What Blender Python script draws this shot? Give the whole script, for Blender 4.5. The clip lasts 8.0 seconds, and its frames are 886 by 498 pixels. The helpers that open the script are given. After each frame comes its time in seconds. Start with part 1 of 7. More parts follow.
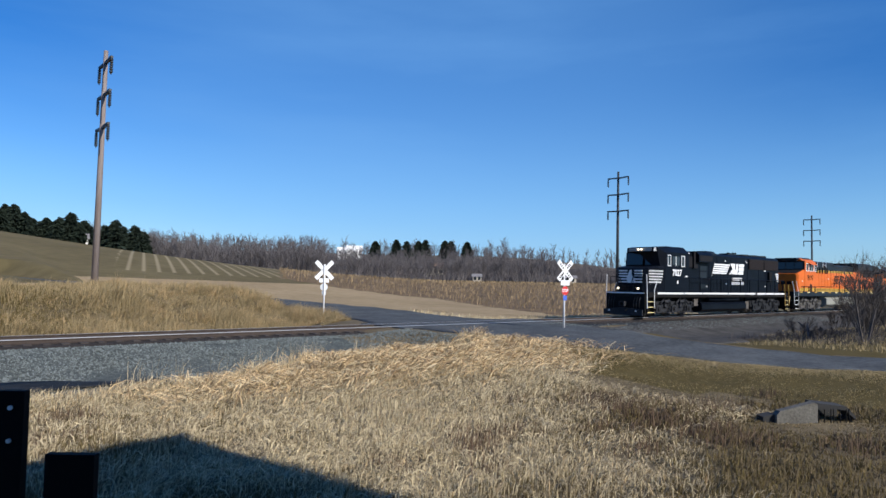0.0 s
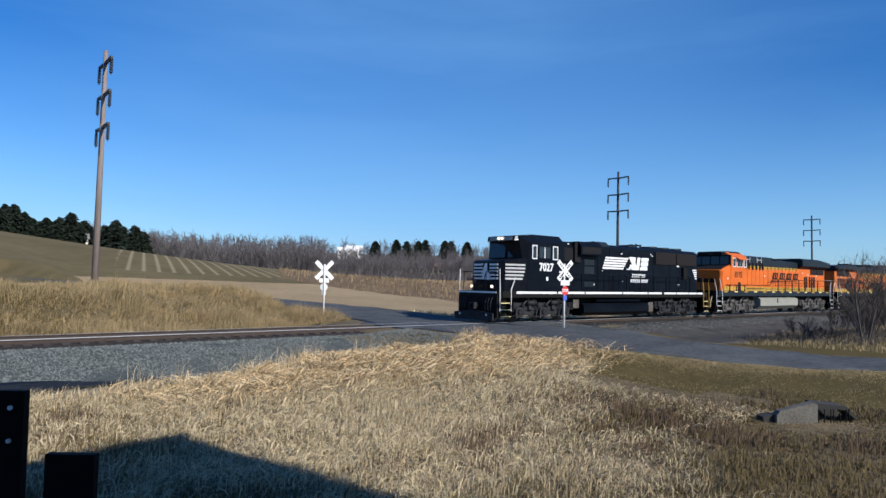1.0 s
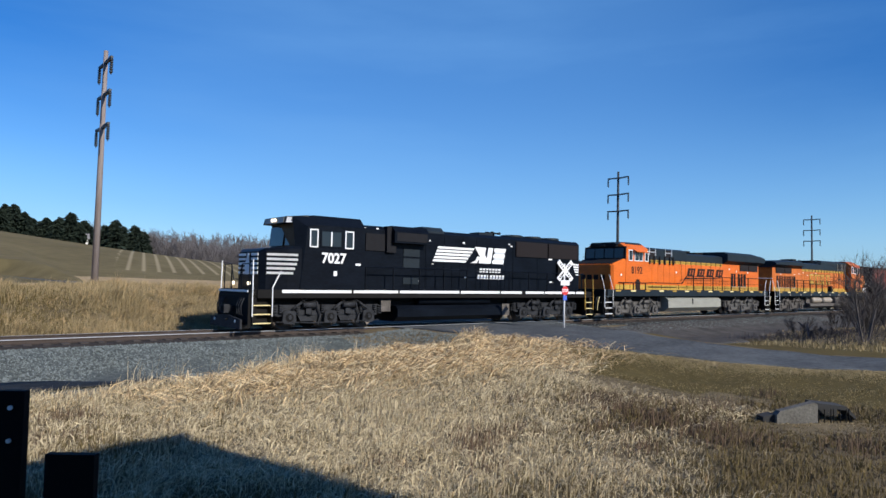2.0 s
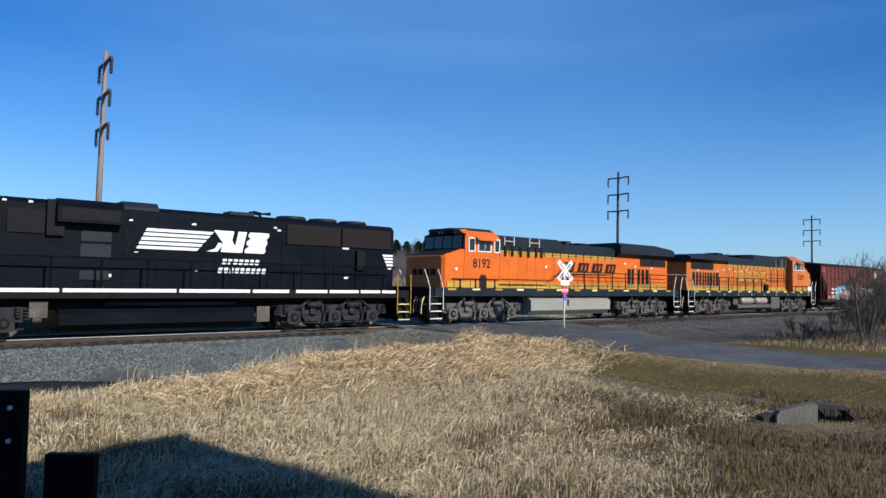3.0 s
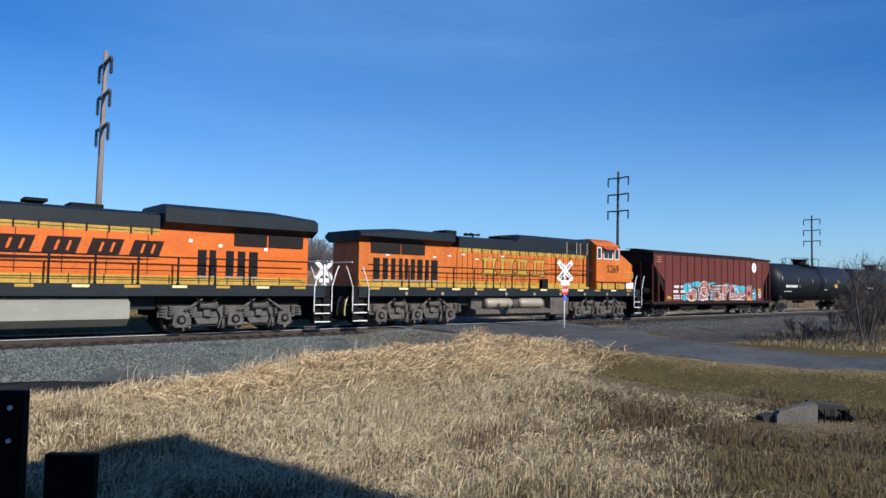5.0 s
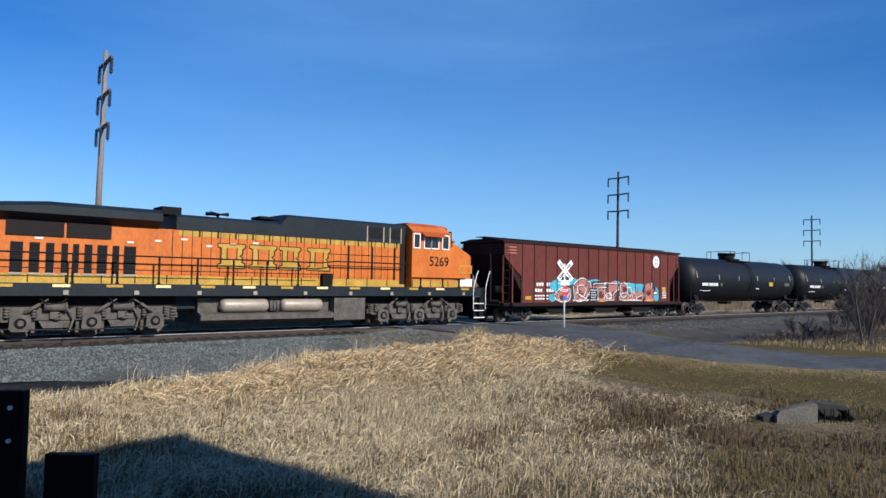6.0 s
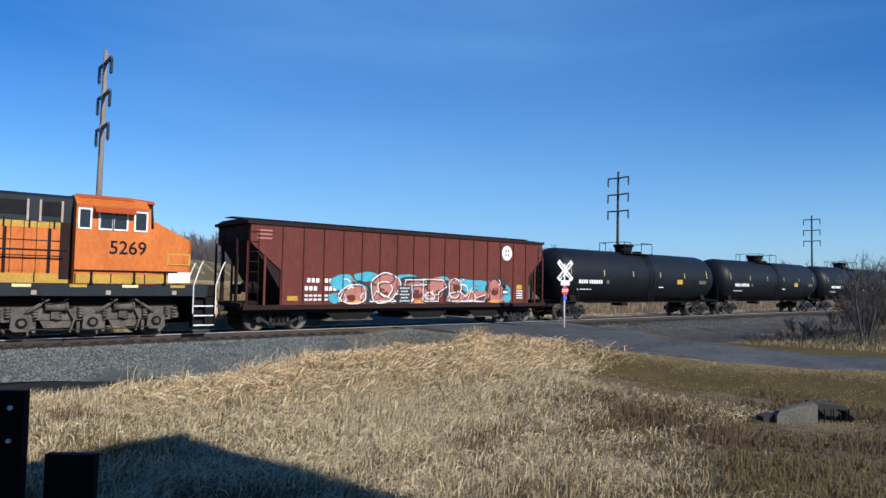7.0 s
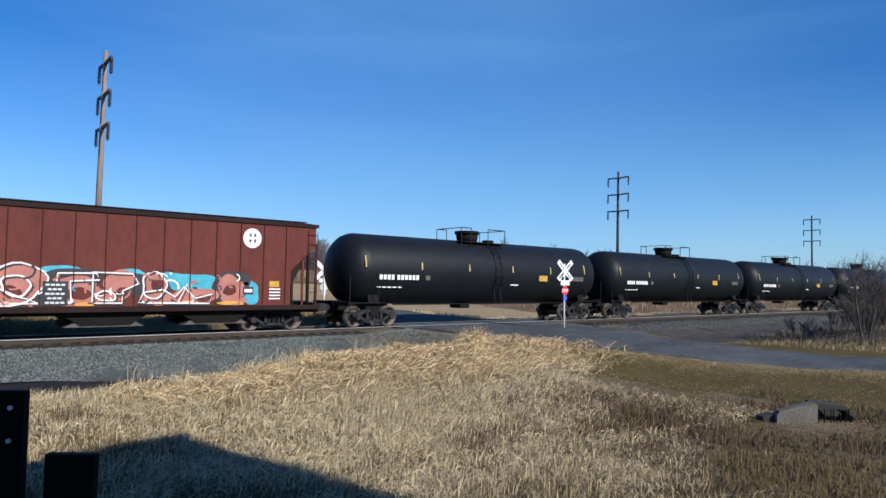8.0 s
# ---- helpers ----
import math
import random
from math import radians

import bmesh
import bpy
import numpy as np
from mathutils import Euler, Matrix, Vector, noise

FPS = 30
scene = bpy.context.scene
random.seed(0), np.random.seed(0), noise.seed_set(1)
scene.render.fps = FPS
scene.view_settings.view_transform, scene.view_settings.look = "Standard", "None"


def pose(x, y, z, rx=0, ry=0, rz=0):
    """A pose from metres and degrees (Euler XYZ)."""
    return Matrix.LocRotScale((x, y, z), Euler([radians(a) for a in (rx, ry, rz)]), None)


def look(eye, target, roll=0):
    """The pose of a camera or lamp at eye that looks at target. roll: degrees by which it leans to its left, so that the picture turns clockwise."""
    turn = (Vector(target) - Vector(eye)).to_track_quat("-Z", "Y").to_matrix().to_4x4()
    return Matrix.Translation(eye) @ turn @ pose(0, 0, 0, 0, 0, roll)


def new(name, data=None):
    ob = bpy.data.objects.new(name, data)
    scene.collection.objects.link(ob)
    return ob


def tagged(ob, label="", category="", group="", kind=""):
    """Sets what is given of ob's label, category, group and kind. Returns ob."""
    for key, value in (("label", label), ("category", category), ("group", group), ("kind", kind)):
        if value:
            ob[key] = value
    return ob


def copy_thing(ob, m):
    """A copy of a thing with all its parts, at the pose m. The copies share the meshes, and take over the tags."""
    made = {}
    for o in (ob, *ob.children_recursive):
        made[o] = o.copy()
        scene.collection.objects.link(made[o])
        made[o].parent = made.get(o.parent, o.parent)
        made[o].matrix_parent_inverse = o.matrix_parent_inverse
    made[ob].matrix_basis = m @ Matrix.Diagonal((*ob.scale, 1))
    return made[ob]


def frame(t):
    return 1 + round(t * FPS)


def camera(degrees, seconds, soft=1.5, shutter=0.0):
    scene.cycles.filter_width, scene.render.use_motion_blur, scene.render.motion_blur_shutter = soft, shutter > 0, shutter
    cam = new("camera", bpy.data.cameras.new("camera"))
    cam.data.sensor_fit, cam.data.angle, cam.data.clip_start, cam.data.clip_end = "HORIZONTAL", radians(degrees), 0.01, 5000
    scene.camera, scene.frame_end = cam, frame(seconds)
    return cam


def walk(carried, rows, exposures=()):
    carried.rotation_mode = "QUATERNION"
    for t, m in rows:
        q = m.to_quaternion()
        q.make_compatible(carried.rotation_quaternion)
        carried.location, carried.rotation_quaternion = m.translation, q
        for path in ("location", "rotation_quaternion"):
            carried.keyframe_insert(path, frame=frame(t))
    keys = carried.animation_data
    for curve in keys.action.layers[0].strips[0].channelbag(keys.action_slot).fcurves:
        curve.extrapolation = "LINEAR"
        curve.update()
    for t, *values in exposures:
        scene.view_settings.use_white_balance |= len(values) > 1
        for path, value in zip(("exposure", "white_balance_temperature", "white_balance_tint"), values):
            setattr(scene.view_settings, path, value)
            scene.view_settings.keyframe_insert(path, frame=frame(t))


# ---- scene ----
# Units: metres. The track runs along x at y = 0, rail tops at z = 0; the train goes towards -x.

# ---- camera ----
EYE = (0.0, -25.25, 2.045)
cam = camera(67.38, 8.0, soft=1.5)
HEADING, PITCH, ROLL = radians(39.998), radians(2.820), 1.051
AIM = (EYE[0] + math.sin(HEADING) * math.cos(PITCH), EYE[1] + math.cos(HEADING) * math.cos(PITCH), EYE[2] + math.sin(PITCH))
walk(cam, [(0.0, look(EYE, AIM, ROLL)), (8.0, look(EYE, AIM, ROLL))], exposures=[(0.0, 0.08), (8.0, 0.08)])

# ---- world and sun ----
SUN_TO = Vector((0.15, -1.0, 0.62)).normalized()
world = bpy.data.worlds.new("sky")
scene.world = world
world.use_nodes = True
wn = world.node_tree.nodes
sky = wn.new("ShaderNodeTexSky")
sky.sky_type = "NISHITA"
sky.sun_disc = False
sky.sun_elevation = math.asin(SUN_TO.z)
sky.sun_rotation = math.atan2(SUN_TO.x, SUN_TO.y)
sky.altitude = 150
sky.air_density, sky.dust_density, sky.ozone_density = 1.0, 0.35, 3.0
tone = wn.new("ShaderNodeHueSaturation")
tone.inputs["Saturation"].default_value = 1.38
world.node_tree.links.new(sky.outputs["Color"], tone.inputs["Color"])
tint = wn.new("ShaderNodeMix")
tint.data_type, tint.blend_type = "RGBA", "MULTIPLY"
tint.inputs[0].default_value = 1.0
tint.inputs[7].default_value = (0.74, 0.89, 1.19, 1)
world.node_tree.links.new(tone.outputs["Color"], tint.inputs[6])
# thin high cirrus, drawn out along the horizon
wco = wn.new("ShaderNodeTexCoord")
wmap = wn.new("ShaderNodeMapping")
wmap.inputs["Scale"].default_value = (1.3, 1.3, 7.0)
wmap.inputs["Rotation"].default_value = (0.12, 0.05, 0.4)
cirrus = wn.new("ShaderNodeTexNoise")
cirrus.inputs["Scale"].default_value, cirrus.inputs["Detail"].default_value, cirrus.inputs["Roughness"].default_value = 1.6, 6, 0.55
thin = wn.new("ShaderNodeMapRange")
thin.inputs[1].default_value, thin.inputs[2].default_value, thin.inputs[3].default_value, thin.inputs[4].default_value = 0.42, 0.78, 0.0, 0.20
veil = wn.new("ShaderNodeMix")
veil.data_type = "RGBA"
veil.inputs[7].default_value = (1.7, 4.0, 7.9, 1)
wl = world.node_tree.links
wl.new(wco.outputs["Generated"], wmap.inputs[0])
wl.new(wmap.outputs[0], cirrus.inputs["Vector"])
wl.new(cirrus.outputs["Fac"], thin.inputs[0])
# extra veil about the view's centre, added to stand in for lens vignetting
centre_dir = wn.new("ShaderNodeVectorMath")
centre_dir.operation = "DOT_PRODUCT"
centre_dir.inputs[1].default_value = Vector((0.60, 0.71, 0.37)).normalized()
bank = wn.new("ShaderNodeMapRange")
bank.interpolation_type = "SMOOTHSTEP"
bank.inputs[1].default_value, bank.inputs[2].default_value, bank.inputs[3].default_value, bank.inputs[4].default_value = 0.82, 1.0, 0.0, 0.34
wl.new(wco.outputs["Generated"], centre_dir.inputs[0])
wl.new(centre_dir.outputs["Value"], bank.inputs[0])
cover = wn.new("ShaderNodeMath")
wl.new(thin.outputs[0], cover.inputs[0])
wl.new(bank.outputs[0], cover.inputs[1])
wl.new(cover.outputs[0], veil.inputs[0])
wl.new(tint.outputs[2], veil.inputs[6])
# pale haze low over the horizon
level = wn.new("ShaderNodeSeparateXYZ")
wl.new(wco.outputs["Generated"], level.inputs[0])
low = wn.new("ShaderNodeMapRange")
low.interpolation_type = "SMOOTHSTEP"
low.inputs[1].default_value, low.inputs[2].default_value, low.inputs[3].default_value, low.inputs[4].default_value = 0.0, 0.30, 0.42, 0.0
wl.new(level.outputs["Z"], low.inputs[0])
haze = wn.new("ShaderNodeMix")
haze.data_type = "RGBA"
haze.inputs[7].default_value = (2.9, 6.0, 9.4, 1)
wl.new(low.outputs[0], haze.inputs[0])
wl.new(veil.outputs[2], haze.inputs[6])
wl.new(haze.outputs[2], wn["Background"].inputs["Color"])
wn["Background"].inputs["Strength"].default_value = 0.105
sun = new("sun", bpy.data.lights.new("sun", "SUN"))
sun.data.energy, sun.data.angle, sun.data.color = 5.0, radians(0.55), (1.0, 0.95, 0.87)
sun.matrix_world = look(SUN_TO * 60, (0, 0, 0))


# ---- materials ----
def material(name, color, rough=0.8, metal=0.0, var=0.25, scale=3.0, bump=0.0, bump_scale=40.0, color2=None, island=0.0, spec=0.5, obj=0.0, stretch=(1, 1, 1)):
    """A principled material with variation at two scales, and fine relief."""
    m = bpy.data.materials.new(name)
    m.use_nodes = True
    nt = m.node_tree
    n, l = nt.nodes, nt.links
    b = n["Principled BSDF"]
    b.inputs["Roughness"].default_value = rough
    b.inputs["Metallic"].default_value = metal
    b.inputs["Specular IOR Level"].default_value = spec
    co = n.new("ShaderNodeTexCoord")
    mp = n.new("ShaderNodeMapping")
    mp.inputs["Scale"].default_value = stretch
    l.new(co.outputs["Object"], mp.inputs["Vector"])
    big = n.new("ShaderNodeTexNoise")
    big.inputs["Scale"].default_value, big.inputs["Detail"].default_value = scale, 4
    fine = n.new("ShaderNodeTexNoise")
    fine.inputs["Scale"].default_value, fine.inputs["Detail"].default_value = scale * 9, 3
    l.new(mp.outputs[0], big.inputs["Vector"])
    l.new(mp.outputs[0], fine.inputs["Vector"])
    add = n.new("ShaderNodeMath")
    add.operation = "MULTIPLY_ADD"
    l.new(fine.outputs["Fac"], add.inputs[0])
    add.inputs[1].default_value = 0.5
    half = n.new("ShaderNodeMath")
    half.operation = "MULTIPLY"
    half.inputs[1].default_value = 0.5
    l.new(big.outputs["Fac"], half.inputs[0])
    l.new(half.outputs[0], add.inputs[2])
    fac = add.outputs[0]
    if island or obj:
        src = n.new("ShaderNodeNewGeometry").outputs["Random Per Island"] if island else n.new("ShaderNodeObjectInfo").outputs["Random"]
        mx = n.new("ShaderNodeMix")
        mx.data_type = "FLOAT"
        mx.inputs[0].default_value = island or obj
        l.new(fac, mx.inputs[2])
        l.new(src, mx.inputs[3])
        fac = mx.outputs[0]
    ramp = n.new("ShaderNodeValToRGB")
    c1 = color2 or tuple(c * (1 - var) for c in color)
    c2 = color if color2 else tuple(min(1, c * (1 + var)) for c in color)
    wide = 0.0 if (island or obj) else 0.32
    ramp.color_ramp.elements[0].position, ramp.color_ramp.elements[0].color = wide, (*c1, 1)
    ramp.color_ramp.elements[1].position, ramp.color_ramp.elements[1].color = 1 - wide, (*c2, 1)
    l.new(fac, ramp.inputs[0])
    l.new(ramp.outputs[0], b.inputs["Base Color"])
    if bump:
        bn = n.new("ShaderNodeTexNoise")
        bn.inputs["Scale"].default_value, bn.inputs["Detail"].default_value = bump_scale, 5
        l.new(mp.outputs[0], bn.inputs["Vector"])
        bp = n.new("ShaderNodeBump")
        bp.inputs["Strength"].default_value, bp.inputs["Distance"].default_value = min(1, bump), 0.02
        l.new(bn.outputs["Fac"], bp.inputs["Height"])
        l.new(bp.outputs[0], b.inputs["Normal"])
    return m


M = {}
M["soil"] = material("dry_grass_soil", (0.21, 0.165, 0.10), 0.95, var=0.3, scale=0.7, bump=0.6, bump_scale=14, color2=(0.075, 0.058, 0.034), spec=0.1)
M["lawn"] = material("short_winter_lawn", (0.115, 0.087, 0.032), 0.95, scale=0.5, bump=0.3, bump_scale=30, color2=(0.062, 0.048, 0.018), spec=0.1)
M["field"] = material("mown_field", (0.38, 0.285, 0.165), 0.95, scale=0.12, bump=0.4, bump_scale=6, color2=(0.26, 0.19, 0.105), spec=0.1)
M["corn_soil"] = material("stubble_soil", (0.215, 0.15, 0.085), 0.95, scale=0.3, bump=0.5, bump_scale=8, color2=(0.09, 0.062, 0.038), spec=0.1)
M["hill"] = material("hill_grass", (0.165, 0.132, 0.066), 0.95, scale=0.06, bump=0.3, bump_scale=3, color2=(0.10, 0.08, 0.038), spec=0.1)
def mown_rows():
    """Pale mown rows running up the hill field."""
    m = M["hill"].copy()
    m.name = "hill_mown_rows"
    n, l = m.node_tree.nodes, m.node_tree.links
    co = n.new("ShaderNodeTexCoord")
    mp = n.new("ShaderNodeMapping")
    mp.inputs["Rotation"].default_value = (0, 0, radians(15.7))
    wv = n.new("ShaderNodeTexWave")
    wv.inputs["Scale"].default_value, wv.inputs["Distortion"].default_value, wv.inputs["Detail"].default_value, wv.inputs["Detail Scale"].default_value = 0.16, 2.5, 2, 0.02
    rg = n.new("ShaderNodeMapRange")
    rg.inputs[1].default_value, rg.inputs[2].default_value, rg.inputs[3].default_value, rg.inputs[4].default_value = 0.72, 0.99, 0.0, 0.38
    mx = n.new("ShaderNodeMix")
    mx.data_type = "RGBA"
    mx.inputs[7].default_value = (0.50, 0.41, 0.26, 1)
    ramp = n["Color Ramp"]
    l.new(co.outputs["Object"], mp.inputs[0])
    l.new(mp.outputs[0], wv.inputs["Vector"])
    l.new(wv.outputs["Fac"], rg.inputs[0])
    l.new(rg.outputs[0], mx.inputs[0])
    l.new(ramp.outputs[0], mx.inputs[6])
    l.new(mx.outputs[2], n["Principled BSDF"].inputs["Base Color"])
    return m


M["hill_rows"] = mown_rows()
M["litter"] = material("wood_floor", (0.13, 0.10, 0.075), 0.95, scale=0.08, bump=0.3, bump_scale=3, spec=0.1)
M["asphalt"] = material("worn_asphalt", (0.115, 0.123, 0.127), 0.9, scale=0.6, bump=0.7, bump_scale=40, color2=(0.042, 0.045, 0.047), spec=0.12)
M["ballast"] = material("ballast_stone", (0.15, 0.168, 0.162), 0.9, var=0.5, scale=5, bump=0.6, bump_scale=30, island=0.7, spec=0.1)
M["ballast_bed"] = material("ballast_bed", (0.13, 0.145, 0.135), 0.95, scale=6, bump=1.0, bump_scale=18, color2=(0.035, 0.04, 0.038), spec=0.1)
M["cinder"] = material("cinder_gravel", (0.10, 0.096, 0.09), 0.95, scale=1.2, bump=0.9, bump_scale=22, color2=(0.03, 0.029, 0.028), spec=0.1)
# Near-black colour that stands for a cast shadow on the gravel.
M["shadow_band"] = material("painted_gravel_shadow", (0.03, 0.033, 0.035), 0.8, scale=2.0, bump=0.8, bump_scale=18, color2=(0.008, 0.009, 0.010), spec=0.15)
M["track_bed"] = material("oily_track_bed", (0.065, 0.055, 0.047), 0.95, scale=3, bump=1.0, bump_scale=18, color2=(0.022, 0.019, 0.017), spec=0.1)
M["tie"] = material("creosoted_wood", (0.055, 0.043, 0.034), 0.9, var=0.35, scale=6, bump=0.6, bump_scale=30, obj=0.5, stretch=(3, 0.5, 3))
M["rail_rust"] = material("rusty_rail", (0.055, 0.040, 0.032), 0.8, 0.2, scale=4)
M["rail_top"] = material("polished_rail", (0.50, 0.50, 0.51), 0.45, 0.7, var=0.08, scale=2)
M["blade"] = material("dry_grass_blade", (0.80, 0.67, 0.43), 0.8, scale=0.5, island=0.6, color2=(0.17, 0.125, 0.065), spec=0.3)
M["blade_gold"] = material("golden_grass_blade", (0.95, 0.71, 0.40), 0.8, scale=0.5, island=0.65, color2=(0.20, 0.115, 0.05), spec=0.3)
M["bank_blade"] = material("bank_grass_blade", (0.47, 0.365, 0.20), 0.85, scale=0.25, island=0.4, color2=(0.17, 0.13, 0.064), spec=0.2)
M["bank_gold"] = material("bank_golden_blade", (0.60, 0.44, 0.235), 0.85, scale=0.25, island=0.4, color2=(0.26, 0.175, 0.08), spec=0.2)
M["verge_blade"] = material("verge_grass_blade", (0.44, 0.345, 0.19), 0.9, scale=0.25, island=0.3, color2=(0.28, 0.22, 0.115), spec=0.1)
M["blade_green"] = material("olive_grass_blade", (0.185, 0.138, 0.05), 0.85, scale=0.3, island=0.3, color2=(0.085, 0.064, 0.024), spec=0.2)
M["dun_blade"] = material("dun_grass_blade", (0.28, 0.215, 0.12), 0.85, scale=0.6, island=0.5, color2=(0.06, 0.044, 0.025), spec=0.2)
M["weed"] = material("dead_weed_stalk", (0.185, 0.118, 0.07), 0.85, scale=1, island=0.5, color2=(0.065, 0.041, 0.025))
M["stalk"] = material("corn_stalk", (0.44, 0.32, 0.18), 0.9, scale=0.4, island=0.6, color2=(0.13, 0.09, 0.05), spec=0.1)
M["bark"] = material("grey_bark", (0.115, 0.098, 0.09), 0.9, scale=0.6, island=0.5, color2=(0.05, 0.042, 0.038))
# Grey twigs, with some aerial haze put into their colour.
M["bark_far"] = material("far_hazed_grey_twigs", (0.165, 0.148, 0.145), 0.95, scale=0.03, island=0.4, color2=(0.075, 0.068, 0.07))
M["needle"] = material("conifer_needles", (0.03, 0.042, 0.03), 0.9, scale=0.5, island=0.4, color2=(0.014, 0.021, 0.015), spec=0.1)
M["pole_wood"] = material("weathered_pole_wood", (0.27, 0.235, 0.225), 0.85, scale=2, bump=0.4, bump_scale=20, color2=(0.17, 0.125, 0.10), stretch=(4, 4, 0.4))
M["pole_dark"] = material("dark_line_steel", (0.035, 0.04, 0.045), 0.6, 0.3, scale=3)
M["white_sign"] = material("white_reflective_sheet", (0.82, 0.82, 0.82), 0.45, var=0.05, scale=3)
M["sign_back"] = material("aluminium_back", (0.62, 0.64, 0.66), 0.45, 0.3, var=0.08, scale=3)
M["red_sign"] = material("red_reflective_sheet", (0.62, 0.03, 0.03), 0.45, var=0.08, scale=3)
M["blue_sign"] = material("blue_reflective_sheet", (0.06, 0.13, 0.55), 0.45, var=0.08, scale=3)
M["black_paint"] = material("black_enamel", (0.005, 0.005, 0.006), 0.7, var=0.2, scale=4, spec=0.1)
M["post_galv"] = material("white_sign_post", (0.72, 0.72, 0.72), 0.5, var=0.08, scale=3)
M["concrete"] = material("weathered_concrete", (0.20, 0.19, 0.165), 0.9, scale=2.2, bump=0.5, bump_scale=25, color2=(0.085, 0.079, 0.068), spec=0.2)
# Concrete darkened to hold the shade in and beside the culvert.
M["dark_hole"] = material("shaded_dark_concrete", (0.03, 0.03, 0.03), 0.95, scale=3)
M["wall_white"] = material("white_siding", (0.80, 0.79, 0.76), 0.7, var=0.06, scale=0.5)
M["roof_grey"] = material("grey_shingle", (0.20, 0.19, 0.19), 0.9, var=0.2, scale=0.8)
M["roof_brown"] = material("brown_shingle", (0.22, 0.14, 0.10), 0.9, var=0.2, scale=0.8)
M["window_dark"] = material("window_glass", (0.02, 0.025, 0.03), 0.08, var=0.1, scale=1)
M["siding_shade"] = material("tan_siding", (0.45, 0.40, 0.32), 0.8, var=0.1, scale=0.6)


# ---- mesh helpers ----
def box(bm, x0, x1, y0, y1, z0, z1):
    v = [bm.verts.new(p) for p in ((x0, y0, z0), (x1, y0, z0), (x1, y1, z0), (x0, y1, z0), (x0, y0, z1), (x1, y0, z1), (x1, y1, z1), (x0, y1, z1))]
    for f in ((0, 3, 2, 1), (4, 5, 6, 7), (0, 1, 5, 4), (1, 2, 6, 5), (2, 3, 7, 6), (3, 0, 4, 7)):
        bm.faces.new([v[i] for i in f])
    return v


def tube(bm, p0, p1, r0, r1=None, n=10, caps=True):
    """A straight round bar from p0 to p1."""
    p0, p1 = Vector(p0), Vector(p1)
    r1 = r0 if r1 is None else r1
    d = (p1 - p0).normalized()
    a = d.orthogonal().normalized()
    b = d.cross(a)
    ra, rb = [], []
    for i in range(n):
        t = 2 * math.pi * i / n
        o = a * math.cos(t) + b * math.sin(t)
        ra.append(bm.verts.new(p0 + o * r0))
        rb.append(bm.verts.new(p1 + o * r1))
    for i in range(n):
        j = (i + 1) % n
        f = bm.faces.new((ra[i], ra[j], rb[j], rb[i]))
        f.smooth = n > 6
    if caps:
        bm.faces.new(ra[::-1])
        bm.faces.new(rb)


def bar(bm, points, r, n=6):
    for p, q in zip(points, points[1:]):
        tube(bm, p, q, r, n=n)


def prism(bm, outline, axis, a, b):
    """Extrudes a closed outline of (u, v) between a and b along 'x' (u, v = y, z), 'y' (x, z) or 'z' (x, y)."""
    def at(u, v, w):
        return {"x": (w, u, v), "y": (u, w, v), "z": (u, v, w)}[axis]
    lo = [bm.verts.new(at(u, v, a)) for u, v in outline]
    hi = [bm.verts.new(at(u, v, b)) for u, v in outline]
    k = len(outline)
    for i in range(k):
        j = (i + 1) % k
        bm.faces.new((lo[i], lo[j], hi[j], hi[i]))
    bm.faces.new(lo[::-1])
    bm.faces.new(hi)


def loft(bm, rings, close=True, smooth=True):
    """Joins rings of equally many points."""
    vs = [[bm.verts.new(p) for p in ring] for ring in rings]
    for a, b in zip(vs, vs[1:]):
        for i in range(len(a) if close else len(a) - 1):
            j = (i + 1) % len(a)
            f = bm.faces.new((a[i], a[j], b[j], b[i]))
            f.smooth = smooth
    if close:
        bm.faces.new(vs[0][::-1])
        bm.faces.new(vs[-1])


def bevel(bm, w, seg=1):
    es = [e for e in bm.edges if len(e.link_faces) == 2 and e.calc_face_angle(0) > 0.5]
    bmesh.ops.bevel(bm, geom=es, offset=w, segments=seg, affect="EDGES", clamp_overlap=True)


def mesh_of(name, bm, mat):
    bmesh.ops.recalc_face_normals(bm, faces=bm.faces)
    me = bpy.data.meshes.new(name)
    bm.to_mesh(me)
    bm.free()
    me.materials.append(mat)
    return me


def part(name, bm, mat, parent, label=""):
    ob = new(name, mesh_of(name, bm, mat))
    ob.parent = parent
    if label:
        ob["label"] = label
    return ob


def thing(name, label, category, group="", m=None):
    """An Empty at a thing's base."""
    ob = new(name)
    ob.empty_display_size = 0.2
    if m is not None:
        ob.matrix_basis = m
    return tagged(ob, label, category, group)


def words(name, text, size, m, mat, parent, stretch=1.0, shear=0.0, bold=0.0, label=""):
    """Lettering as a thin mesh; m places its centre."""
    cu = bpy.data.curves.new(name, "FONT")
    cu.body, cu.size, cu.align_x, cu.align_y, cu.extrude, cu.shear, cu.offset = text, size, "CENTER", "CENTER", 0.003, shear, bold
    cu.resolution_u = 3
    tmp = bpy.data.objects.new(name, cu)
    scene.collection.objects.link(tmp)
    bpy.context.view_layer.update()
    me = bpy.data.meshes.new_from_object(tmp.evaluated_get(bpy.context.evaluated_depsgraph_get()))
    bpy.data.objects.remove(tmp)
    bpy.data.curves.remove(cu)
    me.materials.clear()
    me.materials.append(mat)
    me.transform(m @ Matrix.Diagonal((stretch, 1, 1, 1)))
    ob = new(name, me)
    ob.parent = parent
    if label:
        ob["label"] = label
    return ob


def smooth01(a, b, v):
    t = min(1.0, max(0.0, (v - a) / (b - a)))
    return t * t * (3 - 2 * t)


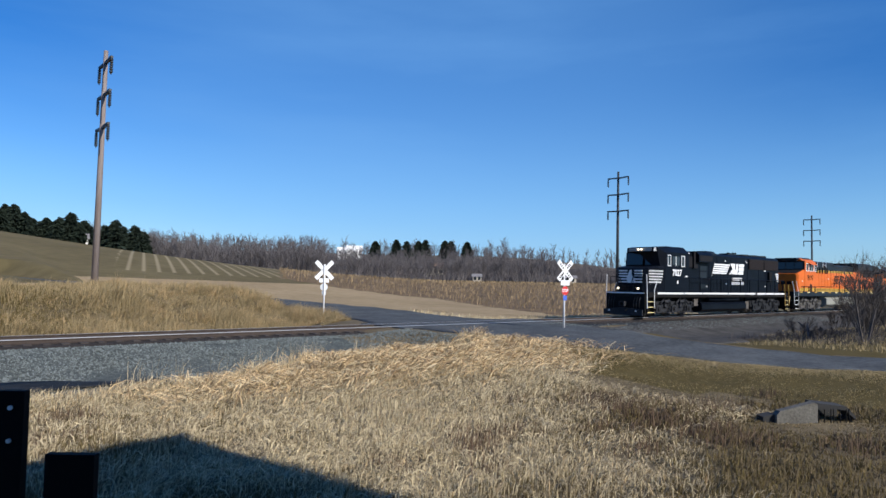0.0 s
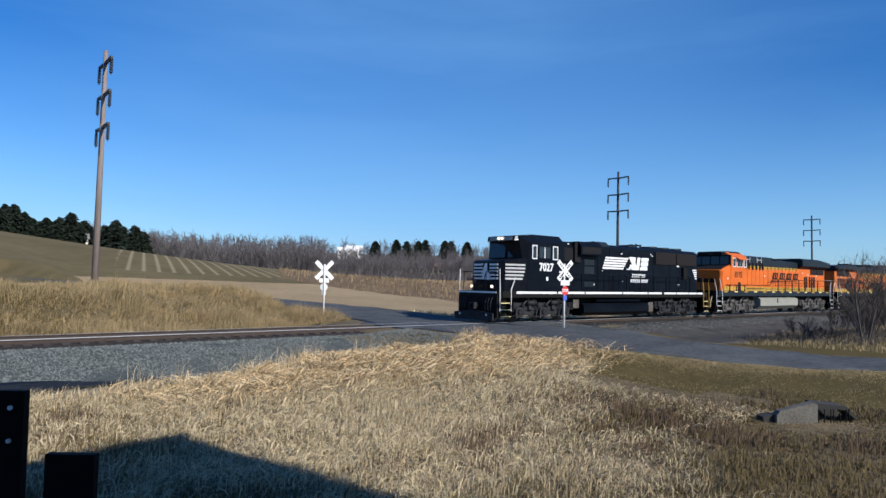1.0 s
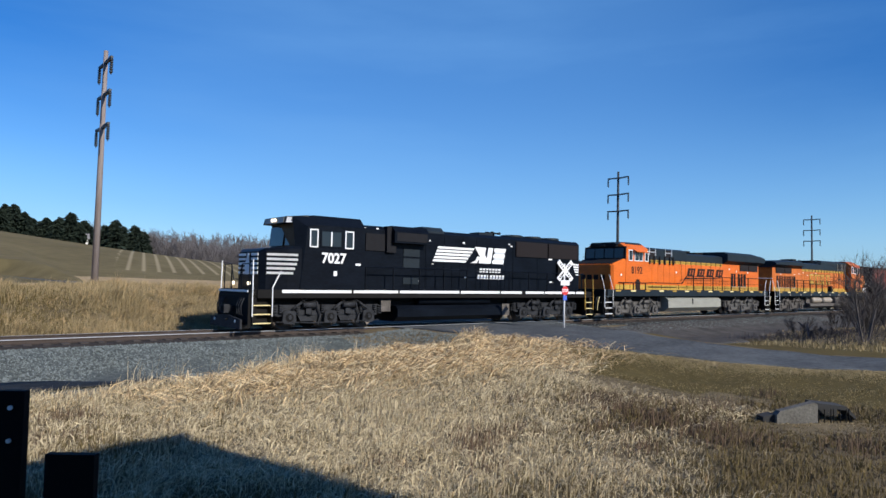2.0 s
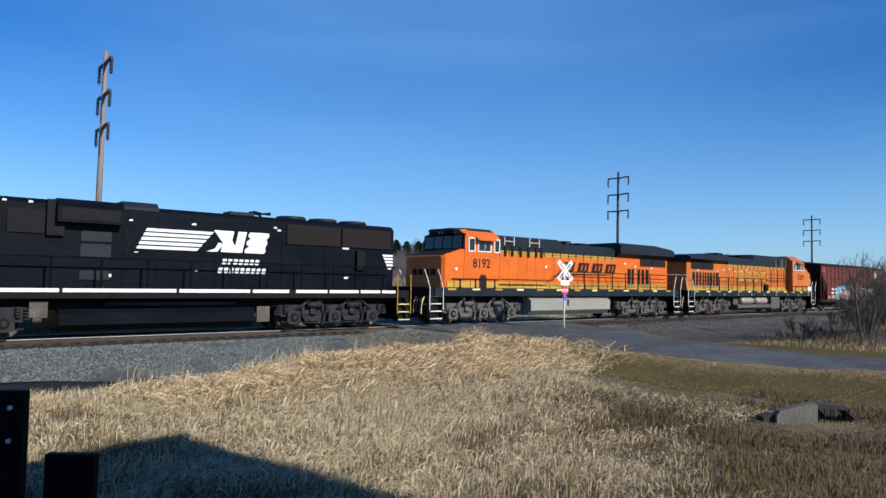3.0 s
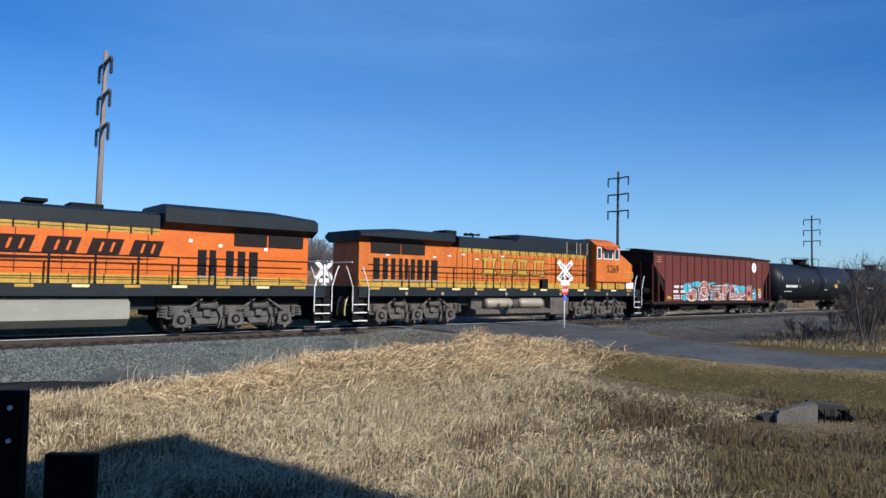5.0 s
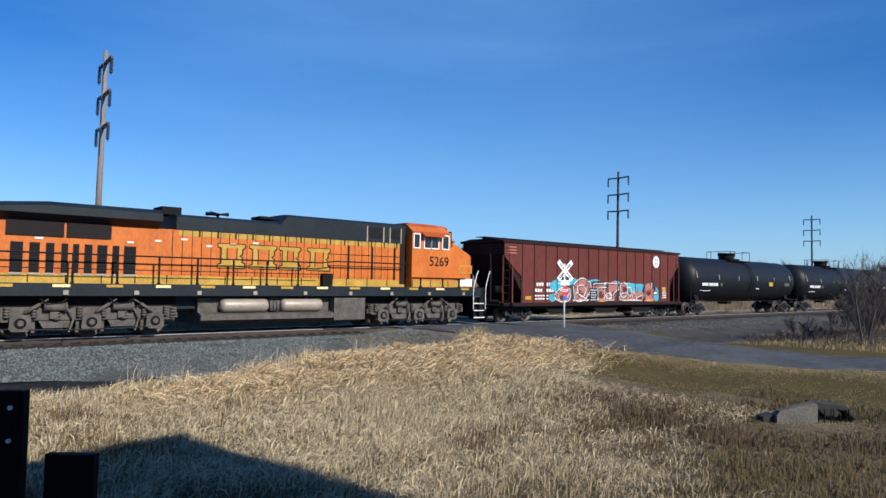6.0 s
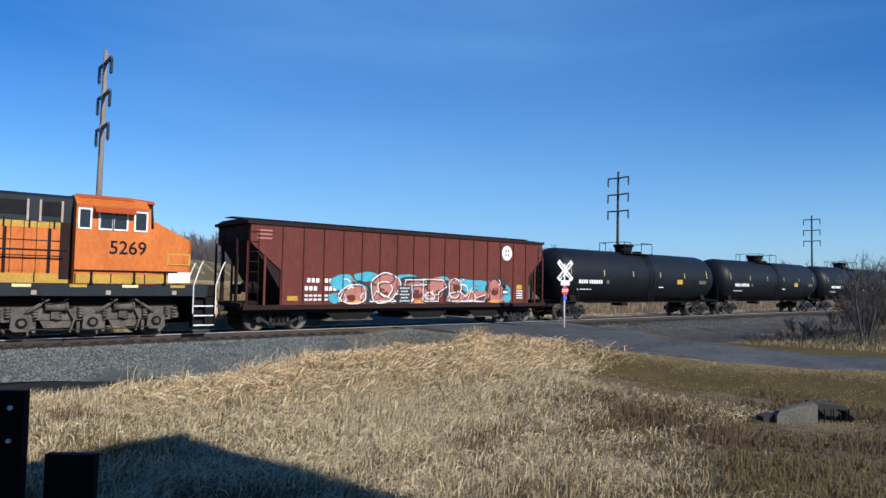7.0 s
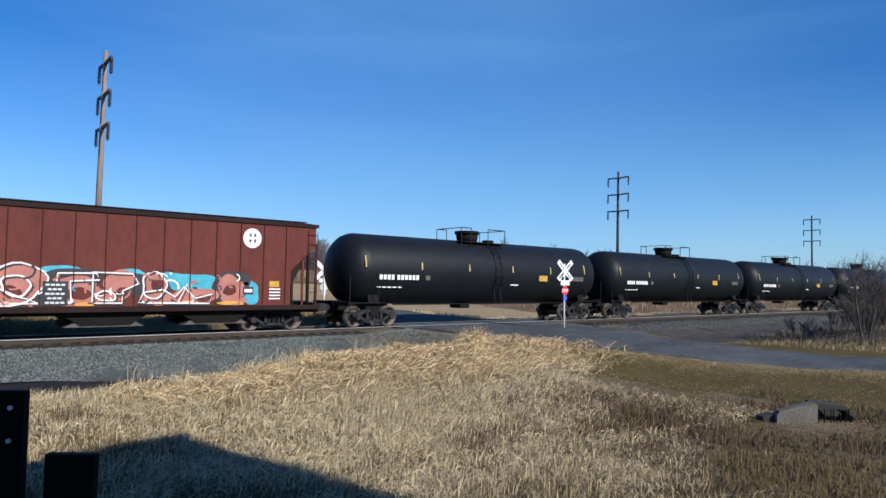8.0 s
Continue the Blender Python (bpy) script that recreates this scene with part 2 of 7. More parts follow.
def stuff(name, verts, faces, mat, label, category):
    me = bpy.data.meshes.new(name)
    me.from_pydata(verts, [], faces)
    me.materials.append(mat)
    return tagged(new(name, me), label, category, kind="stuff")


# ---- ground ----
ROAD = [(33.0, -34.0), (29.8, -24.6), (26.5, -18.0), (23.4, -12.0), (22.3, -6.8), (22.6, 0.0), (23.0, 7.0), (22.2, 14.0), (19.5, 24.0), (14.0, 40.0), (6.0, 60.0)]
ROAD_HALF = [2.2, 2.2, 2.2, 2.6, 4.0, 4.6, 3.4, 2.9, 2.8, 2.8, 2.8]


def road_at(x, y):
    """Distance to the road's centre line and half its width there."""
    best, half = 1e9, 3.0
    for (ax, ay), (bx, by), ha, hb in zip(ROAD, ROAD[1:], ROAD_HALF, ROAD_HALF[1:]):
        dx, dy = bx - ax, by - ay
        t = min(1, max(0, ((x - ax) * dx + (y - ay) * dy) / (dx * dx + dy * dy)))
        d = math.hypot(x - ax - t * dx, y - ay - t * dy)
        if d < best:
            best, half = d, ha + (hb - ha) * t
    return best, half


def base_z(x, y):
    if y < 0:
        z = -0.22 - 0.58 * smooth01(1.6, 6.0, -y)
        z += 0.55 * math.exp(-(((x - 12.5) / 5.0) ** 2 + ((y + 10.0) / 3.2) ** 2))
        z += 0.25 * smooth01(6, 14, -y) * smooth01(16, 30, x)
    else:
        z = -0.22 - 0.35 * smooth01(1.6, 4.5, y)
        bank = smooth01(20.5, 16.5, x + 0.12 * (min(y, 40) - 10))
        bank += (1 - bank) * smooth01(45, 130, y)
        z += 1.75 * smooth01(5.5, 13.0, y) * bank * (1 - 0.5 * smooth01(40, 90, y))
        z += 1.9 * smooth01(8, 110, y)
    if y > 20:
        rise = smooth01(25, 175, y)
        z += rise * (14.0 * smooth01(125, -30, x) ** 1.25)
        d = math.hypot(x, y + 25)
        z += 20.0 * smooth01(285, 520, d) * (1 - 0.75 * smooth01(0.75, 1.15, math.atan2(x, y + 25))) + 10.0 * smooth01(600, 1500, d)
    return z


def ground_z(x, y):
    z = base_z(x, y)
    if -40 < y < 62 and -5 < x < 45:
        d, half = road_at(x, y)
        w = smooth01(half + 3.5, half + 0.3, d)
        level = -0.06 if abs(y) < 6 else max(-0.75, min(base_z(x, y), -0.06)) if y < 0 else -0.06 + 0.035 * (y - 6)
        if y < -6:
            level = -0.06 - 0.45 * smooth01(6, 16, -y)
        z = z * (1 - w) + level * w
        if w > 0 and abs(y) < 1.9:
            z = min(z, -0.06)
    if -60 < y < 70 and abs(y) > 2.5:
        z += 0.06 * noise.noise(Vector((x * 0.5, y * 0.5, 0))) + 0.05 * noise.noise(Vector((x * 0.17, y * 0.17, 5)))
    return z


def steps(lo, hi, fine, far):
    out = [lo + fine * i for i in range(int((hi - lo) / fine) + 1)]
    up, s = out[-1], fine
    while up < far:
        s *= 1.12
        up += s
        out.append(up)
    dn, s = out[0], fine
    while dn > -far:
        s *= 1.12
        dn -= s
        out.insert(0, dn)
    return out


def corn_edge(y):
    """x of the stubble field's near edge."""
    if y < 38:
        return 42.5 + 0.34 * (y - 9)
    return 52.3 - 0.2 * (y - 38) if y < 68 else 46.3 + 0.48 * (y - 68)


def ground():
    xs, ys = steps(-25, 85, 0.8, 2600), steps(-40, 60, 0.8, 2600)
    verts = [(x, y, ground_z(x, y)) for y in ys for x in xs]
    nx = len(xs)
    faces, mats = [], []
    for j in range(len(ys) - 1):
        for i in range(nx - 1):
            faces.append((j * nx + i, j * nx + i + 1, (j + 1) * nx + i + 1, (j + 1) * nx + i))
            x, y = (xs[i] + xs[i + 1]) / 2, (ys[j] + ys[j + 1]) / 2
            d = math.hypot(x, y + 25)
            if y < 5:
                rd, half = road_at(x, y)
                k = 1 if x > 15.8 + max(0, (-13.5 - y) * 0.4) + max(0, y + 13.5) + noise.noise(Vector((x * .3, y * .3, 2))) * 1.5 and y < -8 and rd > half + 0.5 else 0
            elif d > 262:
                k = 5
            elif x > corn_edge(y):
                k = 3
            elif y < 24 and x < 21:
                k = 0
            elif x < 62 + 0.32 * y and y > 60 or x < 17 and y > 30:
                k = 6 if x > 0.25 * (y + 25) and y > 70 else 4
            else:
                k = 2
            mats.append(k)
    me = bpy.data.meshes.new("ground")
    me.from_pydata(verts, [], faces)
    for k in ("soil", "lawn", "field", "corn_soil", "hill", "litter", "hill_rows"):
        me.materials.append(M[k])
    me.polygons.foreach_set("material_index", mats)
    me.polygons.foreach_set("use_smooth", [True] * len(faces))
    tagged(new("ground", me), "rolling winter ground of dry grass and harvested fields", "ground", kind="structure")


ground()


def strip(name, left, right, mat, lift, label, category, dense=6):
    """A thin sheet between two lines, laid over the ground."""
    verts, faces, k = [], [], dense + 1
    for (ax, ay), (bx, by) in zip(left, right):
        for i in range(k):
            t = i / dense
            x, y = ax + (bx - ax) * t, ay + (by - ay) * t
            verts.append((x, y, ground_z(x, y) + lift))
    for j in range(len(left) - 1):
        for i in range(dense):
            faces.append((j * k + i, j * k + i + 1, (j + 1) * k + i + 1, (j + 1) * k + i))
    me = bpy.data.meshes.new(name)
    me.from_pydata(verts, [], faces)
    me.materials.append(mat)
    me.polygons.foreach_set("use_smooth", [True] * len(faces))
    ob = tagged(new(name, me), label, category, kind="structure")
    mod = ob.modifiers.new("thick", "SOLIDIFY")
    mod.thickness, mod.offset = (0.02 if "strip" in name else 0.12), -1
    return ob


def road():
    pts, halves = [], []
    for k in range(len(ROAD) - 1):
        p0, p1, p2, p3 = (Vector(ROAD[min(max(k + o, 0), len(ROAD) - 1)]) for o in (-1, 0, 1, 2))
        for s in range(14):
            t = s / 14
            pts.append(0.5 * ((2 * p1) + (p2 - p0) * t + (2 * p0 - 5 * p1 + 4 * p2 - p3) * t * t + (3 * p1 - p0 - 3 * p2 + p3) * t ** 3))
            halves.append(ROAD_HALF[k] + (ROAD_HALF[k + 1] - ROAD_HALF[k]) * t)
    left, right = [], []
    for i, p in enumerate(pts):
        d = (pts[min(i + 1, len(pts) - 1)] - pts[max(i - 1, 0)]).normalized()
        n = Vector((-d.y, d.x))
        w = halves[i] + 0.18 * noise.noise(Vector((p.x * 0.8, p.y * 0.8, 3)))
        left.append(p + n * w)
        right.append(p - n * w)
    strip("road", left, right, M["asphalt"], 0.035, "worn grey asphalt country road over the crossing", "road", 12)


road()
apron_l = [(26.0 + i * 1.2, -1.85 - 0.08 * math.sin(i)) for i in range(50)]
apron_r = [(25.2 + i * 1.2, -7.2 - 0.5 * math.sin(i * 1.3) - 2.2 * math.exp(-((i - 6) / 4) ** 2)) for i in range(50)]
strip("gravel_apron", apron_l, apron_r, M["cinder"], 0.03, "dark cinder gravel beside the crossing road", "gravel", 8)
bal_l = [(-60 + i * 2.0, -1.35) for i in range(38)]
bal_r = [(-60 + i * 2.0, max(-7.9, min(-6.0, -12.5 + 0.56 * (-60 + i * 2.0))) - 0.5 - 0.3 * math.sin(i * 0.9)) for i in range(38)]
strip("gravel_shoulder", bal_l, bal_r, M["ballast_bed"], 0.03, "wide grey gravel shoulder sloping from the track", "gravel", 10)

# Strip painted dark where a shadow lies along the gravel's foot.
shadow_l = [(-3.0 + i * .8, -4.7 - .14 * i + .25 * math.sin(i * 1.1)) for i in range(12)]
shadow_r = [(-3.0 + i * .8, -7.5 + .04 * i + .2 * math.sin(i * .9)) for i in range(12)]
strip("gutter_strip", shadow_l, shadow_r, M["shadow_band"], 0.085, "dark strip painted for a shadow at the foot of the gravel", "gravel", 4)


# ---- track ----
def track():
    bm = bmesh.new()
    prism(bm, [(-3.4, -0.75), (-1.75, -0.17), (1.75, -0.17), (3.4, -0.75)], "x", -160, 420)
    part("ballast", bm, M["track_bed"], None)
    bpy.data.objects["ballast"]["kind"] = "structure"
    tagged(bpy.data.objects["ballast"], "dark oily crushed stone ballast bed under the rails", "ballast")
    t = thing("railway_track", "single railway track with polished steel rails on wooden ties", "track")
    t["kind"] = "structure"
    for y in (-0.7525, 0.7525):
        bm = bmesh.new()
        prism(bm, [(y - .07, -.165), (y + .07, -.165), (y + .07, -.15), (y + .012, -.125), (y + .012, -.045), (y + .037, -.035), (y + .037, -.004), (y - .037, -.004), (y - .037, -.035), (y - .012, -.045), (y - .012, -.125), (y - .07, -.15)], "x", -160, 420)
        r = part("rail", bm, M["rail_rust"], t, "rust-brown steel rail")
        bm = bmesh.new()
        # Only the near rail's side is covered too, painted bright as if sunlit.
        box(bm, -160, 420, y - (.039 if y < 0 else .034), y + .034, -.022 if y < 0 else -.004, 0.0)
        part("running_surface", bm, M["rail_top"], r, "polished rail head, painted brighter down the near rail's side")
    bm = bmesh.new()
    box(bm, -.115, .115, -1.3, 1.3, -.33, -.145)
    me = mesh_of("tie", bm, M["tie"])
    for i in range(150):
        x = -14 + i * 0.53
        if 17.6 < x < 28.2:
            continue
        ob = new("tie", me)
        ob.parent = t
        ob.location = (x, random.uniform(-.05, .05), 0)
        ob.rotation_euler = (0, 0, random.uniform(-.012, .012))
    for y0, y1 in ((-1.75, -0.83), (-0.66, 0.66), (0.83, 1.75)):
        bm = bmesh.new()
        box(bm, 17.6, 28.4, y0, y1, -0.3, -0.012)
        tagged(part("crossing_panel", bm, M["asphalt"], None), "asphalt crossing panel between the rails", "crossing", "crossing panels", "structure")


track()
# ---- building and porch behind the camera ----
def house_behind():
    h = thing("farm_building", "plain tan-sided building with a grey roof", "building", "", pose(6.3, -27.5, 0, 0, 0, 10.6) @ pose(-6.3, 27.5, 0))
    bm = bmesh.new()
    box(bm, -14, 5.8, -38, -28.2, -1.0, 7.95)
    part("wall", bm, M["siding_shade"], h)
    bm = bmesh.new()
    prism(bm, [(-38.6, 7.95), (-27.5, 7.95), (-27.5, 8.15), (-33, 10.0), (-38.6, 8.15)], "x", -14.6, 6.3)
    part("roof", bm, M["roof_grey"], h)
    bm = bmesh.new()
    box(bm, -6, 6, -28.2, -23.4, -1.2, 0.42)
    tagged(part("porch_deck", bm, M["concrete"], None), "low concrete porch deck before the building", "porch", kind="structure")


house_behind()


def porch_post(x, y, w, top, dx):
    """A square steel post with two bolt heads on its face."""
    p = thing("porch_post", "black painted flat steel post with bright bolts", "post", "porch posts", pose(x, y, 0.42, 0, 0, -40))
    bm = bmesh.new()
    box(bm, -w / 2, w / 2, -w / 2, -w / 2 + .02, 0, top - 0.42)
    bevel(bm, 0.004)
    part("post", bm, M["black_paint"], p)
    bm = bmesh.new()
    box(bm, -w / 2 - .03, w / 2 + .03, -w / 2 - .03, w / 2 + .03, 0, 0.012)
    part("base_plate", bm, M["black_paint"], p)
    return p


def view_spot(px, py, depth):
    """A place in the view: right and up in tangents of the view axis, at a depth."""
    fw = (Vector(AIM) - Vector(EYE))
    rt = Vector((math.cos(HEADING), -math.sin(HEADING), 0))
    return Vector(EYE) + fw * depth + rt * (px * depth) + rt.cross(fw) * (py * depth)


# ---- signs ----
def crossbuck(x, y, z, turn, back, arm=0.61):
    s = thing("crossbuck_sign", "white railroad crossbuck sign on a white post, seen from its back" if back else "white railroad crossbuck with a red sign below on a white post", "sign", "crossing signs", pose(x, y, z, 0, 0, turn))
    bm = bmesh.new()
    tube(bm, (0, 0, -0.4), (0, 0, 3.05), 0.045, n=10)
    part("post", bm, M["post_galv"], s)
    front = M["white_sign"]
    for a in (45, -45):
        bm = bmesh.new()
        box(bm, -arm, arm, -0.004 - (0.004 if a > 0 else 0), 0.0 - (0.004 if a > 0 else 0), -0.115, 0.115)
        bmesh.ops.transform(bm, matrix=pose(0, -0.055, 2.72, 0, a, 0), verts=bm.verts)
        b = part("blade", bm, front, s)
        for u in ((-.42, -.3, -.18, .18, .3, .42) if a > 0 else (-.45, -.36, -.27, -.18, .2, .3, .4)):
            bm = bmesh.new()
            box(bm, u - .03, u + .03, -0.012, -0.009, -0.05, 0.05)
            bmesh.ops.transform(bm, matrix=pose(0, -0.056, 2.72, 0, a, 0), verts=bm.verts)
            part("letter_bar", bm, M["black_paint"], b)
        bm = bmesh.new()
        box(bm, -arm, arm, 0, 0.003, -0.115, 0.115)
        bmesh.ops.transform(bm, matrix=pose(0, -0.050, 2.72, 0, a, 0), verts=bm.verts)
        part("blade_back", bm, M["white_sign"] if back else M["sign_back"], s)
    bm = bmesh.new()
    box(bm, -0.27, 0.27, -0.064, -0.06, 2.03, 2.27)
    tp = part("track_plate", bm, front, s, "white plate with dark marks")
    for dx in (-.16, .16):
        bm = bmesh.new()
        prism(bm, [(dx + .07 * math.cos(i * math.pi / 6), 2.36 + .07 * math.sin(i * math.pi / 6)) for i in range(12)], "y", -0.068, -0.06)
        part("lens", bm, M["black_paint"], tp)
    bm = bmesh.new()
    c, r = 1.78, 0.22
    prism(bm, [(r * math.cos(radians(22.5 + 45 * i)), c + r * math.sin(radians(22.5 + 45 * i))) for i in range(8)], "y", -0.064, -0.06)
    sp = part("stop_plate", bm, M["sign_back"] if back else M["red_sign"], s, "red octagonal plate with white bars")
    if not back:
        words("stop_word", "STOP", .2, pose(0, -.070, 1.78, 90), M["white_sign"], sp, .75, bold=.006)
    bm = bmesh.new()
    box(bm, -0.11, 0.11, -0.064, -0.06, 1.33, 1.55)
    part("notice_plate", bm, M["sign_back"] if back else M["blue_sign"], s, "small blue notice plate")
    return s


crossbuck(24.56, -4.92, -0.05, -8, False)
crossbuck(18.81, 7.41, -0.15, 180 - 16, True, 0.68)


# ---- power line poles ----
def power_pole(x, y, turn, height=18.0, lean=0.0, grey=True):
    z = ground_z(x, y)
    p = thing("power_pole", "tall wooden power pole with three pairs of drop arms and insulators", "utility pole", "power line poles", pose(x, y, z - 0.5, 0, lean) @ pose(0, 0, 0, 0, 0, turn))
    mat = M["pole_wood"] if grey else M["pole_dark"]
    bm = bmesh.new()
    tube(bm, (0, 0, 0), (0, 0, height - z + 0.5), 0.24, 0.15, n=12)
    part("shaft", bm, mat, p)
    for k in range(3):
        za = height - z + 0.5 - 1.0 - k * 2.35
        for s in (-1, 1):
            bm = bmesh.new()
            w = 1.75
            prism(bm, [(0.1 * s, za - .02), (w * s, za + .06), (w * s, za + .22), (0.1 * s, za + .18)], "y", -.09, .09)
            a = part("arm", bm, M["pole_dark"], p, "dark braced arm")
            bm = bmesh.new()
            for i in range(6):
                tube(bm, (w * s * .96, 0, za - .02 - i * .17), (w * s * .96, 0, za - .13 - i * .17), .13, .10, n=8)
            tube(bm, (w * s * .96, 0, za + .1), (w * s * .96, 0, za - 1.1), .05, n=6)
            part("insulator", bm, M["pole_dark"], a)
    bm = bmesh.new()
    tube(bm, (.2, 0, 2.1), (.2, 0, 2.6), .07, n=8)
    part("marker", bm, M["white_sign"], p, "white marker band")
    return p


power_pole(11.4, 26.6, 90, 18.2, 0.35)
power_pole(78.5, 30.3, 90, 18.0, 0.4, False)
power_pole(154.9, 34.0, 90, 18.0, 0.2, False)


# ---- far woods ----
class Sheet:
    def __init__(self):
        self.v, self.f = [], []

    def cone(self, p, q, r0, r1, n=3):
        d = (q - p)
        a = d.orthogonal().normalized()
        b = d.normalized().cross(a)
        k = len(self.v)
        for c, r in ((p, r0), (q, r1)):
            for i in range(n):
                t = 2 * math.pi * i / n
                self.v.append(tuple(c + (a * math.cos(t) + b * math.sin(t)) * r))
        for i in range(n):
            j = (i + 1) % n
            self.f.append((k + i, k + j, k + n + j, k + n + i))

    def blade(self, p, q, w):
        d = (q - p).normalized()
        a = d.orthogonal().normalized()
        a = (Matrix.Rotation(random.uniform(0, 6.28), 3, d) @ a) * w
        k = len(self.v)
        self.v += [tuple(p - a), tuple(p + a), tuple(q)]
        self.f.append((k, k + 1, k + 2))


def bare_tree(sh, base, height, rnd, twigs=26, thick=1.0, limbs=9):
    lean = Vector((rnd.uniform(-.06, .06), rnd.uniform(-.06, .06), 1))
    top = base + lean * height * 0.8
    sh.cone(base - Vector((0, 0, .5)), top, height * 0.011 * thick, height * 0.003 * thick, 4)
    for i in range(limbs):
        t = rnd.uniform(0.22, 0.95)
        p = base + lean * height * 0.8 * t
        ang = rnd.uniform(0, 6.28)
        up = rnd.uniform(0.9, 2.3)
        d = Vector((math.cos(ang), math.sin(ang), up)).normalized()
        ln = height * rnd.uniform(0.22, 0.42) * (1.15 - 0.5 * t)
        q = p + d * ln
        sh.cone(p, q, height * 0.006 * thick, height * 0.0018 * thick, 3)
        for k in range(twigs // limbs):
            u = rnd.uniform(0.3, 1.0)
            e = (d + Vector((rnd.uniform(-.9, .9), rnd.uniform(-.9, .9), rnd.uniform(.0, 1.3)))).normalized()
            s = p + d * ln * u
            sh.blade(s, s + e * height * rnd.uniform(0.07, 0.19), height * 0.0027 * thick)


def woods():
    rnd = random.Random(5)
    sh = Sheet()
    count = 0
    while count < 3150:
        head, d = radians(rnd.uniform(11, 80)), 262 + 190 * rnd.random() ** 1.5
        x, y = d * math.sin(head), d * math.cos(head) - 25
        if y < 40:
            continue
        h = rnd.uniform(8.5, 12.0) * (1.25 if head < radians(30) else 0.95 if head < radians(50) else 0.6)
        bare_tree(sh, Vector((x, y, ground_z(x, y))), h, rnd, 150, 1.05, 10)
        count += 1
    stuff("far_woods", sh.v, sh.f, M["bark_far"], "grey-brown leafless woods across the far fields", "woods")
    sh = Sheet()
    for k in range(260):
        head, d = radians(rnd.uniform(13, 74)), 470 + 230 * rnd.random()
        x, y = d * math.sin(head), d * math.cos(head) - 25
        bare_tree(sh, Vector((x, y, ground_z(x, y))), rnd.uniform(9, 15), rnd, 70, 1.9, 10)
    stuff("hill_woods", sh.v, sh.f, M["bark_far"], "leafless woods on the far hill crest", "woods")
    sh = Sheet()
    for k in range(9000):
        head, d = radians(rnd.uniform(10, 80)), 258 + 60 * rnd.random()
        x, y = d * math.sin(head), d * math.cos(head) - 25
        if y < 30:
            continue
        p = Vector((x, y, ground_z(x, y)))
        for j in range(3):
            sh.blade(p, p + Vector((rnd.uniform(-1, 1), rnd.uniform(-1, 1), rnd.uniform(1.2, 4.0))), 0.16)
    stuff("undergrowth", sh.v, sh.f, M["bark_far"], "brown leafless scrub along the wood edge", "scrub")


woods()


def conifer(name, height, rnd):
    t = thing(name, "dark green conifer tree at the hill crest", "tree", "hilltop conifers")
    bm = bmesh.new()
    tube(bm, (0, 0, -.5), (0, 0, height * .95), height * .018, height * .004, n=6)
    part("trunk", bm, M["bark"], t)
    sh = Sheet()
    for i in range(int(height * 44)):
        z = height * (0.08 + 0.92 * rnd.random() ** 1.15)
        r = height * 0.46 * (1.02 - z / height) ** 0.42 * min(1, .45 + 2.2 * z / height) * rnd.uniform(0.45, 1.2) + 0.2
        a = rnd.uniform(0, 6.28)
        p = Vector((math.cos(a) * r * .1, math.sin(a) * r * .1, z))
        q = Vector((math.cos(a) * r, math.sin(a) * r, z - r * rnd.uniform(0.05, .4)))
        sh.blade(p, q, 0.22 + r * .10)
        for s in (-.5, .5):
            q2 = Vector((math.cos(a + s * .6) * r * .8, math.sin(a + s * .6) * r * .8, z - r * .25))
            sh.blade(p.lerp(q, .35), q2, 0.16 + r * .06)
    me = bpy.data.meshes.new("crown")
    me.from_pydata(sh.v, [], sh.f)
    me.materials.append(M["needle"])
    c = new("crown", me)
    c.parent = t
    return t


def conifers():
    rnd = random.Random(9)
    kinds = [conifer("conifer_tree", h, rnd) for h in (6.6, 8.2, 5.8, 12.5)]
    places = []
    for i in range(120):
        head = radians(rnd.uniform(2.5, 15.8))
        d = rnd.uniform(190, 236)
        places.append((head, d))
    for head, d in ((36.0, 440), (36.9, 425), (37.9, 430), (38.5, 445), (40.2, 440), (40.7, 435), (34.2, 420), (42.1, 430)):
        places.append((radians(head), d))
    for i, (head, d) in enumerate(places):
        x, y = d * math.sin(head), d * math.cos(head) - 25
        m = pose(x, y, ground_z(x, y), 0, 0, rnd.uniform(0, 360))
        if i < 3:
            kinds[i].matrix_basis = m
        elif i == 120:
            kinds[3].matrix_basis = m
        else:
            copy_thing(kinds[i % 3 if i < 120 else 3], m)


conifers()


# ---- far houses ----
def farmhouse(name, label, head, d, turn, w, dep, hgt, wall, roof, lift=0.0):
    x, y = d * math.sin(radians(head)), d * math.cos(radians(head)) - 25
    t = thing(name, label, "house", "far houses", pose(x, y, ground_z(x, y) + lift, 0, 0, turn))
    bm = bmesh.new()
    box(bm, -w / 2, w / 2, -dep / 2, dep / 2, -2 - lift, hgt)
    part("wall", bm, wall, t)
    bm = bmesh.new()
    prism(bm, [(-dep / 2 - .4, hgt), (dep / 2 + .4, hgt), (0, hgt + dep * .38)], "x", -w / 2 - .4, w / 2 + .4)
    part("roof", bm, roof, t)
    for i in range(max(2, int(w / 3))):
        u = -w / 2 + (i + .5) * w / max(2, int(w / 3))
        bm = bmesh.new()
        box(bm, u - .5, u + .5, -dep / 2 - .05, -dep / 2 + .05, hgt * .35, hgt * .35 + 1.3)
        part("window", bm, M["window_dark"], t)
    return t


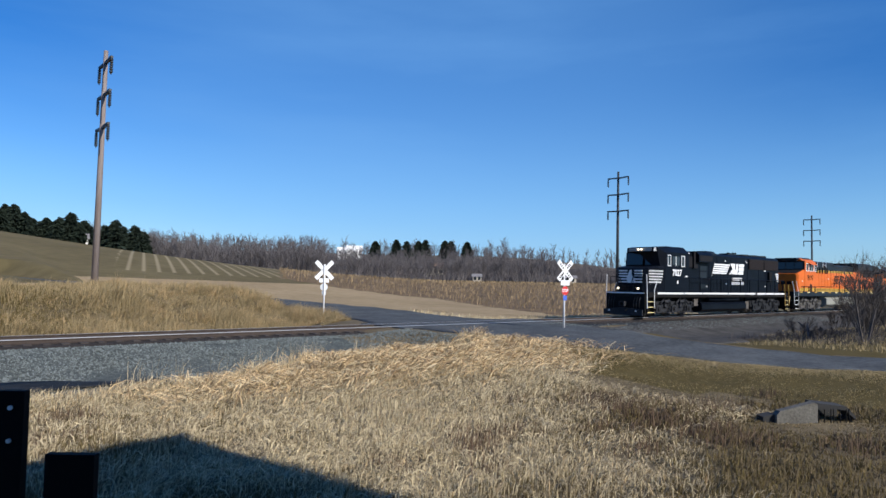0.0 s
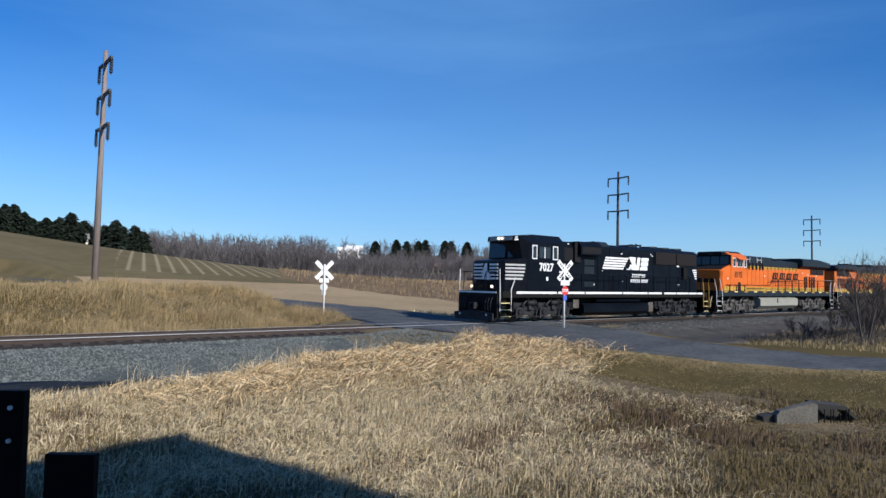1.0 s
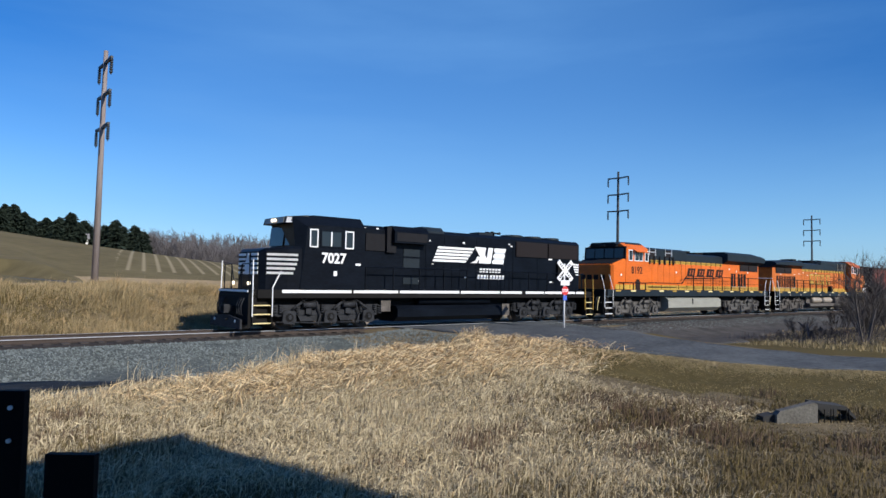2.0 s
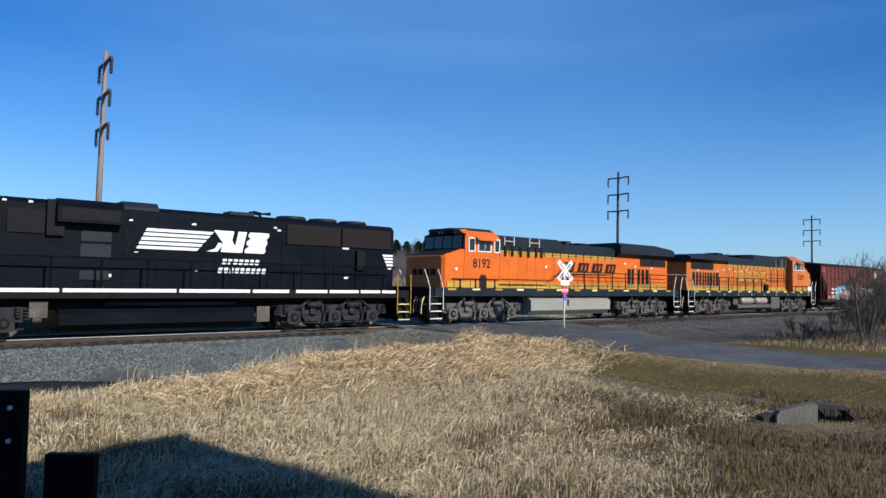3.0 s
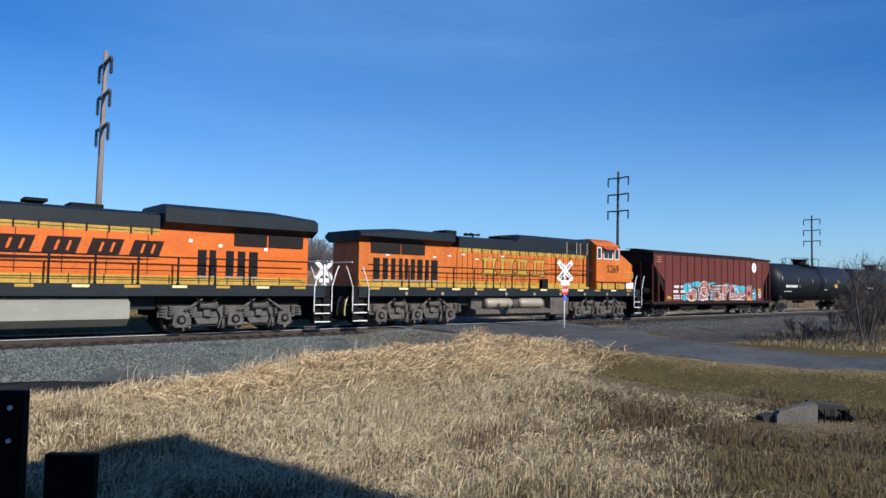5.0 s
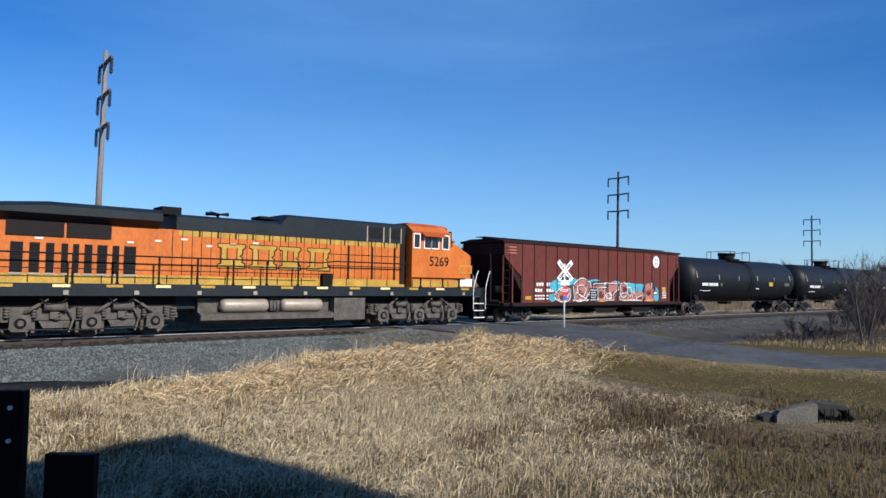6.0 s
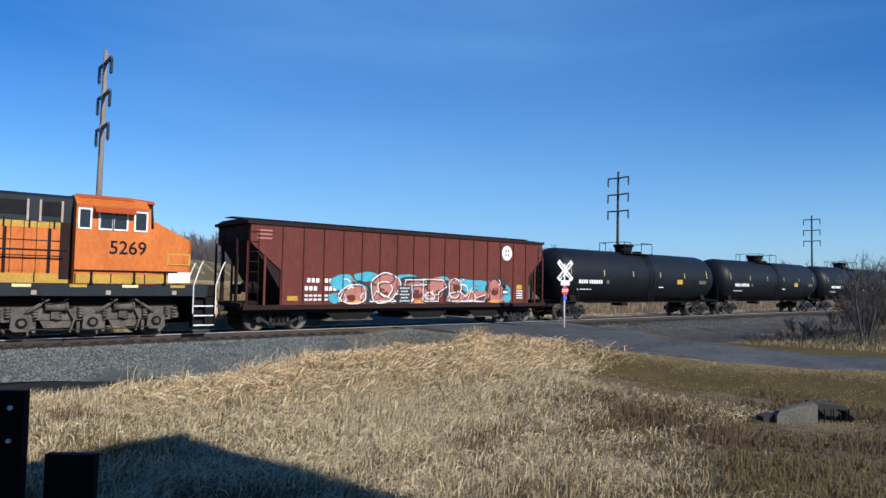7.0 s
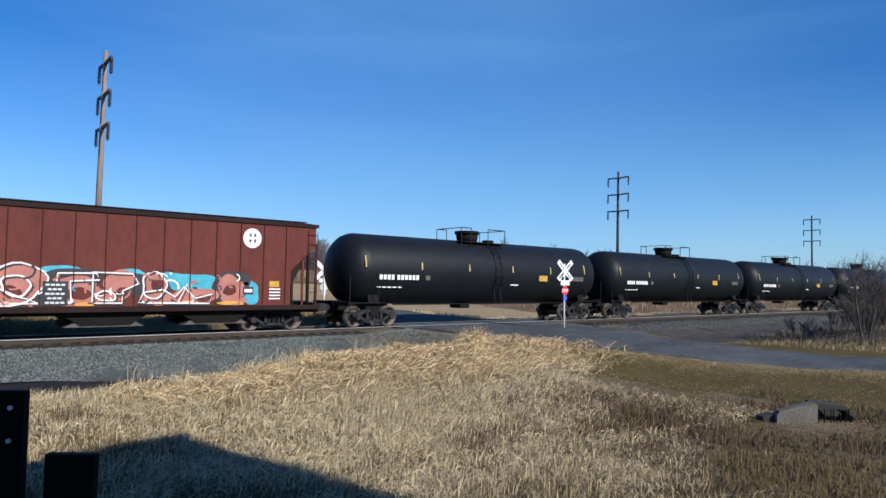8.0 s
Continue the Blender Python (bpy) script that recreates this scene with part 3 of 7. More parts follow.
farmhouse("farmhouse", "large white farmhouse on the wooded hill", 32.4, 430, -30, 10, 7, 3.4, M["wall_white"], M["wall_white"], 2.5)
farmhouse("farmhouse", "white side wing of the hill farmhouse", 31.4, 428, -30, 6, 6, 2.8, M["wall_white"], M["wall_white"], 2.5)
farmhouse("farmhouse", "small tan house with a brown roof below the hill", 39.4, 320, -40, 9, 7, 3.4, M["siding_shade"], M["roof_brown"], 1.5)
farmhouse("farmhouse", "low tan shed at the wood edge", 43.0, 257, -40, 3.2, 3, 2.0, M["siding_shade"], M["roof_grey"])
farmhouse("farmhouse", "pale trailer house at the wood edge", 50.8, 257, -40, 5, 3, 2.0, M["siding_shade"], M["roof_grey"])
farmhouse("farmhouse", "grey-roofed white house among hilltop conifers", 11.2, 200, -10, 4.5, 4, 2.2, M["wall_white"], M["roof_grey"])
# ---- train materials ----
M["black_loco"] = material("black_locomotive_paint", (0.0042, 0.0060, 0.0098), 0.38, var=0.5, scale=1.2, bump=0.12, bump_scale=1.5, spec=0.08, stretch=(0.6, 1, 1.6))
M["black_roof"] = material("dark_roof_paint", (0.013, 0.019, 0.024), 0.5, var=0.3, scale=1.5, spec=0.2)
M["orange"] = material("orange_locomotive_paint", (0.63, 0.13, 0.011), 0.42, var=0.2, scale=0.9, spec=0.35, stretch=(1, 1, 2.2))
M["orange_old"] = material("faded_orange_paint", (0.66, 0.185, 0.03), 0.5, scale=0.8, spec=0.3, color2=(0.42, 0.095, 0.014), stretch=(2.2, 1, .8))
M["orange_cab"] = material("reddish_orange_paint", (0.40, 0.08, 0.02), 0.5, var=0.2, scale=1, spec=0.3)
M["yellow"] = material("yellow_stripe_paint", (0.60, 0.37, 0.06), 0.5, scale=2.2, spec=0.3, color2=(0.32, 0.18, 0.028))
M["white_paint"] = material("white_vehicle_paint", (0.80, 0.80, 0.79), 0.5, var=0.08, scale=3)
M["grey_tank"] = material("light_grey_fuel_tank_paint", (0.27, 0.265, 0.225), 0.6, var=0.15, scale=1.2, stretch=(1, 1, 3))
M["truck_grey"] = material("dusty_grey_cast_steel", (0.14, 0.131, 0.12), 0.8, scale=3.5, bump=0.4, bump_scale=25, color2=(0.038, 0.034, 0.031))
M["truck_dark"] = material("grimy_dark_cast_steel", (0.036, 0.038, 0.043), 0.7, scale=3.5, bump=0.4, bump_scale=25, color2=(0.006, 0.0065, 0.008), spec=0.25)
M["truck_brown"] = material("dusty_brown_cast_steel", (0.145, 0.127, 0.11), 0.8, scale=3.5, bump=0.4, bump_scale=25, color2=(0.035, 0.029, 0.024))
M["wheel_steel"] = material("dark_wheel_steel", (0.085, 0.07, 0.06), 0.6, 0.5, scale=3)
M["grime"] = material("black_underframe_grime", (0.008, 0.0075, 0.007), 0.85, var=0.3, scale=3, spec=0.2)
M["grille"] = material("brown_radiator_grille", (0.016, 0.0125, 0.013), 0.8, var=0.25, scale=4, spec=0.2, stretch=(1, 1, 8))
M["grille_dark"] = material("dark_grille", (0.010, 0.010, 0.012), 0.8, var=0.3, scale=4, spec=0.2)
M["glass"] = material("cab_window_glass", (0.015, 0.02, 0.025), 0.06, var=0.1, scale=2)
M["air_tank"] = material("dusty_air_reservoir", (0.42, 0.36, 0.29), 0.5, 0.2, scale=2, color2=(0.26, 0.215, 0.17))
M["hopper_red"] = material("oxide_red_freight_paint", (0.145, 0.037, 0.029), 0.7, scale=0.6, spec=0.2, color2=(0.092, 0.023, 0.018), stretch=(1.2, 1, 0.5))
M["hopper_rib"] = material("grimy_oxide_rib", (0.06, 0.019, 0.016), 0.8, var=0.3, scale=1.5, spec=0.2)
# Dark oxide paint, taken near black to hold the shade of the hopper ends.
M["hopper_dark"] = material("dark_oxide_paint_and_shade", (0.022, 0.011, 0.010), 0.8, var=0.3, scale=1.5, spec=0.2)
M["tank_black"] = material("black_tank_paint", (0.008, 0.010, 0.013), 0.5, var=0.35, scale=0.8, spec=0.22)
M["reflect_yellow"] = material("yellow_reflector_tape", (0.80, 0.66, 0.32), 0.5, var=0.1, scale=5)
M["cyan_spray"] = material("cyan_spray_paint", (0.06, 0.47, 0.60), 0.6, scale=2.5, color2=(0.03, 0.24, 0.33))
M["pink_spray"] = material("salmon_spray_paint", (0.50, 0.20, 0.155), 0.6, scale=2.5, color2=(0.30, 0.10, 0.085))
M["orange_spray"] = material("orange_spray_paint", (0.66, 0.30, 0.06), 0.6, var=0.2, scale=2.5)
M["black_spray"] = material("black_spray_paint", (0.02, 0.022, 0.03), 0.6, var=0.3, scale=2.5)
M["white_spray"] = material("white_spray_paint", (0.74, 0.70, 0.68), 0.6, var=0.12, scale=3)
M["lamp_glow"] = material("headlight_lens", (0.9, 0.85, 0.7), 0.2, var=0.05, scale=3)
M["lamp_glow"].node_tree.nodes["Principled BSDF"].inputs["Emission Color"].default_value = (1.0, 0.85, 0.6, 1)
M["lamp_glow"].node_tree.nodes["Principled BSDF"].inputs["Emission Strength"].default_value = 1.6

TRAIN, WHEELS = [], []


# ---- running gear ----
def wheel_mesh(r):
    bm = bmesh.new()
    for s in (-1, 1):
        prof = [(.66, r + .028), (.69, r + .028), (.70, r), (.82, r - .008), (.83, r - .06), (.79, r - .09), (.78, .2), (.82, .16), (.82, .09), (.9, .085), (.9, .001)]
        rings = [[(q * math.cos(2 * math.pi * i / 28), s * y, q * math.sin(2 * math.pi * i / 28)) for i in range(28)] for y, q in prof]
        loft(bm, rings)
    tube(bm, (0, -.7, 0), (0, .7, 0), .085, n=12)
    return mesh_of("wheelset", bm, M["wheel_steel"])


WHEEL_LOCO, WHEEL_CAR = wheel_mesh(0.53), wheel_mesh(0.46)


def wheelset(parent, x, r, mesh):
    w = new("wheelset", mesh)
    w.parent = parent
    w.location = (x, 0, r)
    w["radius"] = r
    return w


def loco_truck(parent, cx, mat, step=1.85):
    """A three-axle locomotive truck with cast side frames, springs and brake gear."""
    bm = bmesh.new()
    box(bm, cx - 2.3, cx + 2.3, -.55, .55, .62, .95)
    for x in (-step, 0, step):
        box(bm, cx + x - .35 + (.62 if x < .1 else -.62), cx + x + .3 + (.62 if x < .1 else -.62), -.5, .5, .35, .9)
    box(bm, cx - 2.75, cx + 2.75, -1.0, 1.0, .95, 1.42)
    t = part("truck", bm, M["grime"], parent, "three-axle truck with cast side frames")
    for s in (-1, 1):
        bm = bmesh.new()
        a, b = sorted((s * 1.02, s * 1.2))
        L = step + .78
        prism(bm, [(cx - L, .78), (cx - L + .2, 1.02), (cx - step + .5, 1.02), (cx - step + .75, .86), (cx - .75, .86), (cx - .5, 1.02), (cx + .5, 1.02), (cx + .75, .86), (cx + step - .75, .86), (cx + step - .5, 1.02), (cx + L - .2, 1.02), (cx + L, .78), (cx + L, .62),
                   (cx + step + .42, .56), (cx + step - .42, .62), (cx + .42, .6), (cx - .42, .6), (cx - step + .42, .62), (cx - step - .42, .56), (cx - L, .62)], "y", a, b)
        for x in (-step, 0, step):
            a2, b2 = sorted((s * 1.0, s * 1.27))
            prism(bm, [(cx + x - .3, .72), (cx + x - .24, .3), (cx + x + .24, .3), (cx + x + .3, .72)], "y", a2, b2)
        for x in (-step * .5, step * .5):
            a2, b2 = sorted((s * 1.0, s * 1.16))
            prism(bm, [(cx + x - .5, .62), (cx + x - .36, .36), (cx + x + .36, .36), (cx + x + .5, .62)], "y", a2, b2)
        bevel(bm, .02)
        sf = part("side_frame", bm, mat, t, "dusty cast side frame")
    for s in (-1, 1):
        for x in (-step, 0, step):
            bm = bmesh.new()
            a2, b2 = sorted((s * 1.2, s * 1.33))
            prism(bm, [(cx + x - .27, .74), (cx + x - .3, .36), (cx + x - .2, .27), (cx + x + .2, .27), (cx + x + .3, .36), (cx + x + .27, .74), (cx + x + .16, .8), (cx + x - .16, .8)], "y", a2, b2)
            bevel(bm, .018)
            jb = part("journal_box", bm, mat, t)
            bm = bmesh.new()
            tube(bm, (cx + x, s * 1.33, .53), (cx + x, s * 1.35, .53), .165, n=16)
            part("bearing_ring", bm, M["grime"], jb)
            bm = bmesh.new()
            tube(bm, (cx + x, s * 1.35, .53), (cx + x, s * 1.39, .53), .10, .085, n=12)
            for k in range(3):
                an = k * 2.094 + .5
                tube(bm, (cx + x + .06 * math.cos(an), s * 1.39, .53 + .06 * math.sin(an)), (cx + x + .06 * math.cos(an), s * 1.405, .53 + .06 * math.sin(an)), .018, n=6)
            part("bearing_cap", bm, mat, jb)
            # spring pockets and the damper over each axle
            for dx in (-.36, .36):
                bm = bmesh.new()
                tube(bm, (cx + x + dx, s * 1.24, .69), (cx + x + dx, s * 1.24, 1.03), .06, n=8)
                for k in range(4):
                    tube(bm, (cx + x + dx, s * 1.24, .70 + k * .085), (cx + x + dx, s * 1.24, .755 + k * .085), .085, n=10)
                part("axle_spring", bm, mat, t)
            bm = bmesh.new()
            sg = 1 if x < .1 else -1
            tube(bm, (cx + x + .1 * sg, s * 1.34, .84), (cx + x + .5 * sg, s * 1.34, 1.12), .055, n=8)
            tube(bm, (cx + x + .5 * sg, s * 1.34, 1.12), (cx + x + .72 * sg, s * 1.34, 1.27), .03, n=8)
            part("damper", bm, mat, t)
        for x in (-step - .62, -step * .5, step * .5, step + .62):
            bm = bmesh.new()
            for k in range(4):
                tube(bm, (cx + x, s * 1.17, .62 + k * .1), (cx + x, s * 1.17, .68 + k * .1), .13, n=10)
            part("spring", bm, mat, t)
        for x in (-step * .5, step * .5):
            bm = bmesh.new()
            tube(bm, (cx + x - .38, s * 1.3, 1.02), (cx + x + .2, s * 1.3, 1.02), .13, n=12)
            tube(bm, (cx + x + .2, s * 1.3, 1.02), (cx + x + .26, s * 1.3, 1.02), .155, n=12)
            bar(bm, [(cx + x + .25, s * 1.3, 1.02), (cx + x + .46, s * 1.3, .62), (cx + x + .34, s * 1.3, .22)], .035)
            box(bm, cx + x - .2, cx + x + .02, min(s * 1.15, s * 1.3), max(s * 1.15, s * 1.3), .66, .88)
            part("brake_cylinder", bm, mat, t)
        for x in (-step * .5, step * .5):
            bm = bmesh.new()
            bar(bm, [(cx + x - .5, s * 1.36, 1.3), (cx + x - .3, s * 1.38, 1.1), (cx + x + .1, s * 1.38, 1.16), (cx + x + .3, s * 1.36, 1.34)], .028)
            part("air_hose", bm, M["grime"], t)
            for dx in (-.62, .62):
                bm = bmesh.new()
                box(bm, cx + x + dx - .05, cx + x + dx + .05, min(s * .98, s * 1.1), max(s * .98, s * 1.1), .2, .62)
                part("brake_hanger", bm, mat, t)
        bm = bmesh.new()
        bar(bm, [(cx - 2.4, s * 1.3, .36), (cx - .9, s * 1.33, .3), (cx + .9, s * 1.33, .3), (cx + 2.4, s * 1.3, .36)], .022)
        part("brake_rod", bm, M["truck_dark"], t)
    for x in (-step, 0, step):
        wheelset(t, cx + x, .53, WHEEL_LOCO)


def car_truck(parent, cx, mat):
    bm = bmesh.new()
    box(bm, cx - .22, cx + .22, -1.1, 1.1, .5, .78)
    t = part("truck", bm, M["grime"], parent, "two-axle freight truck")
    for s in (-1, 1):
        a, b = sorted((s * .92, s * 1.08))
        bm = bmesh.new()
        prism(bm, [(cx - 1.12, .62), (cx - .95, .66), (cx - .45, .8), (cx + .45, .8), (cx + .95, .66), (cx + 1.12, .62), (cx + 1.12, .5), (cx + .92, .48), (cx + .42, .66), (cx - .42, .66), (cx - .92, .48), (cx - 1.12, .5)], "y", a, b)
        prism(bm, [(cx - .92, .52), (cx - .42, .22), (cx + .42, .22), (cx + .92, .52), (cx + .78, .54), (cx + .36, .32), (cx - .36, .32), (cx - .78, .54)], "y", a, b)
        for x in (-.42, .3):
            box(bm, cx + x, cx + x + .12, a, b, .26, .7)
        sf = part("side_frame", bm, mat, t, "cast steel side frame")
        for x in (-.2, 0, .2):
            bm = bmesh.new()
            for k in range(4):
                tube(bm, (cx + x, s * 1.0, .31 + k * .055), (cx + x, s * 1.0, .35 + k * .055), .075, n=8)
            part("spring", bm, mat, t)
        for x in (-.89, .89):
            bm = bmesh.new()
            tube(bm, (cx + x, s * 1.05, .46), (cx + x, s * 1.17, .46), .13, .12, n=12)
            part("bearing_cap", bm, mat, t)
    for x in (-.89, .89):
        wheelset(t, cx + x, .46, WHEEL_CAR)


def coupler(parent, x, d):
    bm = bmesh.new()
    box(bm, min(x, x + d * .75), max(x, x + d * .75), -.1, .1, .76, .96)
    box(bm, min(x, x + d * .22), max(x, x + d * .22), -.2, .2, .7, 1.02)
    bevel(bm, .02)
    part("coupler", bm, M["truck_dark"], parent, "grimy steel coupler")
    bm = bmesh.new()
    bar(bm, [(x + d * .7, -.35, .95), (x + d * .35, -.36, .55), (x, -.3, .45)], .03)
    part("brake_hose", bm, M["grime"], parent)


def stairs(parent, x0, x1, side, mat, rail_mat, deck=1.6):
    """Side steps with treads, stringers and hand rails."""
    for k in range(4):
        z = .32 + k * .34
        bm = bmesh.new()
        y0, y1 = sorted((side * (1.54 - k * .03), side * 1.28))
        box(bm, x0 + .04, x1 - .04, y0, y1, z, z + .035)
        part("step", bm, rail_mat, parent, "pale edged step")
    bm = bmesh.new()
    a, b = sorted((side * 1.2, side * 1.26))
    box(bm, x0, x1, a, b, .28, deck)
    for x in (x0, x1 - .03):
        a, b = sorted((side * 1.2, side * 1.54))
        box(bm, x, x + .03, a, b, .28, deck)
    part("step_well", bm, mat, parent)


def railing(parent, points, posts, side, top, low, mat, y=1.5):
    """A walkway hand rail: the rail, and each post on its own."""
    bm = bmesh.new()
    bar(bm, [(x, side * y, z) for x, z in points], .028)
    r = part("hand_rail", bm, mat, parent)
    bm = bmesh.new()
    tube(bm, (0, 0, 0), (0, 0, top - low), .036, n=6)
    box(bm, -.05, .05, -.03, .03, 0, .06)
    me = mesh_of("rail_post", bm, mat)
    for x in posts:
        o = new("rail_post", me)
        o.parent = r
        o.location = (x, side * y, low)


def side_plate(name, parent, outline, lat, mat, side=-1, depth=.006, label=""):
    bm = bmesh.new()
    a, b = sorted((side * lat, side * (lat + depth)))
    prism(bm, outline, "y", a, b)
    return part(name, bm, mat, parent, label)


def rect(x0, x1, z0, z1):
    return [(x0, z0), (x1, z0), (x1, z1), (x0, z1)]


def window(parent, x0, x1, z0, z1, lat, frame_mat, side=-1):
    w = side_plate("window", parent, rect(x0, x1, z0, z1), lat, M["glass"], side, .008, "dark side window in a pale frame")
    bm = bmesh.new()
    a, b = sorted((side * lat, side * (lat + .028)))
    t = .05
    for r in ((x0 - t, x1 + t, z1, z1 + t), (x0 - t, x1 + t, z0 - t, z0), (x0 - t, x0, z0, z1), (x1, x1 + t, z0, z1)):
        box(bm, r[0], r[1], a, b, r[2], r[3])
    part("frame", bm, frame_mat, w)


def fan(parent, x, z, r=.62):
    bm = bmesh.new()
    n = 24
    rings = [[(x + q * math.cos(2 * math.pi * i / n), q * math.sin(2 * math.pi * i / n), zz) for i in range(n)] for q, zz in ((r, z), (r, z + .12), (r - .05, z + .16), (r - .12, z + .16), (r - .14, z + .1))]
    loft(bm, rings)
    f = part("radiator_fan", bm, M["black_roof"], parent, "round roof fan housing")
    bm = bmesh.new()
    for k in range(6):
        a = k * math.pi / 6
        tube(bm, (x - math.cos(a) * r * .8, -math.sin(a) * r * .8, z + .14), (x + math.cos(a) * r * .8, math.sin(a) * r * .8, z + .14), .012, n=4)
    part("guard", bm, M["grille_dark"], f)


def horn(parent, x, z):
    bm = bmesh.new()
    tube(bm, (x, 0, z), (x, 0, z + .16), .05, n=8)
    for dy, d in ((-.22, -1), (-.08, 1), (.08, -1), (.22, -1)):
        tube(bm, (x, dy, z + .18), (x + d * .38, dy, z + .2), .025, .075, n=10)
    box(bm, x - .05, x + .05, -.28, .28, z + .14, z + .2)
    part("air_horn", bm, M["grime"], parent)


# ---- black locomotive ----
def black_locomotive(s):
    t = thing("locomotive", "black diesel locomotive with white nose stripes and white side logo", "locomotive", "train")
    B = M["black_loco"]
    bm = bmesh.new()
    prism(bm, [(.75, 1.3), (20.9, 1.3), (20.9, 1.62), (.75, 1.62)], "y", -1.52, 1.52)
    prism(bm, [(5.9, .9), (15.6, .9), (15.6, 1.3), (5.9, 1.3)], "y", -.9, .9)
    part("underframe", bm, M["grime"], t)
    for x0, x1 in ((1.75, 4.9), (5.0, 7.3), (7.4, 10.9), (11.0, 13.6), (13.7, 15.2), (15.5, 16.9), (17.0, 18.4), (18.5, 19.5), (19.6, 20.3)):
        for sd in (-1, 1):
            side_plate("sill_stripe", t, rect(x0, x1, 1.50, 1.62), 1.522, M["white_paint"], sd)
    # nose and cab
    bm = bmesh.new()
    nose = lambda x, w, z1: [(x, -w, 1.62), (x, w, 1.62), (x, w, z1 - .12), (x, w - .12, z1), (x, -w + .12, z1), (x, -w, z1 - .12)]
    loft(bm, [nose(1.02, .95, 3.1), nose(1.2, 1.2, 3.22), nose(2.0, 1.45, 3.32), nose(2.55, 1.52, 3.34)], smooth=False)
    part("nose", bm, B, t)
    bm = bmesh.new()
    cab = lambda x, zb, zt: [(x, -1.54, zb), (x, 1.54, zb), (x, 1.54, zt - .42), (x, 1.12, zt), (x, -1.12, zt), (x, -1.54, zt - .42)]
    loft(bm, [[(2.5, -1.54, 1.62), (2.5, 1.54, 1.62), (2.78, 1.54, 4.15), (2.3, 1.1, 4.55), (2.3, -1.1, 4.55), (2.78, -1.54, 4.15)], cab(3.3, 1.62, 4.66), cab(5.5, 1.62, 4.66)], smooth=False)
    part("cab", bm, B, t)
    bm = bmesh.new()
    loft(bm, [[(2.05, -1.0, 4.28), (2.05, 1.0, 4.28), (2.12, 1.0, 4.55), (2.12, -1.0, 4.55)], [(3.0, -1.3, 4.3), (3.0, 1.3, 4.3), (3.0, 1.15, 4.64), (3.0, -1.15, 4.64)]], smooth=False)
    v = part("visor", bm, M["black_roof"], t, "overhanging cab roof front")
    bm = bmesh.new()
    prism(bm, [(2.035, 4.30), (2.05, 4.30), (2.11, 4.53), (2.095, 4.53)], "y", -.85, .85)
    part("number_board", bm, M["air_tank"], v, "grey number board panel")
    for sd in (-1, 1):
        bm = bmesh.new()
        vs = [bm.verts.new(p) for p in ((2.08, sd * 1.015, 4.30), (2.95, sd * 1.305, 4.31), (2.72, sd * 1.175, 4.52), (2.13, sd * 1.015, 4.53))]
        bm.faces.new(vs)
        bmesh.ops.solidify(bm, geom=bm.faces[:], thickness=.012)
        part("number_board", bm, M["sign_back"], v, "silver side number board")
    for y in (-.12, .12):
        bm = bmesh.new()
        tube(bm, (2.0, y, 4.42), (2.06, y, 4.42), .075, n=12)
        part("headlight", bm, M["lamp_glow"], v, "lit twin headlight")
    for y0, y1 in ((-1.35, -.1), (.1, 1.35)):
        bm = bmesh.new()
        prism(bm, [(2.50, 3.42), (2.53, 3.42), (2.62, 4.22), (2.59, 4.22)], "y", y0, y1)
        part("windshield", bm, M["glass"], t, "dark windshield pane")
    for i in range(5):
        z = 2.22 + i * .18
        for sd in (-1, 1):
            bm = bmesh.new()
            d = .012 * sd
            a = [(1.22, sd * 1.205 + d), (2.0, sd * 1.455 + d), (2.22 + .07 * i, sd * (1.47 + .02 * i * .3) + d * 1.3)]
            vs = [bm.verts.new((x, y, zz)) for zz in (z, z + .095) for x, y in a]
            bm.faces.new((vs[0], vs[1], vs[4], vs[3]))
            bm.faces.new((vs[1], vs[2], vs[5], vs[4]))
            bmesh.ops.solidify(bm, geom=bm.faces[:], thickness=.006)
            part("nose_stripe", bm, M["white_paint"], t, "white nose stripe")
        for y0, y1 in ((-1.12, -.35), (.3, 1.12)):
            bm = bmesh.new()
            box(bm, 1.06, 1.09, y0 * .8, y1 * .8, z, z + .095)
            bmesh.ops.translate(bm, verts=bm.verts, vec=(-.07, 0, 0))
            part("nose_stripe", bm, M["white_paint"], t, "white nose stripe")
    side = [(-.34, 2.2), (.2, 2.2), (.3, 2.5), (.05, 3.05), (-.1, 3.05), (-.1, 2.7), (-.3, 2.5)]
    bm = bmesh.new()
    prism(bm, side, "x", .985, 1.0)
    part("nose_emblem", bm, M["white_paint"], t, "white emblem shape")
    for y in (-.75, .75):
        bm = bmesh.new()
        tube(bm, (.68, y, 1.85), (.76, y, 1.85), .075, n=12)
        part("ditch_light", bm, M["lamp_glow"], t, "lit ditch light")
    for x0, x1 in ((2.92, 3.2), (4.56, 4.88)):
        window(t, x0, x1, 3.38, 4.02, 1.54, M["white_paint"])
    window(t, 3.42, 4.34, 3.4, 4.0, 1.54, M["black_loco"])
    side_plate("window_divider", t, rect(3.84, 3.9, 3.4, 4.0), 1.55, M["white_paint"])
    words("road_number", "7027", .58, pose(4.0, -1.55, 2.9, 90), M["white_paint"], t, 0.98, bold=.016)
    side_plate("placard", t, rect(5.05, 5.3, 2.65, 2.74), 1.545, M["white_paint"])
    side_plate("placard", t, rect(4.0, 4.16, 2.2, 2.4), 1.545, M["white_paint"])
    # hood
    bm = bmesh.new()
    hood = lambda x, w, zt: [(x, -w, 1.62), (x, w, 1.62), (x, w, zt - .16), (x, w - .2, zt), (x, -w + .2, zt), (x, -w, zt - .16)]
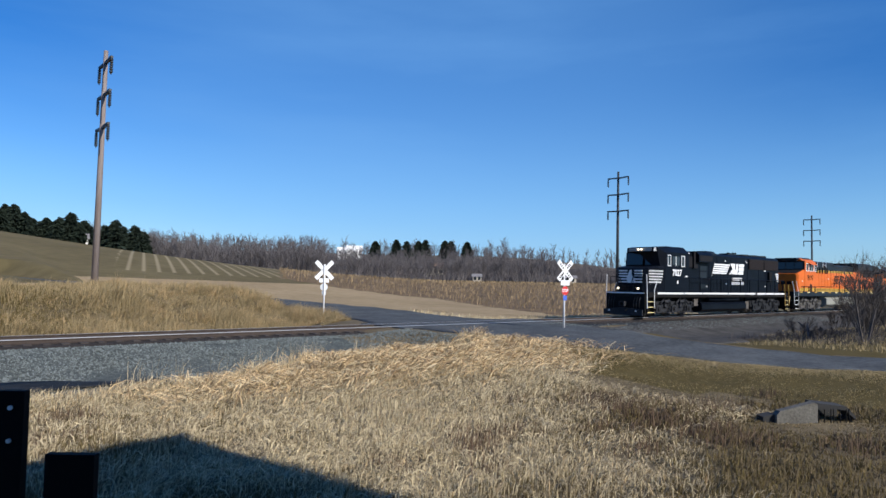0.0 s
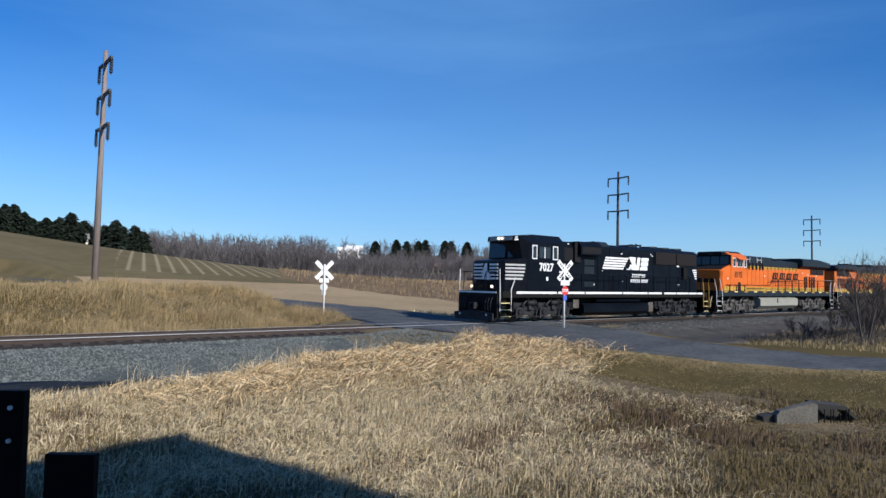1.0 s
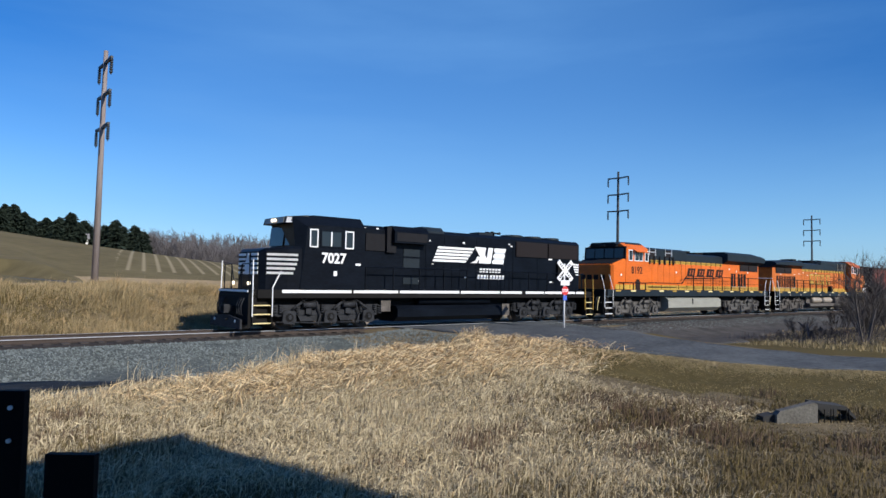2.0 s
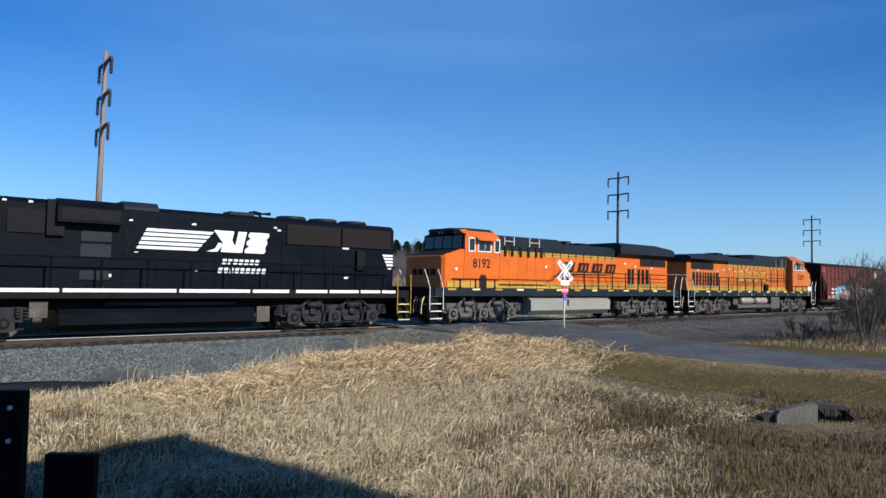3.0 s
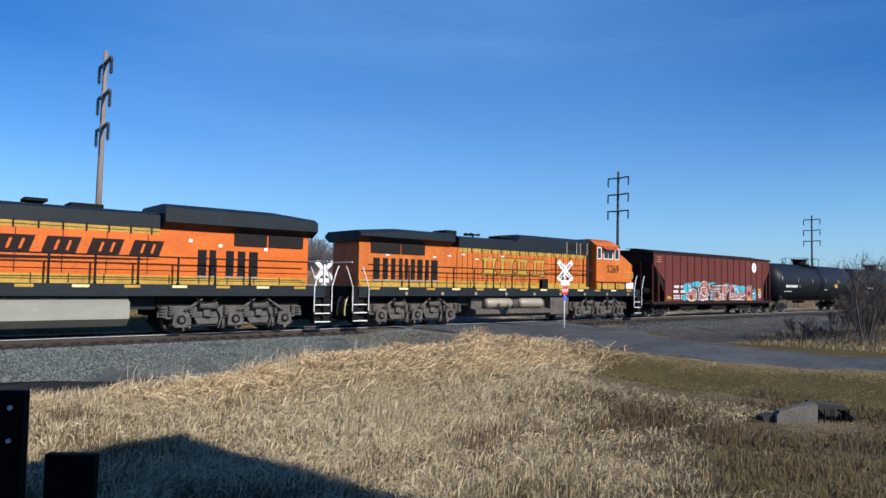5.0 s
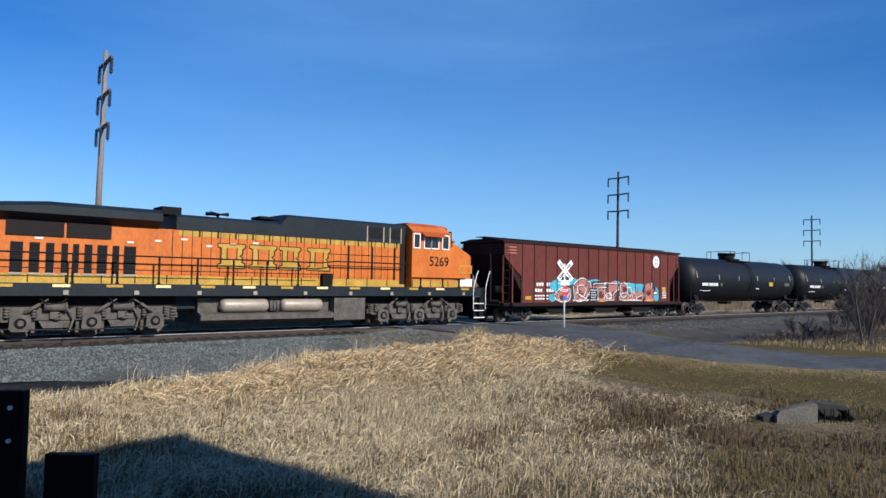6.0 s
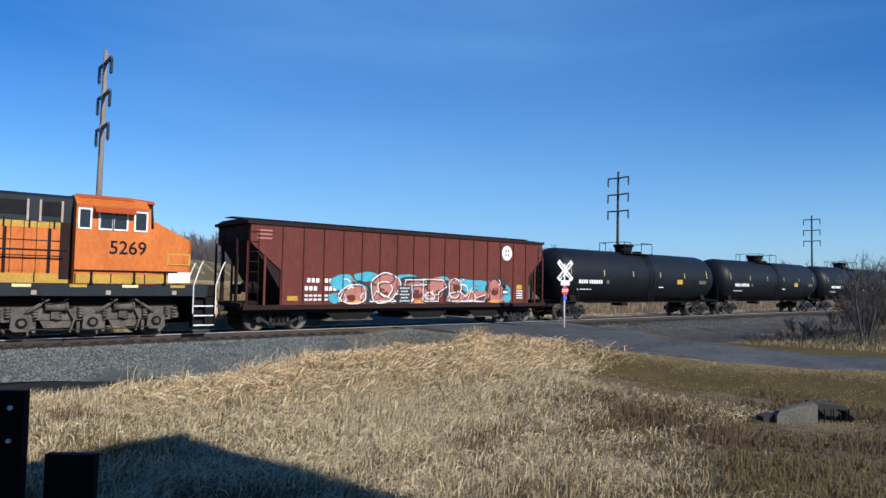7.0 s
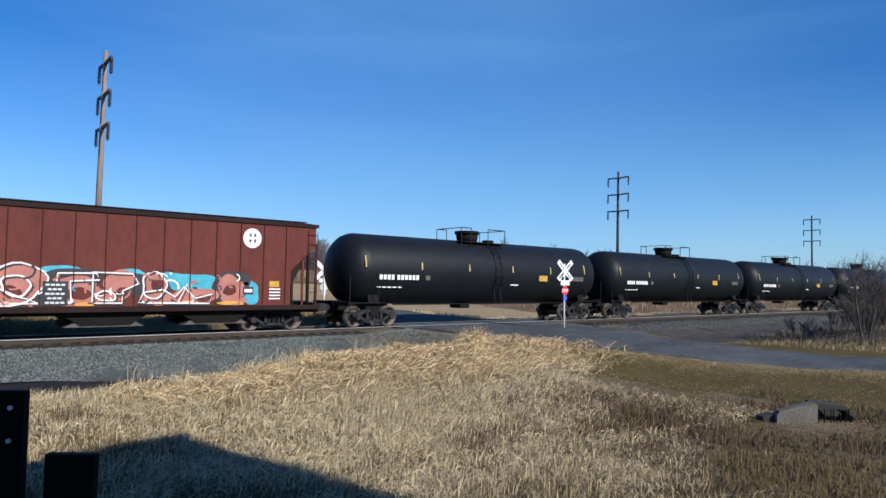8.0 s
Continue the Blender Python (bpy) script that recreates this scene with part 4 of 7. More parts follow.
    loft(bm, [hood(5.5, .95, 4.46), hood(20.55, .95, 4.46)], smooth=False)
    part("hood", bm, B, t, "long black engine hood")
    bm = bmesh.new()
    loft(bm, [[(x, -w, 3.9), (x, w, 3.9), (x, w, 4.42), (x, w - .25, 4.62), (x, -w + .25, 4.62), (x, -w, 4.42)] for x, w in ((9.25, .92), (10.4, .92))], smooth=False)
    part("roof_hatch", bm, M["black_roof"], t, "raised roof hatch over the hood")
    bm = bmesh.new()
    loft(bm, [[(x, -1.34, 3.74), (x, 1.34, 3.74), (x, 1.34, 4.24), (x, 1.1, 4.5), (x, -1.1, 4.5), (x, -1.34, 4.24)] for x in (7.2, 9.16)], smooth=False)
    bevel(bm, .03)
    part("grid_housing", bm, M["black_loco"], t, "overhanging black resistor housing")
    for sd in (-1, 1):
        side_plate("grid_screen", t, rect(7.32, 9.04, 3.82, 4.2), 1.342, M["grille_dark"], sd, .012, "dark mesh screen")
        for z0, z1 in ((3.17, 3.5), (2.66, 3.08), (1.9, 2.2)):
            side_plate("access_panel", t, rect(7.96, 8.88, z0, z1), .955, M["black_roof"], sd, .03, "dark blue-grey access panel")
        side_plate("access_latch", t, rect(8.84, 8.92, 2.0, 2.1), .99, M["white_paint"], sd)
        side_plate("battery_box", t, rect(6.55, 7.05, .7, 1.2), 1.2, M["truck_brown"], sd, .12, "tan equipment box")
        for x, z in ((9.42, 3.93), (11.55, 3.93), (14.75, 4.02), (9.62, 2.83), (5.75, 4.3), (6.45, 4.3), (11.7, 2.25)):
            side_plate("lamp_plate", t, rect(x, x + .12, z, z + .06), .962, M["white_paint"], sd)
    # raised seams along the hood wall
    for x in (9.25, 10.4, 11.6, 12.5, 15.1, 17.0, 19.1):
        side_plate("hood_seam", t, rect(x, x + .05, 1.66, 4.2), .95, M["black_loco"], -1, .02)
    side_plate("hood_seam", t, rect(9.3, 15.1, 3.02 - .2, 3.06 - .2), .95, M["black_loco"], -1, .018)
    for sd in (-1, 1):
        bm = bmesh.new()
        box(bm, 18.55, 18.95, min(sd * .95, sd * 1.12), max(sd * .95, sd * 1.12), 2.5, 3.3)
        part("door_latch_box", bm, M["grime"], t)
    bm = bmesh.new()
    box(bm, 6.95, 7.45, -1.1, 1.1, 3.3, 4.45)
    part("air_intake", bm, M["grille_dark"], t)
    bm = bmesh.new()
    box(bm, 5.9, 6.9, -1.0, 1.0, 3.35, 4.1)
    part("filter_grille", bm, M["grille_dark"], t)
    bm = bmesh.new()
    box(bm, 13.2, 14.2, -.35, .35, 4.46, 4.62)
    part("exhaust_pipe", bm, M["black_roof"], t)
    horn(t, 14.6, 4.46)
    for x0, x1 in ((15.3, 17.75), (17.85, 20.35)):
        for sd in (-1, 1):
            bm = bmesh.new()
            a, b = (sd * .95, sd * 1.02)
            box(bm, x0, x1, min(a, b), max(a, b), 3.44, 4.22)
            g = part("radiator_grille", bm, M["grille"], t, "brown slatted radiator grille")
            bm = bmesh.new()
            for k in range(9):
                z = 3.5 + k * .08
                box(bm, x0 + .03, x1 - .03, min(sd * 1.02, sd * 1.035), max(sd * 1.02, sd * 1.035), z, z + .03)
            part("slats", bm, M["grille"], g)
    for x in (15.95, 17.45, 18.95):
        fan(t, x, 4.46)
    # engine room doors along the hood
    for i in range(11):
        x0 = 9.3 + i * .52
        bm = bmesh.new()
        box(bm, x0 + .02, x0 + .5, -.965, -.95, 1.75, 3.0)
        bevel(bm, .005)
        part("hood_door", bm, B, t)
    # white side mark: plain slanted bars and blocks
    for i in range(5):
        z = 3.0 + i * .155
        side_plate("side_logo_bar", t, [(9.67 + .07 * i, z), (11.75 + .13 * i, z), (11.85 + .13 * i, z + .105), (9.72 + .07 * i, z + .105)], .972, M["white_paint"], label="white logo bar")
    side_plate("side_logo_block", t, [(12.1, 3.0), (12.5, 3.0), (12.75, 3.3), (12.55, 3.35), (12.42, 3.12)], .972, M["white_paint"], label="white slanted logo shape")
    for x in (12.52, 13.02):
        side_plate("side_logo_block", t, [(x + .12, 3.0), (x + .45, 3.0), (x + .62, 3.8), (x + .29, 3.8)], .972, M["white_paint"], label="white slanted logo bar")
    side_plate("side_logo_block", t, [(12.36, 3.8), (12.82, 3.8), (13.36, 3.0), (12.98, 3.0)], .978, M["white_paint"], label="white slanted logo bar")
    for z0, z1, u in ((3.0, 3.2, .0), (3.3, 3.5, .07), (3.6, 3.8, .14)):
        side_plate("side_logo_block", t, [(13.58 + u, z0), (14.36 + u, z0), (14.42 + u, z0 + .1), (14.40 + u, z1), (13.64 + u, z1), (13.56 + u, z0 + .1)], .972, M["white_paint"], label="white rounded logo bar")
    side_plate("side_logo_block", t, [(13.7, 3.15), (14.4, 3.15), (14.48, 3.65), (13.78, 3.65)], .966, M["sign_back"], label="pale logo ground")
    for z, x0, x1 in ((2.55, 12.7, 14.25), (2.22, 12.55, 14.4)):
        k = 0
        while x0 < x1 - .1:
            side_plate("side_lettering_bar", t, [(x0, z), (x0 + .15, z), (x0 + .19, z + .2), (x0 + .04, z + .2)], .972, M["white_paint"])
            x0 += .215
    for i in range(5):
        side_plate("rear_stripe", t, [(19.95 + .07 * i, 3.2 - i * .14), (20.52, 3.2 - i * .14), (20.52, 3.11 - i * .14), (20.0 + .07 * i, 3.11 - i * .14)], .957, M["white_paint"], label="white end stripe")
    for x, z, w in ((17.9, 3.34, .3), (18.7, 3.15, .14), (18.72, 2.85, .14), (18.0, 2.1, .2), (8.6, 3.95, .1), (11.6, 3.93, .1), (14.9, 3.92, .14)):
        side_plate("placard", t, rect(x, x + w, z, z + .07), .97, M["white_paint"])
    # running gear and platforms
    bm = bmesh.new()
    prism(bm, [(-1.3, .95), (-1.45, .8), (-1.45, .45), (-1.1, .24), (1.1, .24), (1.45, .45), (1.45, .8), (1.3, .95)], "x", 7.35, 13.85)
    bevel(bm, .04)
    part("fuel_tank", bm, M["black_loco"], t, "black fuel tank")
    for sd in (-1, 1):
        bm = bmesh.new()
        tube(bm, (8.7, sd * 1.1, 1.14), (13.2, sd * 1.1, 1.14), .17, n=12)
        part("air_reservoir", bm, M["black_loco"], t)
        side_plate("side_box", t, rect(13.98, 14.5, .4, .98), 1.25, M["truck_brown"], sd, .08)
    for cx in (4.05, 17.4):
        loco_truck(t, cx, M["truck_dark"])
    bm = bmesh.new()
    prism(bm, [(.42, 1.35), (.42, .3), (.25, .16), (.5, .16), (.75, .4), (.75, 1.62), (.5, 1.62)], "y", -1.45, 1.45)
    part("pilot", bm, M["grime"], t, "black pilot with plow")
    for y in (-1.15, -.95, -.75, .75, .95, 1.15):
        bm = bmesh.new()
        bar(bm, [(.38, y, 1.3), (.26, y, 1.0), (.3, y + .05, .7), (.4, y + .1, .6)], .025, 6)
        part("hose", bm, M["truck_dark"], t)
    bm = bmesh.new()
    prism(bm, [(-1.45, .14), (1.45, .14), (1.45, .5), (.3, .62), (-.3, .62), (-1.45, .5)], "x", .12, .2)
    part("plow", bm, M["truck_dark"], t, "steel snow plow blade")
    for y in (-1.0, 1.0):
        bm = bmesh.new()
        tube(bm, (.1, y, .42), (.13, y, .42), .06, n=8)
        part("plow_bolt", bm, M["white_paint"], t)
    bm = bmesh.new()
    box(bm, .40, .43, -1.4, 1.4, 1.52, 1.6)
    part("pilot_stripe", bm, M["white_paint"], t, "white edge line on the pilot")
    bm = bmesh.new()
    prism(bm, [(20.9, 1.62), (21.2, 1.62), (21.2, .3), (20.95, .3)], "y", -1.45, 1.45)
    part("rear_pilot", bm, M["grime"], t)
    for sd in (-1, 1):
        stairs(t, .55, 1.35, sd, M["grime"], M["reflect_yellow"])
        stairs(t, 20.45, 21.15, sd, M["grime"], M["reflect_yellow"])
        for x, mat in ((1.35, M["white_paint"]), (.55, M["white_paint"]), (20.42, M["yellow"]), (21.15, M["yellow"])):
            bm = bmesh.new()
            bar(bm, [(x, sd * 1.53, .6), (x, sd * 1.53, 1.7), (x + (.35 if x == 1.35 else 0), sd * 1.5, 2.35 if x > 1 else 2.75)], .024)
            part("grab_rail", bm, mat, t, "pale grab rail")
        posts = [5.6 + 1.45 * i for i in range(11)]
        railing(t, [(5.5, 2.62), (20.3, 2.62)], posts, sd, 2.62, 1.62, B)
    for y in (-1.2, -.5, .5, 1.2):
        bm = bmesh.new()
        bar(bm, [(.55, y, 1.6), (.55, y, 2.6)], .024)
        part("end_rail_post", bm, B, t)
    bm = bmesh.new()
    bar(bm, [(.55, -1.25, 2.6), (.55, -.5, 2.6), (.55, -.3, 2.0), (.55, .3, 2.0), (.55, .5, 2.6), (.55, 1.25, 2.6)], .022)
    part("end_rail", bm, B, t)
    coupler(t, 0.0, 1)
    coupler(t, 21.7, -1)
    TRAIN.append((t, s))


# ---- orange locomotives ----
ROOF_FRAMES = (5.7, 6.4, 7.58, 8.34)


def orange_locomotive(s, L, flip, old):
    """flip: the cab leads at the far end of the local x axis."""
    t = thing("locomotive", "weathered orange and yellow diesel locomotive running cab last" if old else "bright orange diesel locomotive with black roof and yellow stripes", "locomotive", "train")
    X = (lambda x: L - x) if flip else (lambda x: x)
    O = M["orange_old"] if old else M["orange"]
    K = M["black_roof"]
    P = lambda pts: [(X(x), z) for x, z in pts]
    R = lambda x0, x1, z0, z1: rect(min(X(x0), X(x1)), max(X(x0), X(x1)), z0, z1)

    def bx(bm, x0, x1, y0, y1, z0, z1):
        box(bm, min(X(x0), X(x1)), max(X(x0), X(x1)), y0, y1, z0, z1)

    bm = bmesh.new()
    bx(bm, .8, L - .8, -1.52, 1.52, 1.38, 1.78)
    bx(bm, 5.9, L - 5.6, -.9, .9, .9, 1.38)
    part("underframe", bm, M["black_roof"], t, "dark frame and walkway")
    for i in range(13):
        x = 1.6 + i * 1.55
        for sd in (-1, 1):
            side_plate("frame_reflector", t, R(x, x + .5, 1.66, 1.75), 1.522, M["reflect_yellow"] if i % 2 else M["yellow"], sd)
    # nose
    zc = 4.12 if old else 3.66
    xn, xc = (1.4, 2.72) if old else (1.3, 2.5)
    bm = bmesh.new()
    ring = lambda x, w, zb, zt: [(X(x), -w, zb), (X(x), w, zb), (X(x), w, zt - .1), (X(x), w - .1, zt), (X(x), -w + .1, zt), (X(x), -w, zt - .1)]
    z0 = 3.36 if old else 3.32
    loft(bm, [ring(xn - .02, 1.36, 1.78, z0 - .05), ring(xn + .1, 1.5, 1.78, z0), ring(xc, 1.53, 1.78, zc if not old else 3.95), ring(xc + .2, 1.53, 1.78, zc if not old else 3.95)], smooth=False)
    part("nose", bm, O, t)
    # cab
    bm = bmesh.new()
    xr = 4.88 if not old else 5.1
    cabr = lambda x, zt: [(X(x), -1.55, 1.78), (X(x), 1.55, 1.78), (X(x), 1.55, zt - .34), (X(x), 1.05, zt), (X(x), -1.05, zt), (X(x), -1.55, zt - .34)]
    top = 4.66
    front = [(X(xc), -1.55, 1.78), (X(xc), 1.55, 1.78), (X(xc + .12), 1.55, 4.32), (X(xc + .14), 1.05, 4.6), (X(xc + .14), -1.05, 4.6), (X(xc + .12), -1.55, 4.32)]
    loft(bm, [front, cabr(xc + .6, top), cabr(xr, top)], smooth=False)
    part("cab", bm, O, t)
    bm = bmesh.new()
    loft(bm, [[(X(x), -w, z), (X(x), w, z), (X(x), w * .82, z + .13), (X(x), -w * .82, z + .13)] for x, w, z in ((xc - .18, 1.0, 4.54), (xc + .7, 1.2, 4.58), (xr - .1, 1.2, 4.58))], smooth=False)
    part("cab_roof", bm, K if not old else M["orange_cab"], t, "dark cab roof cap" if not old else "reddish cab roof cap")
    for y0, y1 in ((-1.4, -.75), (-.68, -.04), (.04, .68), (.75, 1.4)):
        bm = bmesh.new()
        zb, zt = (3.70, 4.30) if not old else (3.98, 4.34)
        prism(bm, P([(xc - .03, zb), (xc + .12, zb), (xc + .14, zt), (xc + .02, zt)]), "y", y0, y1)
        part("windshield", bm, M["glass"], t, "dark windshield pane")
    bm = bmesh.new()
    prism(bm, P([(xc + .0, 3.66), (xc + .14, 3.66), (xc + .16, 4.40), (xc + .05, 4.40)]), "y", -1.53, 1.53)
    part("windshield_surround", bm, M["grille_dark"], t, "black windshield surround")
    if not old:
        bm = bmesh.new()
        prism(bm, P([(xn + .06, z0 + .0), (xn + .06, z0 + .02), (xc + .05, zc + .02), (xc + .05, zc)]), "y", -1.42, 1.42)
        part("glare_panel", bm, M["grille_dark"], t, "black anti-glare panel on the nose")
        for k in range(4):
            bm = bmesh.new()
            box(bm, xn - .035, xn - .015, -.95 + k * .48, -.6 + k * .48, 2.35, 2.65)
            part("nose_emblem", bm, M["hopper_dark"], t, "dark emblem block on the nose")
    bm = bmesh.new()
    bx(bm, xc - .12, xc + .1, -.95, .95, 4.40, 4.58)
    part("number_board", bm, M["grille_dark"], t)
    for y in (-.12, .12):
        bm = bmesh.new()
        tube(bm, (X(xc - .15), y, 4.48), (X(xc - .1), y, 4.48), .08, n=10)
        part("headlight", bm, M["glass"], t)
    for sd in (-1, 1):
        for k, (a, b) in enumerate(((0, .34), (.62, 1.0), (1.06, 1.42), (1.72, 2.02))):
            x0 = (2.86 if not old else 2.98)
            window(t, min(X(x0 + a), X(x0 + b)), max(X(x0 + a), X(x0 + b)), 3.58, 4.16, 1.55, M["white_paint"], sd)
        bm = bmesh.new()
        x0 = 3.25 if not old else 3.35
        loft(bm, [[(X(x), sd * 1.56, 4.26), (X(x), sd * 1.58, 4.28), (X(x), sd * 1.86, 4.1), (X(x), sd * 1.85, 4.07)] for x in (x0, x0 + 1.25)], smooth=False)
        part("sun_visor", bm, M["orange_cab"] if old else O, t, "orange window awning")
    words("road_number", "5269" if old else "8192", .62, pose(X(3.7 if not old else 3.52), -1.556, 2.95, 90), M["grille_dark"], t, .95, bold=.008)
    # hoods
    hb = 1.08
    zh = 4.3
    bm = bmesh.new()
    bx(bm, xr, 21.0, -hb, hb, 1.78, 3.72)
    part("hood", bm, O, t, "orange engine hood")
    bm = bmesh.new()
    xb = 10.45 if not old else 11.3
    roofr = lambda x, w, zb, zt: [(X(x), -w, zb), (X(x), w, zb), (X(x), w, zt - .12), (X(x), w - .28, zt), (X(x), -w + .28, zt), (X(x), -w, zt - .12)]
    loft(bm, [roofr(xr, hb + .02, 3.72, 4.5 if not old else 4.62), roofr(xb - .3, hb + .02, 3.72, 4.5 if not old else 4.62), roofr(xb, hb + .02, 3.72, zh), roofr(15.3, hb + .02, 3.72, zh)], smooth=False)
    part("hood_roof", bm, K, t, "black upper hood and roof")
    bm = bmesh.new()
    w2 = 1.5
    rt2 = 4.6 if not old else 4.36
    loft(bm, [[(X(x), -w, 3.72), (X(x), w, 3.72), (X(x), w2, 3.95), (X(x), w2, zt - .15), (X(x), w2 - .3, zt), (X(x), -w2 + .3, zt), (X(x), -w2, zt - .15), (X(x), -w2, 3.95)] for x, w, zt in ((15.25 if not old else 15.9, 1.1, rt2), (19.3, 1.1, rt2), (21.2, 1.1, rt2 - .16))], smooth=False)
    part("radiator_wing", bm, K, t, "overhanging black radiator housing")
    for sd in (-1, 1):
        for xa, xz in (((17.9, 19.2), (19.28, 20.75)) if not old else ((17.42, 18.74), (18.82, 20.4))):
            side_plate("radiator_screen", t, R(xa, xz, 3.26, 3.72), hb, M["grille"], sd, .05, "brown radiator screen")
        for x0, x1 in (((16.55, 16.87), (16.98, 17.22), (17.6, 17.9), (18.05, 18.35), (18.5, 18.85)) if not old else ((16.62, 17.0), (17.15, 17.36), (17.52, 17.82), (17.97, 18.2), (18.36, 18.54), (18.68, 18.87), (19.07, 19.3), (19.47, 19.75), (19.92, 20.26))):
            g = side_plate("vent_grille", t, R(x0, x1, 2.1, 3.05), hb, M["grille"], sd, .02, "brown louvred vent")
            for k in range(9):
                side_plate("louvre", g, R(x0 + .03, x1 - .03, 2.15 + k * .1, 2.19 + k * .1), hb + .02, M["grille_dark"], sd, .02)
            side_plate("vent_sill", g, R(x0 - .03, x1 + .03, 2.04, 2.1), hb, M["air_tank"], sd, .03)
        # yellow stripes
        side_plate("upper_stripe", t, R(xr, 15.2, 3.52, 3.74), hb, M["yellow"], sd, .006, "yellow stripe")
        side_plate("lower_stripe", t, R(1.4, 20.95, 1.78, 2.08), hb, M["yellow"], sd, .006, "yellow stripe")
        side_plate("cab_stripe", t, R(xn + .2, xr, 1.80, 2.08), 1.55, M["yellow"], sd, .006, "yellow stripe")
        for x0, x1 in ((5.74, 6.36), (7.62, 8.3)) if not old else ((xr + .35, xr + .9), (xr + 1.3, xr + 2.1)):
            side_plate("roof_vent", t, R(x0, x1, 3.9, 4.35), hb + .02, M["grille"] if not old else M["grille_dark"], sd, .02)
            for xx in (x0 - .06, x1) if old else ():
                side_plate("roof_strap", t, R(xx, xx + .06, 3.72, 4.4), hb + .02, M["air_tank"], sd, .03)
    for i in range(15):
        x0 = xr + .5 + i * .68
        if x0 > 15.0:
            break
        side_plate("hood_door", t, R(x0 + .02, x0 + .64, 2.16, 3.46), hb, O, -1, .012)
        side_plate("door_hinge", t, R(x0 + .0, x0 + .05, 3.5, 3.78), hb + .006, M["grille_dark"], -1, .02)
    for i in range(18):
        x0 = 1.9 + i * 1.05
        side_plate("stripe_gap", t, R(x0, x0 + .035, 1.8, 2.1), 1.556 if x0 < xr else hb + .006, M["grille_dark"], -1, .01)
    bm = bmesh.new()
    bx(bm, 11.3, 11.75, -.2, .2, zh, zh + .14)
    bx(bm, 11.2, 11.85, -.45, .45, zh + .12, zh + .22)
    part("antenna_stand", bm, M["grime"], t)
    bm = bmesh.new()
    bx(bm, *((14.95, 15.65, -.5, .5, zh, zh + .28) if old else (12.5, 13.5, -.5, .5, zh, zh + .16)))
    part("exhaust_pipe", bm, M["grime"], t)
    if old:
        horn(t, X(13.4), zh)
    # plain emblem shapes along the hood
    if not old:
        for i in range(4):
            x = 10.3 + i * 1.3
            side_plate("hood_logo_block", t, [(x, 2.72), (x + .98, 2.72), (x + 1.16, 3.28), (x + .18, 3.28)], hb + .014, M["hopper_dark"], label="dark slanted logo shape")
            for u in (.32, .66):
                side_plate("hood_logo_gap", t, [(x + u + .04, 2.84), (x + u + .12, 2.84), (x + u + .22, 3.16), (x + u + .14, 3.16)], hb + .021, O)
        side_plate("hood_logo_swoosh", t, [(9.9, 2.52), (14.6, 2.60), (15.3, 2.66), (10.1, 2.64)], hb + .014, M["hopper_dark"], label="dark swoosh line")
    else:
        x = 8.68
        for w, sh in ((1.02, 0), (1.08, 1), (.9, 2), (1.02, 3)):
            X0 = x - .4
            base = [(0, 2.42), (w, 2.42), (w, 2.56), (w - .12, 2.62), (w - .1, 2.8), (w - .22, 2.86), (w - .1, 2.94), (w - .1, 3.12), (w, 3.2), (w, 3.3), (0, 3.3), (0, 3.2), (.14, 3.16), (.14, 2.56), (0, 2.52)]
            big = [(-.03, 2.39), (w + .05, 2.37), (w + .06, 2.6), (w - .06, 2.64), (w - .04, 2.82), (w - .15, 2.86), (w - .04, 2.92), (w - .04, 3.1), (w + .06, 3.18), (w + .04, 3.33), (-.03, 3.33), (-.03, 3.17), (.1, 3.13), (.1, 2.59), (-.03, 2.55)]
            side_plate("hood_logo_shadow", t, [(X0 + u, z) for u, z in big], hb + .013, M["hopper_dark"], label="dark logo outline")
            side_plate("hood_logo_block", t, [(X0 + u, z) for u, z in base], hb + .020, M["yellow"], label="yellow logo shape")
            side_plate("hood_logo_gap", t, rect(X0 + .36, X0 + w - .32, 2.56 if sh % 2 else 2.72, 3.16), hb + .026, O)
            for q in (X0 + .32, X0 + w - .32):
                side_plate("hood_logo_edge", t, rect(q, q + .04, 2.56 if sh % 2 else 2.72, 3.16), hb + .027, M["hopper_dark"])
            x += 1.23
        for i in range(9):
            side_plate("door_lamp", t, R(12.2 + i * .9, 12.42 + i * .9, 3.36 - .1 * (i % 3), 3.42 - .1 * (i % 3)), hb + .02, M["white_paint"])
            side_plate("tank_fitting", t, R(1.9 + i * 2.1, 2.05 + i * 2.1, 1.42, 1.56), 1.522, M["air_tank"], -1, .05)
        for z in (2.62, 3.1):
            side_plate("panel_line", t, R(xr + .35, 9.2, z, z + .03), hb + .013, M["hopper_dark"], -1, .008)
        for x0 in (5.7, 6.9, 8.1):
            side_plate("hood_post", t, R(x0, x0 + .09, 2.1, 3.5), hb + .013, M["hopper_dark"], -1, .03)
        for i in range(30):
            side_plate("panel_seam", t, R(xr + .3 + i * .345, xr + .32 + i * .345, 2.1, 3.74), hb + .011, M["hopper_dark"], -1, .008)
        side_plate("roof_band", t, R(2.9, xr, 4.2, 4.32), 1.552, M["orange_cab"], label="reddish band under the roof")
        # Flat dark plate that paints the shade of a recess behind the cab.
        side_plate("cab_door", t, R(xr, xr + .35, 1.9, 3.9), hb + .01, M["hopper_dark"], label="dark plate painted for the shade of the recess behind the cab")
        side_plate("nose_panel", t, R(1.45, 2.25, 2.45, 2.85), 1.535, M["yellow"], label="yellow outlined nose panel")
        side_plate("nose_panel", t, R(1.52, 2.18, 2.5, 2.8), 1.542, O)
